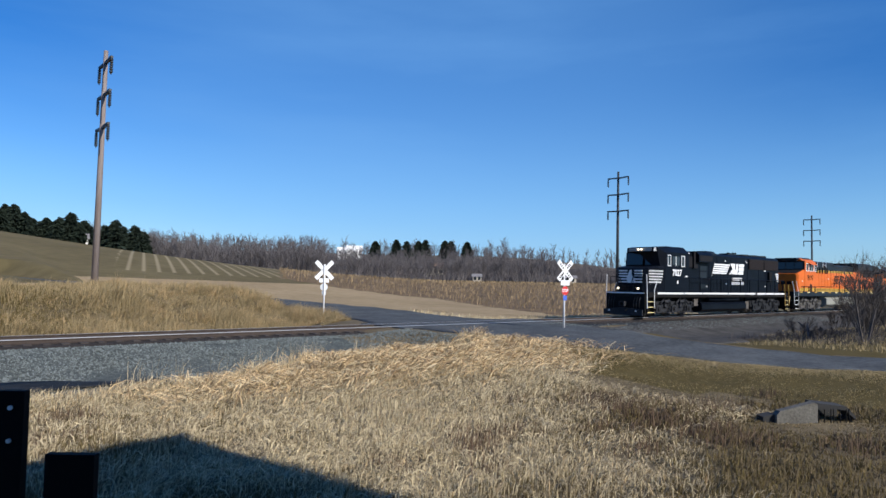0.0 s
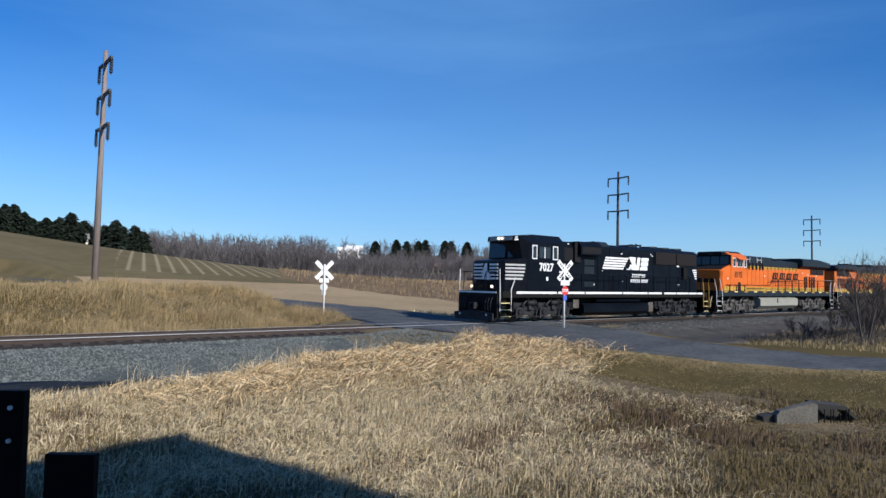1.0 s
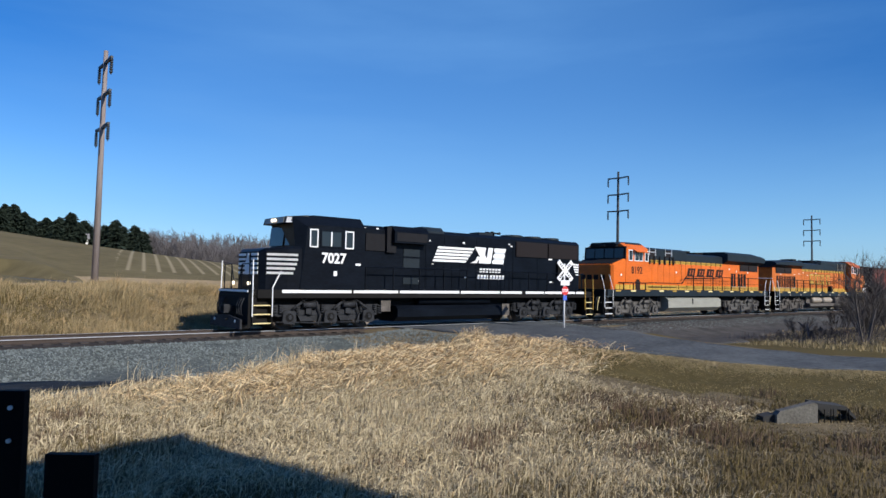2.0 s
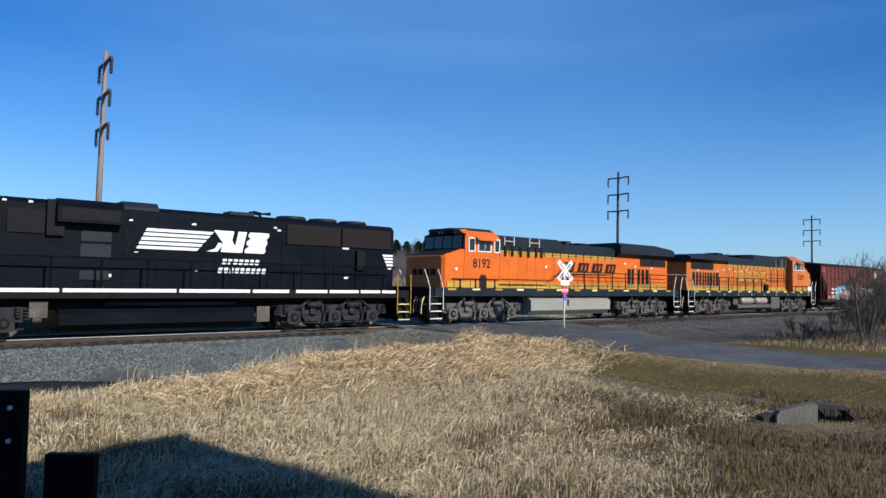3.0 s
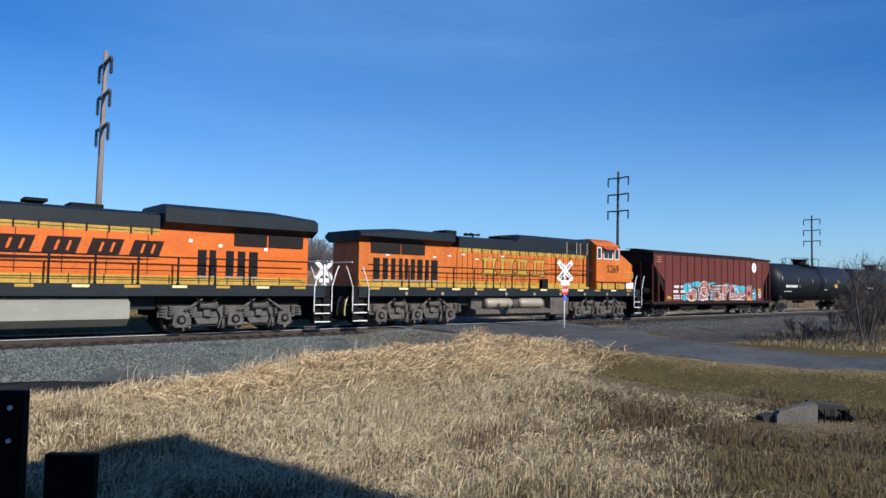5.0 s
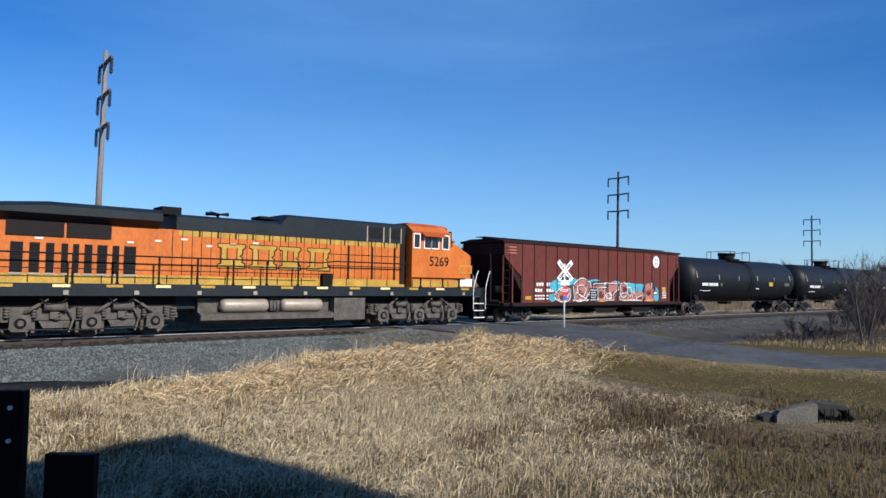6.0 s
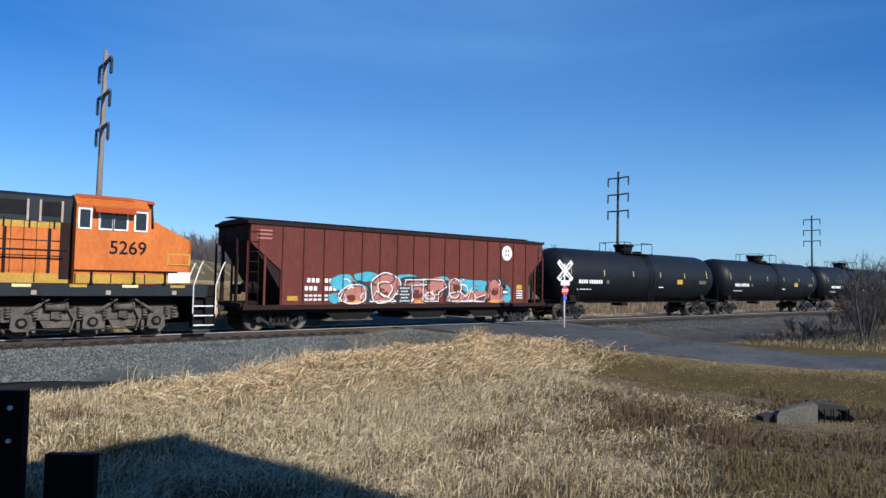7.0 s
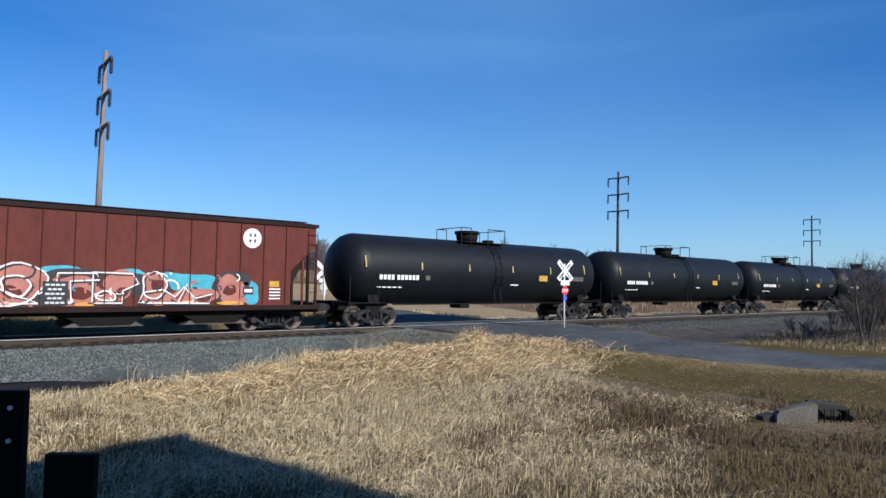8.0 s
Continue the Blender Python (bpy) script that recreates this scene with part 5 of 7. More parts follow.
        side_plate("nose_notice", t, R(1.45, 2.2, 1.84, 2.2), 1.562, M["white_paint"], label="white notice sheet")
        bm = bmesh.new()
        bx(bm, 9.0, 9.45, -1.3, -1.08, 1.78, 2.3)
        part("walkway_box", bm, M["grime"], t)
    if not old:
        for sd in (-1, 1):
            for x0 in ROOF_FRAMES:
                bm = bmesh.new()
                bar(bm, [(x0, sd * (hb + .05), 3.98), (x0, sd * (hb + .05), 4.44)], .03)
                part("roof_frame_post", bm, M["sign_back"], t)
            for x0, x1 in zip(ROOF_FRAMES[::2], ROOF_FRAMES[1::2]):
                bm = bmesh.new()
                bar(bm, [(x0, sd * (hb + .05), 4.2), (x1, sd * (hb + .05), 4.2)], .025)
                part("roof_frame_bar", bm, M["sign_back"], t)
            for x0 in (5.2, 5.7, 6.22, 6.85, 7.46, 8.05, 8.48):
                side_plate("hood_hanger", t, rect(x0, x0 + .13, 3.42, 3.95), hb + .03, M["grille_dark"], sd, .05)
            for x0 in (9.62, 10.9, 12.2, 13.5, 14.8):
                side_plate("panel_seam", t, rect(x0, x0 + .025, 2.12, 3.5), hb + .013, M["hopper_dark"], sd, .006)
            side_plate("stripe_line", t, rect(xn + .2, 20.9, 1.91, 1.935), hb + .007, M["hopper_dark"], sd, .006)
            side_plate("stripe_line", t, rect(xr, 15.2, 3.6, 3.62), hb + .007, M["hopper_dark"], sd, .006)
        for x, z in ((16.2, 3.3), (17.3, 3.16), (19.1, 3.1), (2.0, 2.6), (8.9, 2.9)):
            side_plate("notice_plate", t, rect(x, x + .14, z, z + .12), hb + .015 if x > xr else 1.552, M["white_paint"])
        # Two flat dark plates paint the shade of a step recess.
        side_plate("walkway_box", t, R(3.55, 4.05, 1.78, 2.3), 1.556, M["hopper_dark"], label="dark plate painted for the shade of a step recess")
        side_plate("walkway_box", t, R(3.62, 3.98, 2.3, 2.42), 1.556, M["hopper_dark"])
    # tank and trucks
    if not old:
        bm = bmesh.new()
        prism(bm, [(-1.2, 1.34), (-1.5, 1.14), (-1.5, .62), (-1.15, .36), (1.15, .36), (1.5, .62), (1.5, 1.14), (1.2, 1.34)], "x", 7.35, 14.2)
        bevel(bm, .04, 2)
        ft = part("fuel_tank", bm, M["grey_tank"], t, "light grey fuel tank")
        bm = bmesh.new()
        box(bm, 10.3, 10.4, -1.53, -1.49, .85, 1.2)
        part("sight_glass", bm, M["grime"], ft)
    else:
        bm = bmesh.new()
        prism(bm, [(-1.1, 1.3), (-1.1, .78), (-1.45, .7), (-1.45, .5), (-1.1, .32), (1.1, .32), (1.45, .5), (1.45, .7), (1.1, .78), (1.1, 1.3)], "x", 7.6, 14.5)
        bx(bm, 7.5, 9.0, -1.48, -1.05, .4, 1.3)
        part("fuel_tank", bm, M["truck_brown"], t, "dusty brown fuel tank")
        for x0, x1 in ((8.35, 10.25), (10.75, 12.6)):
            for sd in (-1, 1):
                bm = bmesh.new()
                n = 16
                loft(bm, [[(x, sd * 1.22 + r * math.cos(2 * math.pi * i / n), 1.02 + r * math.sin(2 * math.pi * i / n)) for i in range(n)] for x, r in ((x0, .12), (x0 + .08, .23), (x0 + .18, .26), (x1 - .18, .26), (x1 - .08, .23), (x1, .12))])
                part("air_reservoir", bm, M["air_tank"], t, "dusty air reservoir")
        bm = bmesh.new()
        for k in range(3):
            tube(bm, (10.35 + k * .14, -1.3, .8), (10.35 + k * .14, -1.3, 1.2), .07, n=8)
        part("air_valves", bm, M["truck_grey"], t)
    tm = M["truck_brown"] if old else M["truck_grey"]
    loco_truck(t, 4.1, tm, 1.98)
    loco_truck(t, L - 4.45, tm, 1.98)
    for a, b in ((.45, .82), (L - .82, L - .5)):
        bm = bmesh.new()
        bx(bm, a, b, -1.45, 1.45, .35, 1.78)
        part("pilot", bm, M["grime"], t)
    rail = M["white_paint"]
    for sd in (-1, 1):
        for a, b in ((.5, 1.3), (L - 1.3, L - .5)):
            stairs(t, min(X(a), X(b)), max(X(a), X(b)), sd, M["grime"], M["white_paint"], 1.78)
            for x in (a, b):
                dx = .22 if a < 2 else -.22
                bm = bmesh.new()
                bar(bm, [(X(x), sd * 1.53, .75), (X(x), sd * 1.53, 1.75), (X(x - dx), sd * 1.5, 2.4), (X(x - dx * 1.5), sd * 1.5, 2.62)], .022)
                part("grab_rail", bm, rail, t, "white grab rail")
        dark = M["grille_dark"]
        posts = sorted(X(xr + .3 + 1.32 * i) for i in range(int((20.6 - xr) / 1.32)))
        railing(t, [(X(xr + .2), 2.22 if not old else 2.8), (X(9.0), 2.22 if not old else 2.8), (X(9.6), 2.72), (X(20.8), 2.72)], [p for p in posts if (p - X(9.6)) * (1 if not flip else -1) > 0], sd, 2.72, 1.78, dark)
        railing(t, [(X(xn + .5), 2.2), (X(xr), 2.2)], [X(2.3), X(3.3), X(4.6)], sd, 2.2, 1.78, dark, 1.58)
        bm = bmesh.new()
        bar(bm, [(X(9.6), sd * 1.5, 2.25), (X(20.8), sd * 1.5, 2.25)], .016)
        part("mid_rail", bm, dark, t)
    bm = bmesh.new()
    bar(bm, [(X(L - .6), -1.3, 2.8), (X(L - .6), 1.3, 2.8)], .024)
    part("end_rail", bm, rail, t)
    for xe, d in ((.45, -1), (L - .5, 1)):
        for i, y in enumerate((-1.2, -1.05, -.8, -.6, .6, .8, 1.05, 1.2)):
            bm = bmesh.new()
            bar(bm, [(X(xe), y, 1.35), (X(xe + d * .12), y, 1.15), (X(xe + d * .16), y + .03, .75), (X(xe + d * .1), y + .1, .55 + .06 * (i % 3))], .028, 6)
            part("air_hose", bm, M["truck_grey"] if i % 3 else M["reflect_yellow"], t)
        bm = bmesh.new()
        bar(bm, [(X(xe + d * .1), -1.4, 1.0), (X(xe + d * .14), -.3, 1.05), (X(xe + d * .14), .3, 1.05), (X(xe + d * .1), 1.4, 1.0)], .02)
        part("uncoupling_lever", bm, M["truck_grey"], t)
    coupler(t, 0.0, 1)
    coupler(t, L, -1)
    TRAIN.append((t, s))


# ---- covered hopper ----
def ring_line(bm, pts, lat, w, closed=True):
    """One flat painted line of width w along points (x, z) on a side wall."""
    p = [Vector(q) for q in pts]
    n = len(p)
    rows = []
    for i in range(n):
        a, b = (p[i - 1], p[(i + 1) % n]) if closed or 0 < i < n - 1 else (p[max(i - 1, 0)], p[min(i + 1, n - 1)])
        d = (b - a).normalized() if (b - a).length > 1e-6 else Vector((1, 0))
        k = Vector((-d.y, d.x)) * w * .6
        rows.append([bm.verts.new((q.x, -lat - .001 * (i % 2), q.y)) for q in (p[i] - k, p[i] + k)])
    for i in range(n if closed else n - 1):
        r0, r1 = rows[i], rows[(i + 1) % n]
        bm.faces.new((r0[0], r1[0], r1[1], r0[1]))


def blob(cx, cz, rx, rz, n=22, wob=.18, seed=0):
    rnd = random.Random(seed)
    ph = [rnd.uniform(0, 6.28) for _ in range(4)]
    out = []
    for i in range(n):
        a = 2 * math.pi * i / n
        q = 1 + wob * (math.sin(2 * a + ph[0]) * .5 + math.sin(3 * a + ph[1]) * .35 + math.sin(5 * a + ph[2]) * .25)
        out.append((cx + rx * q * math.cos(a), max(1.06, cz + rz * q * math.sin(a))))
    return out


def covered_hopper(s):
    t = thing("covered_hopper_car", "oxide-red covered hopper car with colourful spray-painted side", "freight car", "train")
    Rm = M["hopper_red"]
    zb, zt, y = 1.0, 4.2, 1.58
    for sd in (-1, 1):
        a, b = sorted((sd * y, sd * (y - .05)))
        bm = bmesh.new()
        prism(bm, [(2.0, zb), (15.98, zb), (15.98, 2.38), (17.05, 3.35), (17.05, zt), (.74, zt), (.74, 3.4), (2.0, 2.38)], "y", a, b)
        part("side_wall", bm, Rm, t, "oxide-red side sheet")
        a2, b2 = sorted((sd * y, sd * (y + .035)))
        bm = bmesh.new()
        box(bm, -.017, .017, a2, b2, zb + .08, zt - .1)
        me = mesh_of("side_rib", bm, M["hopper_rib"])
        for i in range(16):
            o = new("side_rib", me)
            o.parent = t
            o.location = (2.05 + i * .9135, 0, 0)
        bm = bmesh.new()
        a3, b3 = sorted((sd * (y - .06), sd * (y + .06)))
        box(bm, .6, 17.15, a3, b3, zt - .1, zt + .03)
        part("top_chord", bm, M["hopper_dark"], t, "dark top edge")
        bm = bmesh.new()
        box(bm, .5, 17.3, a3, b3, zb - .14, zb + .04)
        part("side_sill", bm, M["hopper_dark"], t)
        for x in (.66, 1.35, 16.5, 17.1):
            bm = bmesh.new()
            box(bm, x - .04, x + .04, a, b, zb, 3.45 if x in (.66, 17.1) else 2.9)
            part("end_post", bm, Rm, t)
        for x in (.86, 16.9):
            bm = bmesh.new()
            for k in range(8):
                tube(bm, (x - .2, sd * (y + .05), 1.15 + k * .38), (x + .2, sd * (y + .05), 1.15 + k * .38), .012, n=5)
            for dx in (-.2, .2):
                tube(bm, (x + dx, sd * (y + .05), 1.0), (x + dx, sd * (y + .05), 3.95), .012, n=5)
            part("ladder", bm, M["hopper_dark"], t)
    # slope sheets, near black with their shade put into the colour, and roof
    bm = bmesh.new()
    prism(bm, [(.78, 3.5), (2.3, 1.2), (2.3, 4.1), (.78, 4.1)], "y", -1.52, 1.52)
    part("slope_sheet", bm, M["hopper_dark"], t, "end slope sheet with shade put into its colour")
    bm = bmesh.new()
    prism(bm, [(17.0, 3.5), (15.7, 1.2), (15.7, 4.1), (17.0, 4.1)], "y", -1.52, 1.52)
    part("slope_sheet", bm, M["hopper_dark"], t, "end slope sheet with shade put into its colour")
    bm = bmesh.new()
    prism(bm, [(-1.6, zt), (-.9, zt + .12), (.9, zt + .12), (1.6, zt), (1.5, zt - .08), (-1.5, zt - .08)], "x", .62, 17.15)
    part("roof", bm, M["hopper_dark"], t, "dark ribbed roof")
    bm = bmesh.new()
    box(bm, .5, 17.3, -.35, .35, zt + .2, zt + .23)
    for i in range(9):
        box(bm, 1 + i * 1.9, 1.06 + i * 1.9, -.35, .35, zt + .1, zt + .2)
    part("running_board", bm, M["hopper_dark"], t)
    for x in (.55, 17.15):
        for y0 in (-.75, .65):
            bm = bmesh.new()
            box(bm, x, x + .1, y0, y0 + .1, 1.0, 3.7)
            part("end_brace", bm, M["hopper_dark"], t)
    bm = bmesh.new()
    box(bm, .5, 17.3, -1.45, 1.45, .74, .9)
    part("sill_plate", bm, M["grime"], t)
    bm = bmesh.new()
    box(bm, .5, 17.4, -.25, .25, .75, 1.15)
    part("centre_sill", bm, M["grime"], t)
    for x in (.45, 17.0):
        bm = bmesh.new()
        box(bm, x, x + .35, -1.5, 1.5, .95, 1.1)
        part("end_platform", bm, M["hopper_dark"], t)
    for x in (5.35, 9.5, 13.2):
        bm = bmesh.new()
        prism(bm, [(x - 1.7, 1.0), (x - .75, .42), (x + .75, .42), (x + 1.7, 1.0)], "y", -1.35, 1.35)
        o = part("outlet_hopper", bm, M["grime"], t, "dark outlet hopper")
        bm = bmesh.new()
        prism(bm, [(x - 1.2, .36), (x - .8, .58), (x + .8, .58), (x + 1.2, .36)], "y", -1.3, 1.3)
        part("outlet_gate", bm, M["truck_brown"], o, "dusty grey outlet gate")
    bm = bmesh.new()
    tube(bm, (.9, -.6, 1.7), (1.5, -.6, 1.7), .2, n=12)
    box(bm, .95, 1.25, .3, .7, 1.4, 1.8)
    part("brake_gear", bm, M["grime"], t)
    for cx in (2.25, 15.6):
        car_truck(t, cx, M["truck_dark"])
    coupler(t, 0, 1)
    coupler(t, 18.2, -1)
    # markings
    side_plate("round_emblem", t, [(14.35 + .36 * math.cos(i * math.pi / 14), 3.54 + .37 * math.sin(i * math.pi / 14)) for i in range(28)], y + .036, M["white_paint"], label="round white emblem")
    for dx in (-.12, .06):
        for dz in (-.16, .06):
            side_plate("emblem_mark", t, rect(14.35 + dx, 14.43 + dx, 3.54 + dz, 3.66 + dz), y + .044, M["truck_grey"])
    side_plate("yellow_placard", t, rect(2.3, 2.75, 1.2, 1.38), y + .004, M["yellow"], label="yellow stencil patch")
    side_plate("yellow_placard", t, rect(15.1, 15.5, 1.72, 1.95), y + .004, M["yellow"], label="yellow stencil patch")
    for z, segs in ((1.92, ((3.15, 3.7), (3.95, 4.5))), (1.6, ((3.05, 3.7), (3.95, 4.6))), (1.36, ((3.05, 3.8), (3.95, 4.4))), (1.2, ((3.05, 3.8), (3.95, 4.3)))):
        for x0, x1 in segs:
            k = x0
            while k < x1 - .05:
                w = .14
                side_plate("stencil_bar", t, rect(k, k + w, z, z + (.17 if z > 1.5 else .08)), y + .005, M["white_paint"])
                k += .2
    for k in range(4):
        side_plate("stencil_bar", t, rect(15.1, 15.55, 1.62 - k * .12, 1.67 - k * .12), y + .005, M["white_paint"])
    for z in (3.85, 3.7, 3.55):
        side_plate("stencil_bar", t, rect(1.0, 1.6, z, z + .06), y + .005, M["pink_spray"])
    # spray-painted mural, in flat layers
    lay = [("cyan_spray", [blob(4.75, 1.95, .5, .36, seed=1), blob(5.9, 2.2, .6, .2, seed=2), blob(8.1, 2.2, .5, .16, seed=8), blob(10.1, 2.1, .5, .2, seed=3), blob(12.3, 1.82, .9, .38, seed=4), blob(14.35, 1.5, .36, .42, seed=5), blob(4.4, 1.3, .3, .2, seed=6), blob(11.5, 2.0, .4, .22, seed=7)], .010),
           ("black_spray", [blob(5.7, 1.5, .6, .5, seed=10), blob(6.3, 1.5, .5, .42, seed=11), blob(7.6, 1.5, .5, .55, seed=12), blob(10.3, 1.75, .45, .42, seed=13), blob(11.0, 1.45, .5, .35, seed=14), blob(13.6, 1.7, .72, .62, seed=15), blob(8.6, 2.1, .9, .16, seed=16), blob(12.0, 1.25, .8, .15, seed=17)], .014),
           ("pink_spray", [blob(5.3, 1.45, .6, .42, seed=21), blob(6.9, 1.75, .75, .6, seed=22), blob(8.5, 1.5, .8, .5, seed=24), blob(9.8, 1.75, .5, .5, seed=23), blob(9.3, 1.35, .5, .28, seed=25), blob(10.9, 1.75, .42, .42, seed=26), blob(11.0, 1.3, .55, .22, seed=27), blob(12.3, 1.38, .8, .3, seed=28), blob(13.6, 1.68, .52, .45, seed=29), blob(13.7, 1.25, .5, .18, seed=30)], .018),
           ("orange_spray", [blob(8.9, 1.12, .4, .07, seed=31), blob(12.0, 1.14, .35, .1, seed=32), blob(13.6, 1.12, .5, .08, seed=33), blob(5.5, 1.12, .4, .08, seed=34)], .022),
           ("hopper_red", [blob(6.8, 1.5, .26, .2, seed=50), blob(8.6, 1.45, .35, .22, seed=51), blob(9.9, 1.5, .2, .18, seed=52), blob(5.2, 1.3, .22, .14, seed=53), blob(12.6, 1.3, .3, .12, seed=54), blob(11.0, 1.75, .2, .2, seed=55), blob(13.55, 1.6, .25, .2, seed=56)], .024)]
    for mat, shapes, d in lay:
        for i, sh in enumerate(shapes):
            side_plate("mural_patch", t, sh, y + d, M[mat], depth=.002 + .0004 * i)
    loops = [blob(5.3, 1.45, .62, .44, seed=21), blob(6.9, 1.75, .78, .63, seed=22), blob(6.9, 1.7, .4, .3, seed=42), [(7.9, 1.1), (8.0, 2.1), (9.1, 2.12), (9.2, 1.9), (8.35, 1.85), (8.4, 1.2)], [(9.0, 2.15), (10.2, 2.12), (10.4, 1.8), (9.9, 1.55), (9.9, 1.15), (9.0, 1.15)], blob(10.9, 1.75, .42, .42, seed=26), [(10.4, 1.15), (10.55, 1.5), (11.2, 1.6), (11.6, 1.35), (11.9, 1.7), (12.3, 1.3), (12.9, 1.45), (12.8, 1.12)], [(11.7, 1.15), (12.0, 1.8), (12.25, 1.2)], blob(9.4, 1.38, .28, .16, seed=44), [(6.1, 1.15), (6.45, 1.6), (7.0, 1.35), (7.5, 1.15)], [(4.6, 1.15), (4.8, 1.6), (5.0, 1.2)]]
    for lp in loops:
        bm = bmesh.new()
        ring_line(bm, lp, y + .034, .045)
        part("mural_outline", bm, M["white_spray"], t, "white spray-paint outline")
        bm = bmesh.new()
        ring_line(bm, [(u + .06, max(1.06, w - .05)) for u, w in lp], y + .029, .05)
        part("mural_shadow_line", bm, M["black_spray"], t, "black spray-paint outline")
    # short strokes and drips over the mural
    rnd = random.Random(64)
    for i in range(64):
        u, w = rnd.uniform(4.5, 13.9), rnd.uniform(1.12, 2.15)
        r, a0, sw = rnd.uniform(.08, .3), rnd.uniform(0, 6.28), rnd.uniform(.8, 2.6)
        pts = [(u + r * math.cos(a0 + sw * k / 5), min(2.35, max(1.07, w + r * .8 * math.sin(a0 + sw * k / 5)))) for k in range(6)]
        bm = bmesh.new()
        ring_line(bm, pts, y + .037, rnd.uniform(.025, .06), False)
        part("mural_stroke", bm, M[rnd.choice(("white_spray", "white_spray", "pink_spray", "black_spray", "black_spray", "black_spray", "cyan_spray", "pink_spray"))], t)
    bx0 = side_plate("stencil_box", t, rect(7.6, 8.3, 1.08, 1.84), y + .039, M["black_spray"], label="black stencil panel")
    for k in range(5):
        for u in range(4 - k % 2):
            side_plate("stencil_bar", bx0, rect(7.68 + u * .14 + .06 * (k % 2), 7.79 + u * .14 + .06 * (k % 2), 1.14 + k * .14, 1.2 + k * .14), y + .046, M["sign_back"])
    side_plate("stencil_box", t, rect(14.05, 14.45, 1.45, 1.72), y + .03, M["black_spray"], label="black stencil panel")
    side_plate("stencil_bar", t, rect(14.1, 14.4, 1.52, 1.64), y + .04, M["white_paint"])
    side_plate("stencil_bar", t, rect(14.1, 14.25, 1.78, 1.9), y + .012, M["white_paint"])
    TRAIN.append((t, s))


# ---- tank cars ----
def tank_car(s):
    t = thing("tank_car", "black cylindrical tank car with yellow reflector strips", "tank car", "train tank cars")
    L, r, zc = 18.16, 1.58, 2.56
    n = 40
    x0, x1 = .5, 17.66
    prof = [(x0, .05), (x0 + .05, .5), (x0 + .16, .9), (x0 + .34, 1.22), (x0 + .58, 1.44), (x0 + .85, 1.55), (x0 + 1.1, r)]
    prof = prof + [(x0 + x1 - x, q) for x, q in prof[::-1]]
    bm = bmesh.new()
    loft(bm, [[(x, q * math.cos(2 * math.pi * i / n), zc + q * math.sin(2 * math.pi * i / n)) for i in range(n)] for x, q in prof])
    part("tank_shell", bm, M["tank_black"], t, "black steel tank shell")
    for x in (4.4, 9.9, 13.4):
        bm = bmesh.new()
        loft(bm, [[(xx, q * math.cos(2 * math.pi * i / n), zc + q * math.sin(2 * math.pi * i / n)) for i in range(n)] for xx, q in ((x - .03, r - .02), (x - .02, r + .008), (x + .02, r + .008), (x + .03, r - .02))])
        part("weld_band", bm, M["tank_black"], t)
    bm = bmesh.new()
    tube(bm, (8.42, 0, 4.05), (8.42, 0, 4.5), .5, .58, n=20)
    tube(bm, (8.42, 0, 4.5), (8.42, 0, 4.64), .66, .62, n=20)
    part("valve_dome", bm, M["grime"], t, "black valve housing on top")
    bm = bmesh.new()
    tube(bm, (9.9, 0, 4.1), (9.9, 0, 4.25), .3, n=16)
    part("manway", bm, M["grime"], t)
    bm = bmesh.new()
    box(bm, 7.2, 10.2, -.95, -.45, 4.02, 4.06)
    box(bm, 7.2, 10.2, .45, .95, 4.02, 4.06)
    part("platform", bm, M["grime"], t)
    for sd in (-1, 1):
        for xa, xb in ((7.2, 7.85), (9.0, 10.2)):
            bm = bmesh.new()
            bar(bm, [(xa, sd * .95, 3.9), (xa, sd * .95, 4.72), (xb, sd * .95, 4.72), (xb, sd * .95, 3.9)], .022)
            part("platform_rail", bm, M["tank_black"], t)
    for x in (7.2, 10.2):
        bm = bmesh.new()
        bar(bm, [(x, -.95, 4.72), (x, .95, 4.72)], .02)
        part("platform_end_rail", bm, M["tank_black"], t)
    for sd in (-1, 1):
        bm = bmesh.new()
        for dx in (0, .42):
            pts = [(9.0 + dx, sd * (r + .1) * math.cos(radians(a)), zc + (r + .1) * math.sin(radians(a))) for a in (62, 45, 28, 12, -4, -30)]
            pts.append((9.0 + dx, sd * 1.5, 1.0))
            bar(bm, pts, .024)
        for a in range(-28, 62, 11):
            tube(bm, (9.0, sd * (r + .1) * math.cos(radians(a)), zc + (r + .1) * math.sin(radians(a))), (9.42, sd * (r + .1) * math.cos(radians(a)), zc + (r + .1) * math.sin(radians(a))), .014, n=5)
        part("ladder", bm, M["tank_black"], t)
        for k, x in enumerate((1.28, 4.31, 7.22, 10.2, 13.1, 16.0)):
            bm = bmesh.new()
            span = (2, 21) if k in (0, 5) else (0, 12)
            ring = lambda q, xx: [(xx, sd * q * math.cos(radians(a)), zc + q * math.sin(radians(a))) for a in range(span[0], span[1] + 1, 2)]
            a, b = ring(r + .012, x - .035), ring(r + .012, x + .035)
            va, vb = [bm.verts.new(p) for p in a], [bm.verts.new(p) for p in b]
            for i in range(len(va) - 1):
                bm.faces.new((va[i], va[i + 1], vb[i + 1], vb[i]))
            bmesh.ops.solidify(bm, geom=bm.faces[:], thickness=.006)
            part("reflector_strip", bm, M["reflect_yellow"], t, "pale yellow reflector strip")
    y = r + .004
    k = 2.0
    for i in range(11):
        if i != 4:
            side_plate("lettering_bar", t, [(k, 2.1), (k + .15, 2.1), (k + .15, 2.38), (k, 2.38)], y - .03, M["white_paint"])
        k += .21 if i != 3 else .1
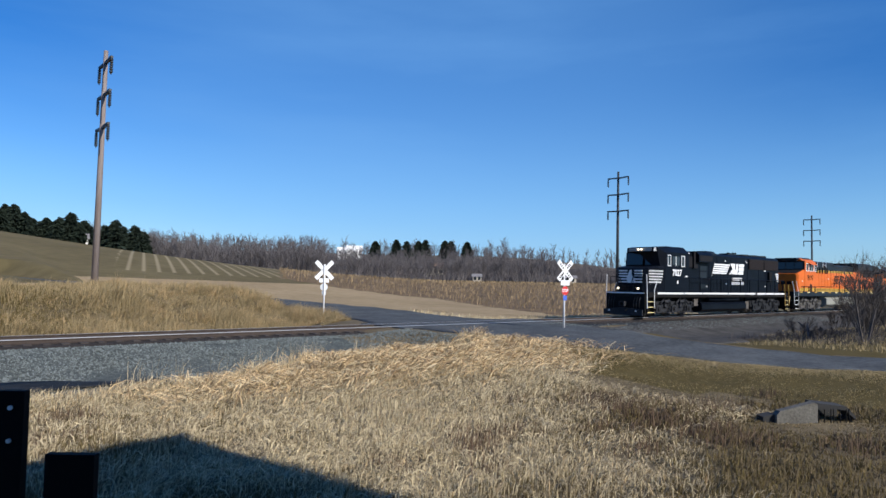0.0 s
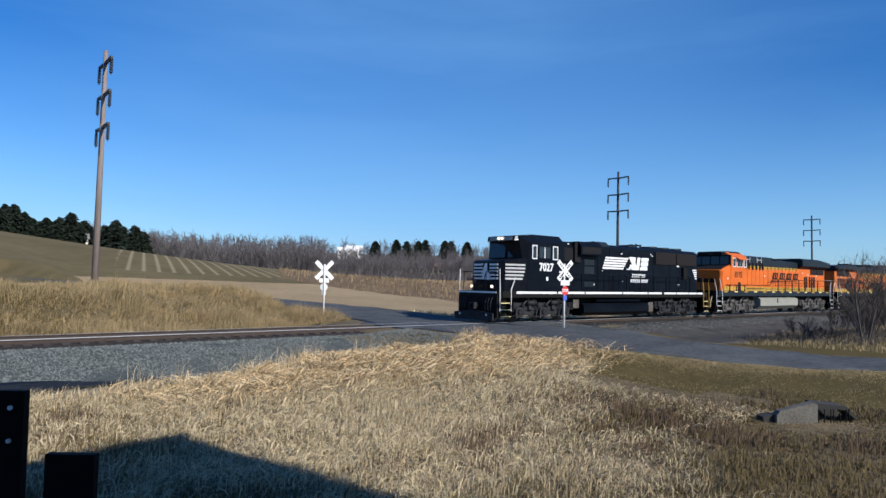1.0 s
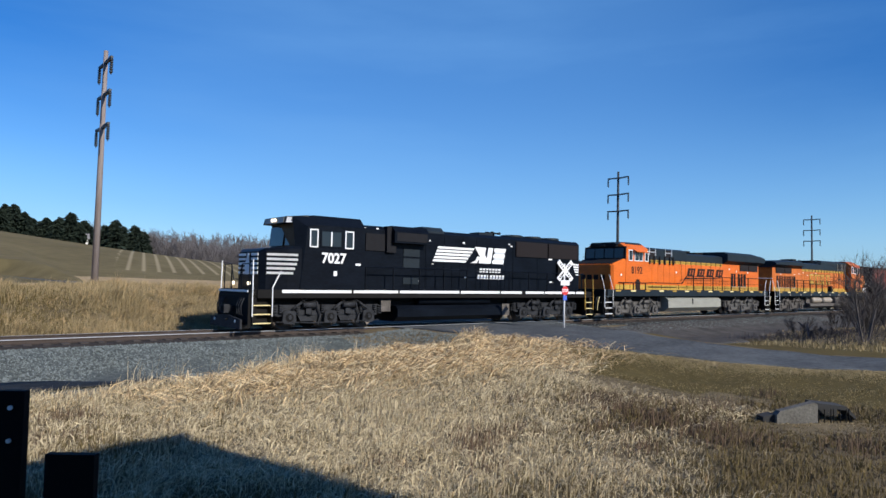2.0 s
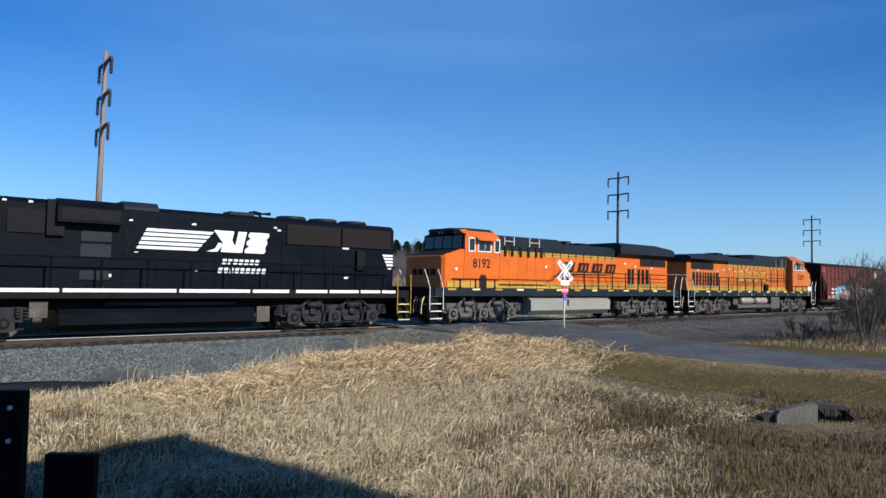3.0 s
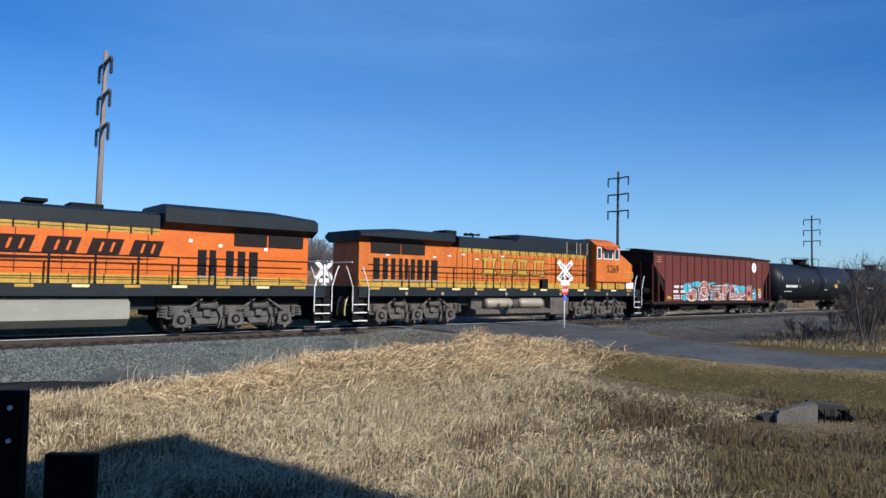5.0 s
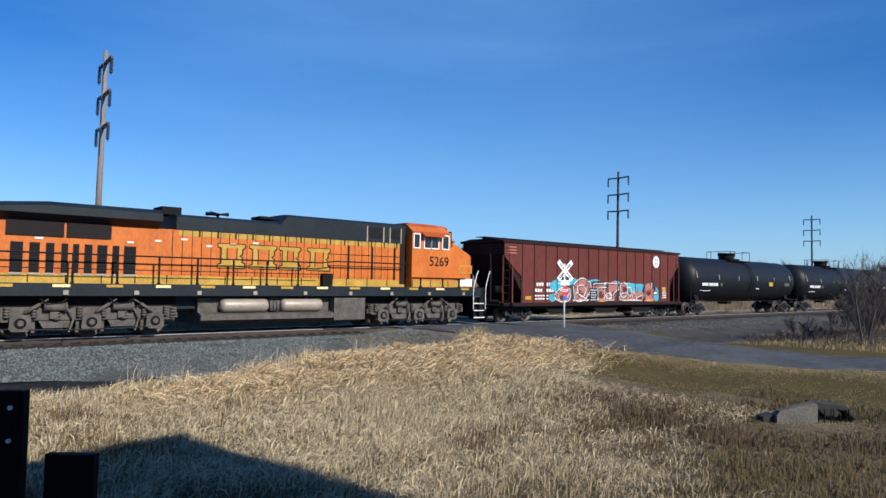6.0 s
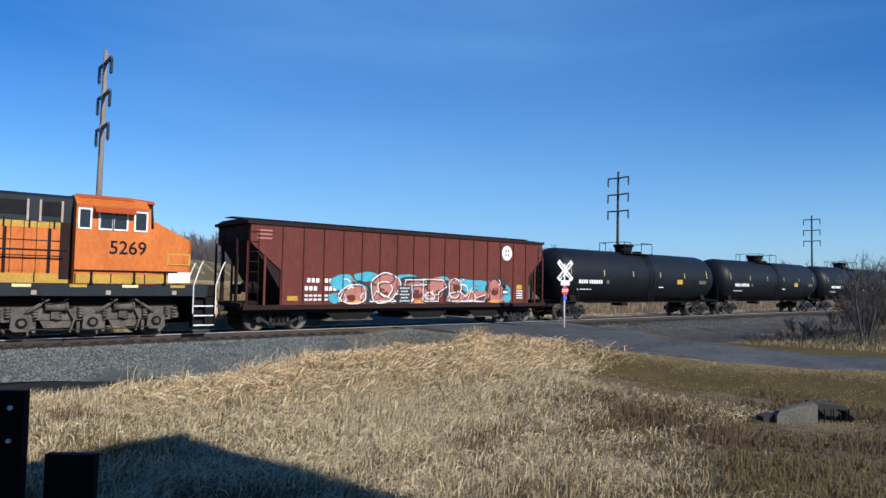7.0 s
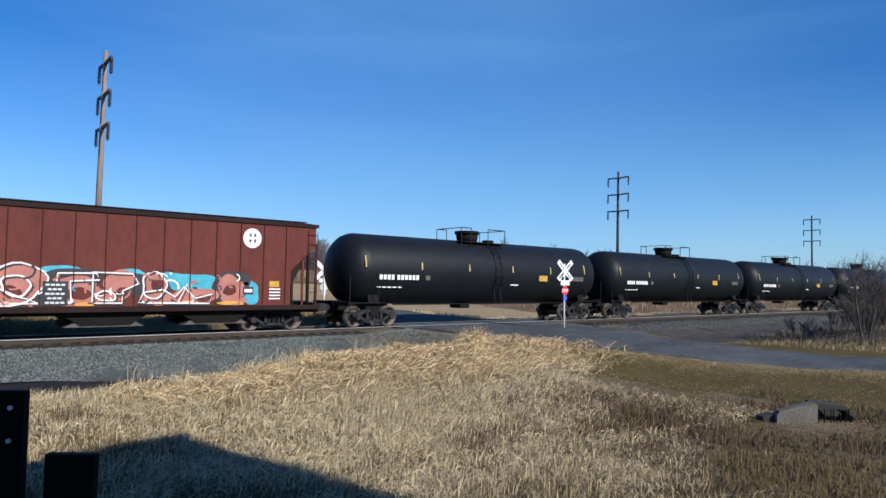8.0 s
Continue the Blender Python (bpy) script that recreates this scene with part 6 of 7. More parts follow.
    for z, w in ((1.88, 1.5), (1.74, 1.3)):
        k = 1.95
        while k < 1.95 + w:
            side_plate("lettering_bar", t, rect(k, k + .2, z, z + .05), y - .17, M["white_paint"])
            k += .28
    side_plate("data_frame", t, rect(4.55, 4.8, 2.1, 2.36), y - .03, M["truck_grey"])
    side_plate("yellow_patch", t, rect(12.2, 12.85, 2.16, 2.46), y - .01, M["yellow"], label="yellow warning patch")
    side_plate("lettering_bar", t, rect(10.15, 10.7, 1.92, 1.97), y - .12, M["white_paint"])
    side_plate("lettering_bar", t, rect(15.0, 15.9, 2.2, 2.44), y - .02, M["truck_brown"])
    # ends, sills, platforms
    for sg, xb in ((1, .0), (-1, L)):
        X = lambda x: xb + sg * x
        bm = bmesh.new()
        box(bm, min(X(.45), X(3.3)), max(X(.45), X(3.3)), -.3, .3, .75, 1.15)
        box(bm, min(X(.5), X(.75)), max(X(.5), X(.75)), -1.5, 1.5, .95, 1.12)
        prism(bm, [(-1.2, 1.1), (1.2, 1.1), (1.05, 1.55), (-1.05, 1.55)], "x", min(X(1.7), X(2.2)), max(X(1.7), X(2.2)))
        part("stub_sill", bm, M["grime"], t)
        for sd in (-1, 1):
            bm = bmesh.new()
            bar(bm, [(X(.55), sd * 1.5, .45), (X(.55), sd * 1.5, 2.2)], .02)
            bar(bm, [(X(2.0), sd * 1.5, 1.0), (X(2.0), sd * 1.5, 1.85)], .02)
            bar(bm, [(X(.55), sd * 1.5, 1.08), (X(2.4), sd * 1.5, 1.08)], .03)
            bar(bm, [(X(.5), sd * 1.5, .45), (X(.95), sd * 1.5, .45), (X(.95), sd * 1.5, 1.0)], .018)
            part("end_rail", bm, M["tank_black"], t)
        car_truck(t, X(2.1), M["truck_dark"])
        coupler(t, X(0), sg)
    bm = bmesh.new()
    bar(bm, [(3.0, -1.15, 1.0), (15.3, -1.15, 1.0)], .03)
    tube(bm, (8.4, 0, .75), (8.4, 0, 1.1), .2, n=10)
    box(bm, 7.6, 8.2, -.5, .3, .75, 1.0)
    part("brake_pipe", bm, M["grime"], t)
    TRAIN.append((t, s))
    for k in range(1, 6):
        TRAIN.append((copy_thing(t, pose(0, 0, 0)), s + k * 18.18))


black_locomotive(0.0)
orange_locomotive(21.75, 22.4, False, False)
orange_locomotive(44.15, 22.05, True, True)
covered_hopper(66.2)
tank_car(84.4)


# ---- near things: posts, culvert, shrubs ----
def near_posts():
    for px, top_py, bolts in ((-0.663, -0.212, True), (-0.560, -0.303, False)):
        depth, w = 1.5, 0.108
        v = view_spot(px + 0.024, top_py - .007, depth)
        p = porch_post(v.x, v.y, w, v.z, 0)
        if bolts:
            for dz in (0.036, 0.107):
                bm = bmesh.new()
                tube(bm, (0.026, -w / 2 - .006, v.z - .42 - dz), (0.026, -w / 2, v.z - .42 - dz), .005, n=12)
                part("bolt", bm, M["white_paint"], p, "bright bolt head")


near_posts()


def culvert():
    x, y = 15.35, -19.45
    c = thing("culvert_headwall", "broken grey concrete culvert headwall sunk in the lawn", "culvert", "", pose(x, y, ground_z(x, y) - .2, 0, 0, -40))
    bm = bmesh.new()
    prism(bm, [(-.85, -.4), (-.85, .36), (-.78, .44), (-.05, .64), (.02, .6), (.02, -.4)], "y", 0, .2)
    bevel(bm, .025, 2)
    part("headwall", bm, M["concrete"], c, "sunlit weathered concrete block")
    bm = bmesh.new()
    prism(bm, [(.02, .53), (.02, .62), (.66, .56), (.86, .36), (.86, .28), (.64, .48)], "y", .05, .5)
    bevel(bm, .015)
    part("cap_slab", bm, M["dark_hole"], c, "dark cap slab over the opening")
    # Walls of the opening, coloured dark for the shade inside.
    bm = bmesh.new()
    box(bm, .02, .84, .7, .76, -.4, .5)
    box(bm, .8, .86, .1, .6, -.4, .3)
    part("opening_wall", bm, M["dark_hole"], c, "culvert opening with shade put into its dark colour")
    # Dark block in place of the shadow at the headwall's left.
    bm = bmesh.new()
    prism(bm, [(-1.05, -.3), (-1.1, .3), (-.85, .36), (-.85, -.3)], "y", .1, .4)
    part("side_block", bm, M["dark_hole"], c)
    for k in range(7):
        bm = bmesh.new()
        u = .08 + k * .11
        bar(bm, [(u, .02 + .02 * (k % 2), -.3), (u + .03 * (k % 3 - 1), .05, .5)], .012, 5)
        part("grate_bar", bm, M["grime"], c)


culvert()


def shrub(x, y, height, spread, seed, label, stems=7, depth=3):
    rnd = random.Random(seed)
    t = thing("bare_shrub", label, "shrub", "roadside shrubs", pose(x, y, ground_z(x, y) - .1))
    wood, twig = Sheet(), Sheet()

    def grow(p, d, ln, r, level):
        q = p + d * ln
        wood.cone(p, q, r, r * .6, 4 if level < 2 else 3)
        if level == depth:
            for _ in range(6):
                e = (d + Vector((rnd.uniform(-.8, .8), rnd.uniform(-.8, .8), rnd.uniform(-.3, .7)))).normalized()
                s = p.lerp(q, rnd.uniform(.2, 1))
                twig.blade(s, s + e * ln * rnd.uniform(.5, 1.0), .005 + .003 * rnd.random())
            return
        for k in range(4 if level else 5):
            e = (d + Vector((rnd.uniform(-.7, .7), rnd.uniform(-.7, .7), rnd.uniform(-.1, .5)))).normalized()
            s = p.lerp(q, rnd.uniform(.35, 1))
            grow(s, e, ln * rnd.uniform(.45, .75), r * .55, level + 1)

    for i in range(stems):
        a = rnd.uniform(0, 6.28)
        d = Vector((math.cos(a) * spread, math.sin(a) * spread, 1)).normalized()
        grow(Vector((math.cos(a) * .15, math.sin(a) * .15, 0)), d, height * rnd.uniform(.32, .5), .012 * height ** .8, 0)
    for nm, sh, lab in (("branchwork", wood, ""), ("twig_mass", twig, "fine grey twigs")):
        me = bpy.data.meshes.new(nm)
        me.from_pydata(sh.v, [], sh.f)
        me.materials.append(M["bark"])
        o = tagged(new(nm, me), kind="stuff")
        o.parent = t
        if lab:
            o["label"] = lab


TALL = "tall leafless grey shrub beside the road"
LOW = "low tangled leafless shrub among dry weeds"
for i, (x, y, h, sp, lab, st) in enumerate(((37.3, -13.4, 5.2, .25, TALL, 4), (40.8, -15.4, 4.6, .3, TALL, 3), (39.2, -9.6, 1.5, .5, LOW, 4), (41.5, -10.8, 1.8, .5, LOW, 4), (36.4, -12.0, 1.2, .6, LOW, 4), (44.5, -11.5, 2.4, .4, LOW, 4), (34.6, -10.9, .8, .7, LOW, 4), (47.0, -13.5, 3.8, .3, TALL, 3), (37.8, -11.2, 1.2, .7, LOW, 4), (38.6, -13.0, 4.3, .35, TALL, 4), (43.0, -13.0, 4.0, .4, TALL, 4), (46.0, -10.5, 3.0, .5, LOW, 5), (49.5, -11.0, 3.6, .4, TALL, 4), (40.2, -12.2, 2.6, .5, LOW, 5), (52.5, -12.5, 4.2, .4, TALL, 4))):
    shrub(x, y, h, sp, 40 + i, lab, st)
for x, y, a in ((37.8, -10.6, 25), (38.6, -10.4, 55)):
    t = thing("fallen_limb", "dark fallen tree limb lying in the brush", "branch", "fallen limbs", pose(x, y, ground_z(x, y) + .2, 0, -25, a))
    bm = bmesh.new()
    tube(bm, (-1.1, 0, 0), (1.2, 0, .1), .11, .05, n=8)
    part("limb", bm, M["bark"], t)


# ---- grass, stubble and stones ----
def gravel_edge(x):
    return max(-7.9, min(-6.0, -12.5 + 0.56 * x))


def lawn_edge(y):
    return 14.2 + (-13.5 - y) * 0.62


def blades(name, spots, mat, label, seed, flop=0.35, category="grass", flat=0.0):
    """spots: rows of x, y, height, width. Each blade bends over in two segments."""
    rnd = np.random.RandomState(seed)
    n = len(spots)
    sp = np.array(spots)
    z = np.array([ground_z(a, b) for a, b in sp[:, :2]]) - 0.02
    ang = rnd.uniform(0, 2 * np.pi, n)
    face = rnd.uniform(0, 2 * np.pi, n)
    bend = rnd.uniform(0.1, 1.0, n) ** 1.5 * flop
    dirx, diry = np.cos(ang) + 0.5, np.sin(ang) - 0.2
    h, w = sp[:, 2], sp[:, 3]
    wx, wy = np.cos(face) * w / 2, np.sin(face) * w / 2
    v = np.zeros((n, 5, 3))
    v[:, 0] = np.stack([sp[:, 0] - wx, sp[:, 1] - wy, z], 1)
    v[:, 1] = np.stack([sp[:, 0] + wx, sp[:, 1] + wy, z], 1)
    mx, my = sp[:, 0] + dirx * bend * h * .4, sp[:, 1] + diry * bend * h * .4
    v[:, 2] = np.stack([mx + wx * .8, my + wy * .8, z + h * .6], 1)
    v[:, 3] = np.stack([mx - wx * .8, my - wy * .8, z + h * .6], 1)
    v[:, 4] = np.stack([sp[:, 0] + dirx * bend * h * 1.3, sp[:, 1] + diry * bend * h * 1.3, z + h * (1 - .45 * bend)], 1)
    i = np.arange(n) * 5
    quads = np.stack([i, i + 1, i + 2, i + 3], 1).tolist()
    tris = np.stack([i + 3, i + 2, i + 4], 1).tolist()
    if flat > 0:
        lie = rnd.uniform(0, 1, n) < flat
        ux, uy = np.cos(ang), np.sin(ang)
        low = rnd.uniform(.05, .45, n)
        for k, along, up in ((2, .55, .8), (3, .55, .8), (4, 1.15, 1.0)):
            s = .8 * (1 if k == 2 else -1) if k < 4 else 0
            q = np.stack([sp[:, 0] + ux * h * along + wx * s, sp[:, 1] + uy * h * along + wy * s, z + h * low * up + .03], 1)
            v[lie, k] = q[lie]
    return stuff(name, v.reshape(-1, 3).tolist(), quads + tris, mat, label, category)


def arched(name, spots, mat, label, seed, lean=(0.5, -0.2), category="grass"):
    """spots: rows of x, y, length, width, rise. Long straws that rise, bow over and come down again."""
    rnd = np.random.RandomState(seed)
    sp = np.array(spots)
    n = len(sp)
    z = np.array([ground_z(a, b) for a, b in sp[:, :2]])
    ang = rnd.uniform(0, 2 * np.pi, n)
    dx, dy = np.cos(ang) + lean[0], np.sin(ang) + lean[1]
    q = np.hypot(dx, dy) + 1e-6
    dx, dy = dx / q, dy / q
    face = rnd.uniform(0, 2 * np.pi, n)
    ln, w, rise = sp[:, 2], sp[:, 3] / 2, sp[:, 4]
    drop = rnd.uniform(0.0, 0.75, n)
    ks = (0.0, 0.28, 0.62, 1.0)
    v = np.zeros((n, 7, 3))
    for j, k in enumerate(ks):
        px, py = sp[:, 0] + dx * ln * k, sp[:, 1] + dy * ln * k
        pz = z + rise * (np.sin(np.pi * 0.5 * min(1, k * 1.7)) - drop * max(0, k - .55) ** 1.2 * 2.2) - (.03 if j == 0 else 0)
        t = 1 - .55 * k
        if j < 3:
            v[:, 2 * j] = np.stack([px - np.cos(face) * w * t, py - np.sin(face) * w * t, pz - w * .5], 1)
            v[:, 2 * j + 1] = np.stack([px + np.cos(face) * w * t, py + np.sin(face) * w * t, pz + w * .5], 1)
        else:
            v[:, 6] = np.stack([px, py, pz], 1)
    i = np.arange(n) * 7
    quads = np.concatenate([np.stack([i, i + 1, i + 3, i + 2], 1), np.stack([i + 2, i + 3, i + 5, i + 4], 1)]).tolist()
    tris = np.stack([i + 4, i + 5, i + 6], 1).tolist()
    return stuff(name, v.reshape(-1, 3).tolist(), quads + tris, mat, label, category)


def crest(x, y):
    """How much of the tall golden growth stands at a place: a long low ridge of it."""
    m = math.exp(-(((x - 12.6) / 5.2) ** 2 + ((y + 8.6) / 2.3) ** 2))
    return m * (0.75 + 0.5 * noise.noise(Vector((x * .5, y * .7, 51)))) + 0.3 * math.exp(-(((x - 7.6) / 1.6) ** 2 + ((y + 9.6) / 1.0) ** 2))


def foreground():
    rnd = random.Random(77)
    pale, gold, green, weeds, verge, dun = [], [], [], [], [], []
    while len(pale) + len(gold) + len(green) + len(verge) + len(dun) < 250000:
        head, d = radians(rnd.uniform(2, 77)), 5.8 + 22 * rnd.random() ** 0.9
        x, y = d * math.sin(head), d * math.cos(head) - 25.25
        if y > -5.2 or y > gravel_edge(x) + 0.8 * rnd.random() ** 2 and x < 17.5:
            continue
        if x > 13:
            rd, half = road_at(x, y)
            if rd < half + 0.05 + .25 * rnd.random():
                continue
            if x > 24 and y > -10 or x > 26.5:
                continue
        nz = noise.noise(Vector((x * .55, y * .55, 1))) + .5 * noise.noise(Vector((x * 1.7, y * 1.7, 4)))
        tuft = noise.noise(Vector((x * 4.2, y * 4.2, 11))) + .6 * noise.noise(Vector((x * 9, y * 9, 12)))
        if x > max(15.4 + max(0, y + 13.5) + .8 * nz, lawn_edge(y) + nz * 1.2):
            by_road = smooth01(2.6 + nz, .6, rd - half)
            if rnd.random() > .10 + .85 * by_road:
                if rnd.random() < .6:
                    green.append((x, y, rnd.uniform(.015, .04), .007 + .0003 * d))
            else:
                verge.append((x, y, rnd.uniform(.015, .045), .009 + .0004 * d))
                verge.append((x + rnd.uniform(-.3, .3), y + rnd.uniform(-.1, .1), rnd.uniform(.015, .04), .009 + .0004 * d))
            continue
        mound = min(1, crest(x, y))
        edge = math.exp(-((y - gravel_edge(x) + .6) / 1.3) ** 2) if x < 14 else 0
        patch = noise.noise(Vector((x * .35, y * .35, 9)))
        dull = smooth01(7.0, 14.0, x - .6 * (y + 14)) * smooth01(-12, -15, y) + .9 * smooth01(8.0, 3.5, x) * smooth01(-7.5, -9.5, y)
        near = smooth01(10.0, 6.8, d)
        # bare gaps between the tufts
        if tuft < -.16 and rnd.random() < .8 - .4 * mound:
            continue
        h = (.09 + .16 * max(0, .6 + nz)) * (1 + .7 * max(0, tuft)) + .16 * mound + .08 * edge
        corner = smooth01(9.5, 13.0, x - .5 * (y + 17)) * smooth01(-13.5, -16, y)
        if rnd.random() < .75 * dull + .5 * near + .55 * corner + (.2 if y < -16 and patch > .1 else 0) - .2 + .6 * nz * (dull > .3):
            h *= 1 - .75 * math.exp(-(((x - 14.5) / 1.2) ** 2 + ((y + 20.0) / 1.2) ** 2))
            (green if rnd.random() < .42 + .25 * near else dun).append((x, y, h * rnd.uniform(.3, .9) * (1 - .4 * near), .008 + .0004 * d))
            continue
        h *= 1 - .7 * math.exp(-(((x - 14.5) / 1.1) ** 2 + ((y + 20.0) / 1.1) ** 2))
        h *= 1 - .55 * smooth01(11, 14, x) * smooth01(-15.5, -17.5, y)
        row = (x, y, h * rnd.uniform(.45, 1.3), .006 + .0005 * d)
        (gold if rnd.random() < .06 + .8 * mound + .15 * edge else pale).append(row)
    # Dead weed clumps; those at (2.9, -10.5) and (2.5, -12.2) imitate shadow streaks.
    for cx, cy, r, k in ((8.4, -16.4, .7, 500), (10.6, -17.4, .7, 300), (13.3, -15.6, 1.3, 900), (14.6, -17.2, 1.2, 800), (17.0, -20.9, .8, 260), (12.6, -17.2, 1.0, 500), (17.6, -17.3, .5, 160), (13.7, -15.0, .5, 300), (13.4, -16.2, .5, 350), (13.0, -17.4, .5, 350), (12.7, -18.5, .5, 350), (12.3, -19.6, .6, 350), (9.6, -10.8, 1.2, 260), (6.2, -10.6, 1.0, 200), (7.7, -16.9, .5, 300), (9.1, -16.6, .5, 300), (6.0, -17.0, .4, 200), (11.2, -14.4, .5, 220), (10.1, -18.6, .5, 260), (7.0, -18.0, .4, 200), (12.8, -16.2, .4, 260), (12.5, -16.9, .4, 240), (12.1, -17.7, .4, 240), (11.8, -18.4, .4, 240), (11.7, -19.2, .4, 200), (2.9, -10.5, .4, 300), (2.5, -12.2, .4, 300), (13.3, -20.9, .6, 400)):
        for i in range(int(k * .7)):
            a, q = rnd.uniform(0, 6.28), r * rnd.random() ** .8
            weeds.append((cx + q * math.cos(a) * 1.5, cy + q * math.sin(a), rnd.uniform(.10, .42) * rnd.uniform(.5, 1), rnd.uniform(.008, .016)))
    blades("pale_grass", pale, M["blade"], "pale dry winter grass on the verge", 1, 1.2, flat=.55)
    blades("golden_grass", gold, M["blade_gold"], "golden flattened tall grass along the crest", 2, 1.4, flat=.7)
    blades("short_lawn_grass", green, M["blade_green"], "short olive winter lawn grass", 3, .8, flat=.4)
    blades("dun_grass", dun, M["dun_blade"], "dull brown dead grass near the ditch", 9, 1.0, flat=.5)
    blades("verge_grass", verge, M["verge_blade"], "short tan grass along the road edge", 8, .8, flat=.8)
    blades("dead_weeds", weeds, M["weed"], "dark brown dead weed stalks, two clumps standing in for shadow streaks", 4, .4, "weeds")
    straw, straw_gold = [], []
    while len(straw) < 17000:
        x, y = rnd.uniform(2, 18.5), rnd.uniform(-18.5, -6)
        if y > gravel_edge(x) or x > 15.2 and (x > 15.4 + max(0, y + 13.5) or road_at(x, y)[0] < road_at(x, y)[1] + .3) or noise.noise(Vector((x * .6, y * .6, 21))) < -.15:
            continue
        straw.append((x, y, rnd.uniform(.15, .34), rnd.uniform(.008, .015), rnd.uniform(.05, .2)))
    while len(straw_gold) < 12000:
        x, y = rnd.uniform(4, 20), rnd.uniform(-13, -5.6)
        if y > gravel_edge(x) + .1 or rnd.random() > crest(x, y) or x > 15 and road_at(x, y)[0] < road_at(x, y)[1] + .3:
            continue
        lump = noise.noise(Vector((x * .9, y * .9, 41)))
        (straw if rnd.random() < .3 else straw_gold).append((x, y, rnd.uniform(.3, .8), rnd.uniform(.012, .026), (.14 + .3 * max(0, lump + .25)) * rnd.uniform(.6, 1.5)))
    arched("matted_straw", straw, M["blade"], "matted pale straw lying over the verge", 6)
    arched("matted_golden_straw", straw_gold, M["blade_gold"], "matted golden straw bowed over along the crest", 7, (.7, -.3))
    tall = []
    for i in range(260):
        cx = rnd.choice((5.2, 7.6, 9.0, 9.4, 9.7, 13.0))
        x = cx + rnd.gauss(0, .5)
        y = gravel_edge(x) + rnd.uniform(-1.0, .3)
        tall.append((x, y, rnd.uniform(.4, 1.05), .012))
    blades("seed_stalks", tall, M["blade"], "tall thin dry seed stalks at the gravel edge", 5, .5)


foreground()


def far_side_grass():
    rnd = random.Random(31)
    rows, gold, dun = [], [], []
    while len(rows) + len(gold) < 105000:
        x, y = rnd.uniform(-8, 20.6), 4.6 + 17 * rnd.random() ** 1.4
        rd, half = road_at(x, y)
        if rd < half + .2:
            continue
        nz = noise.noise(Vector((x * .4, y * .4, 7))) + .5 * noise.noise(Vector((x * 1.3, y * 1.3, 3)))
        if y < 5.6 and nz < .1:
            continue
        clump = noise.noise(Vector((x * 1.1, y * .8, 17)))
        h = (.22 + .5 * max(0, .4 + nz) * smooth01(4.5, 7, y)) * (1 + .6 * max(0, clump))
        tuft = math.exp(-(((x - 17.6) / .8) ** 2 + ((y - 8.3) / 1.2) ** 2))
        h *= 1 + 1.0 * tuft
        if clump < -.25 and rnd.random() < .6:
            continue
        if rnd.random() < .75 * smooth01(9, 4, x + 3 * nz):
            dun.append((x, y, h * rnd.uniform(.4, .9), rnd.uniform(.012, .02)))
            continue
        (gold if clump + rnd.uniform(-.6, .6) + .5 * tuft > (.42 if x < 14 else .3) else rows).append((x, y, h * rnd.uniform(.6, 1.3), rnd.uniform(.012, .022)))
    blades("bank_grass", rows, M["bank_blade"], "brown tall dry grass on the far bank", 11, 1.3, flat=.45)
    blades("bank_weeds", dun, M["blade_green"], "dull olive weeds on the far bank", 16, 1.0, "weeds", flat=.3)
    blades("bank_golden_grass", gold, M["bank_gold"], "golden tall dry grass on the far bank", 12, 1.3, flat=.45)
    low = []
    while len(low) < 16000:
        x, y = rnd.uniform(26, 95), rnd.uniform(3.6, 9.5)
        low.append((x, y, rnd.uniform(.08, .34), .03))
    blades("field_edge_grass", low, M["blade"], "low dry grass at the field edge", 13, .6)
    brush = []
    while len(brush) < 15000:
        x, y = rnd.uniform(31, 62), rnd.uniform(-19, -6.5)
        rd, half = road_at(x, y)
        if rd < half + .3 or y > -7 - 3.5 * math.exp(-((x - 33) / 5) ** 2) + noise.noise(Vector((x * .5, y * .5, 2))) * 1.5:
            continue
        brush.append((x, y, rnd.uniform(.06, .28), .022))
    blades("roadside_grass", brush, M["bank_blade"], "brown rough grass under the shrubs", 14, .6)
    bw = [(rnd.uniform(34, 50), rnd.uniform(-14.5, -8), rnd.uniform(.15, .8) * rnd.random() ** .7, .014) for i in range(9000)]
    blades("roadside_weeds", bw, M["bark"], "dark brown dead weeds under the shrubs", 15, 1.2, "weeds", flat=.3)


far_side_grass()


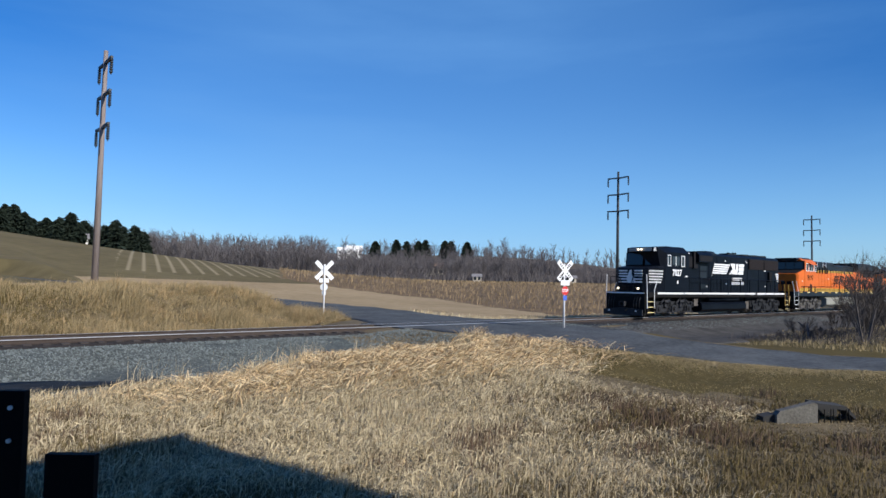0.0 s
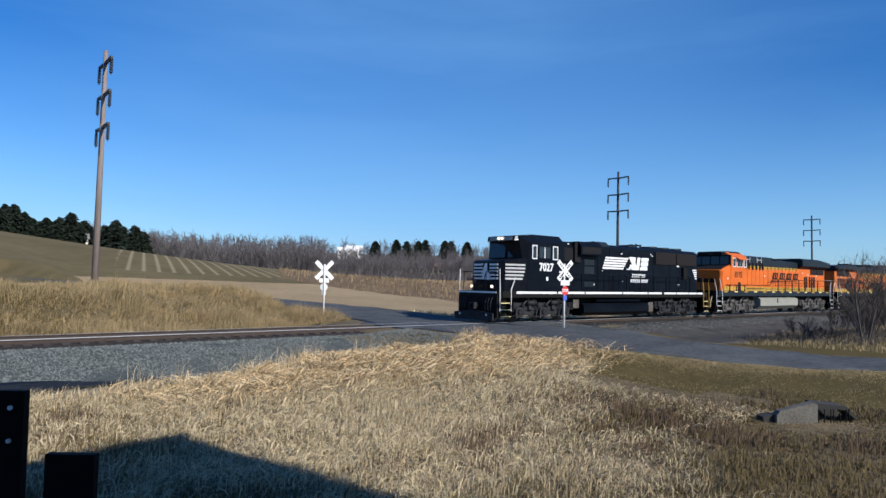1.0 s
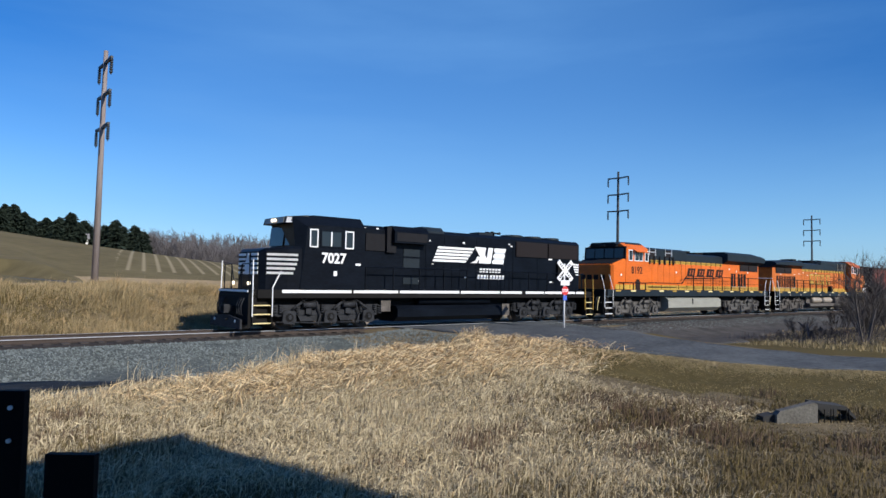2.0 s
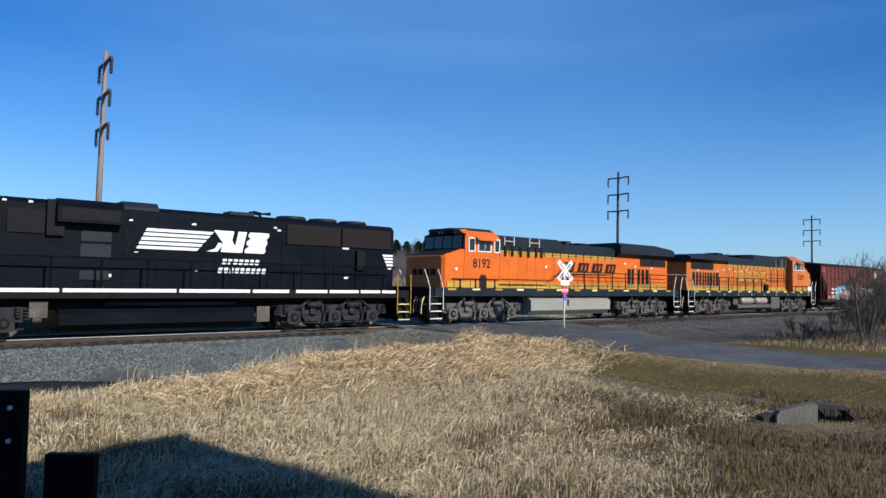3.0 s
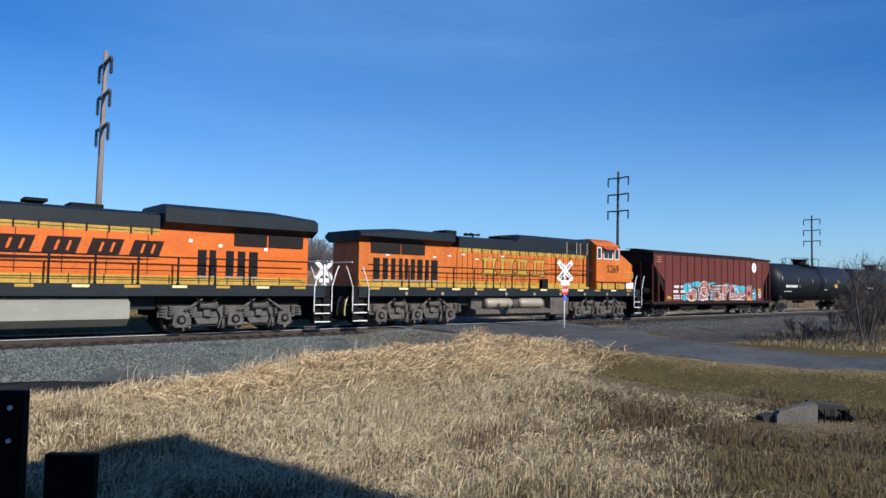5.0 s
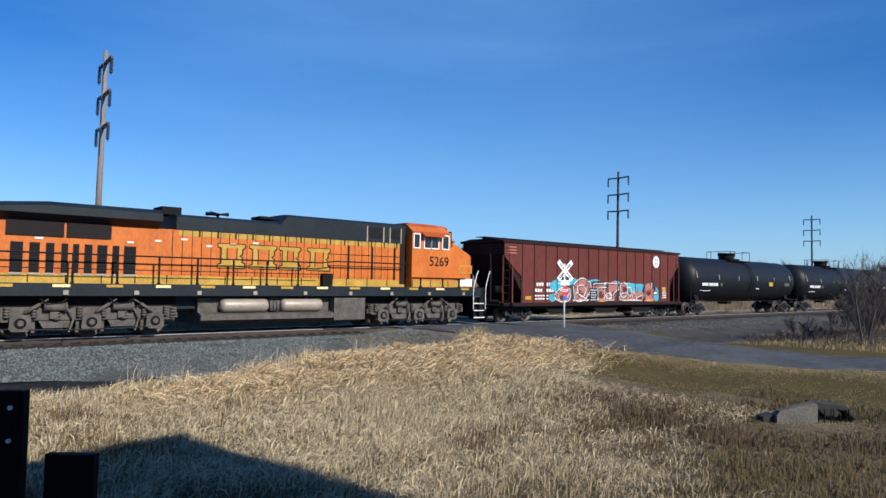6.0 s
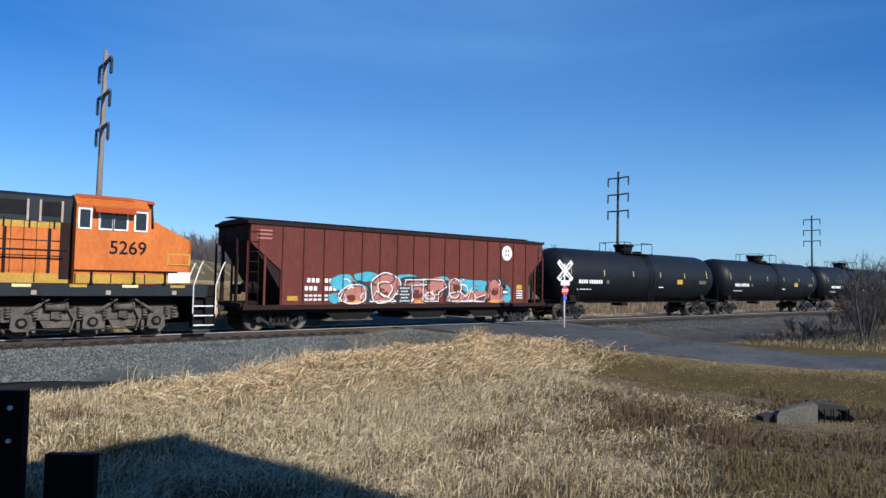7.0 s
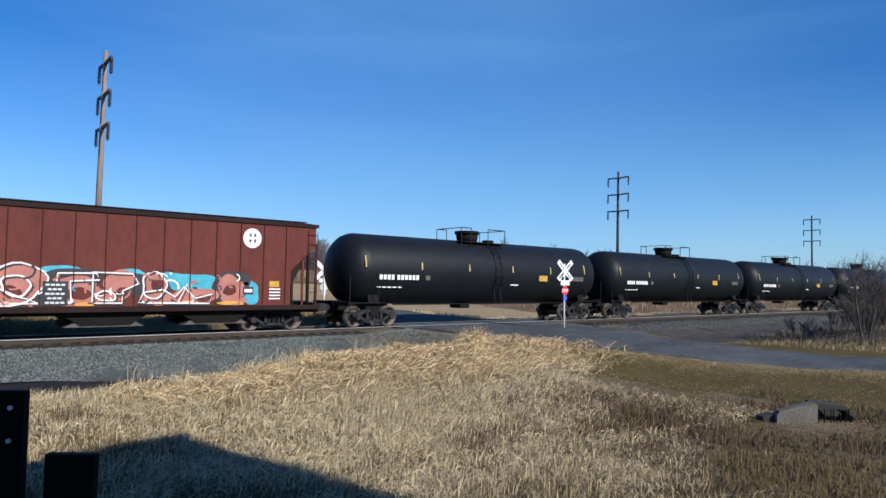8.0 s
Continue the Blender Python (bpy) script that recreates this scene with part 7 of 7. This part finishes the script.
def stubble():
    rnd = random.Random(3)
    spots = []
    for row in range(150):
        y0 = 9.5 + row * .78
        x = corn_edge(y0) + rnd.random()
        lim = 175 + y0 * .6
        while x < lim:
            d = math.hypot(x, y0 + 25)
            if d < 250 and rnd.random() < .75:
                spots.append((x, y0 + rnd.uniform(-.1, .1), rnd.uniform(.25, .75), .03 + .00045 * d))
            x += .5 + .009 * d * rnd.random()
    blades("corn_stubble", spots, M["stalk"], "rows of broken brown corn stubble", 21, .45, "stubble")


stubble()


def stones():
    rnd = random.Random(8)
    v, f = [], []
    while len(f) < 30000 * 8:
        x = rnd.uniform(-9, 17.5) if rnd.random() < .8 else rnd.uniform(26, 60)
        y = rnd.uniform(-12.9, 2.2)
        if abs(y) < 1.95 or x < 17.6 and y < gravel_edge(x) - .4 or x > 20 and y < -4 or x < 6 and y < -4.8 - .18 * (x + 3) + .3 * math.sin(x * 2.1) and rnd.random() < .95:
            continue
        r = rnd.uniform(.014, .04)
        z = ground_z(x, y) + .03 if y < -1.9 else -.17
        if abs(y) > 1.75 and y > -3.4:
            z = max(z, -.17 - (abs(y) - 1.75) * .35)
        k = len(v)
        q = [rnd.uniform(.6, 1.3) * r for _ in range(6)]
        v += [(x + q[0], y, z), (x - q[1], y, z), (x, y + q[2], z), (x, y - q[3], z), (x + rnd.uniform(-.3, .3) * r, y, z + q[4]), (x, y, z - q[5] * .5)]
        for a, b in ((0, 2), (2, 1), (1, 3), (3, 0)):
            f += [(k + a, k + b, k + 4), (k + b, k + a, k + 5)]
    stuff("ballast_stones", v, f, M["ballast"], "loose grey crushed stones beside the rails", "gravel")


stones()


# ---- what moves ----
def travelled(t):
    return 12.948 * t + 0.0405 * t * t


def motions():
    for car, s in TRAIN:
        walk(car, [(0.5 * i, pose(36.129 - travelled(0.5 * i) + s, 0, 0)) for i in range(17)])
        for w in car.children_recursive:
            if w.name.startswith("wheelset"):
                x, y, z = w.location
                r = w["radius"]
                walk(w, [(i / FPS, pose(x, y, z, 0, math.degrees(-travelled(i / FPS) / r), 0)) for i in range(8 * FPS + 1)])


motions()
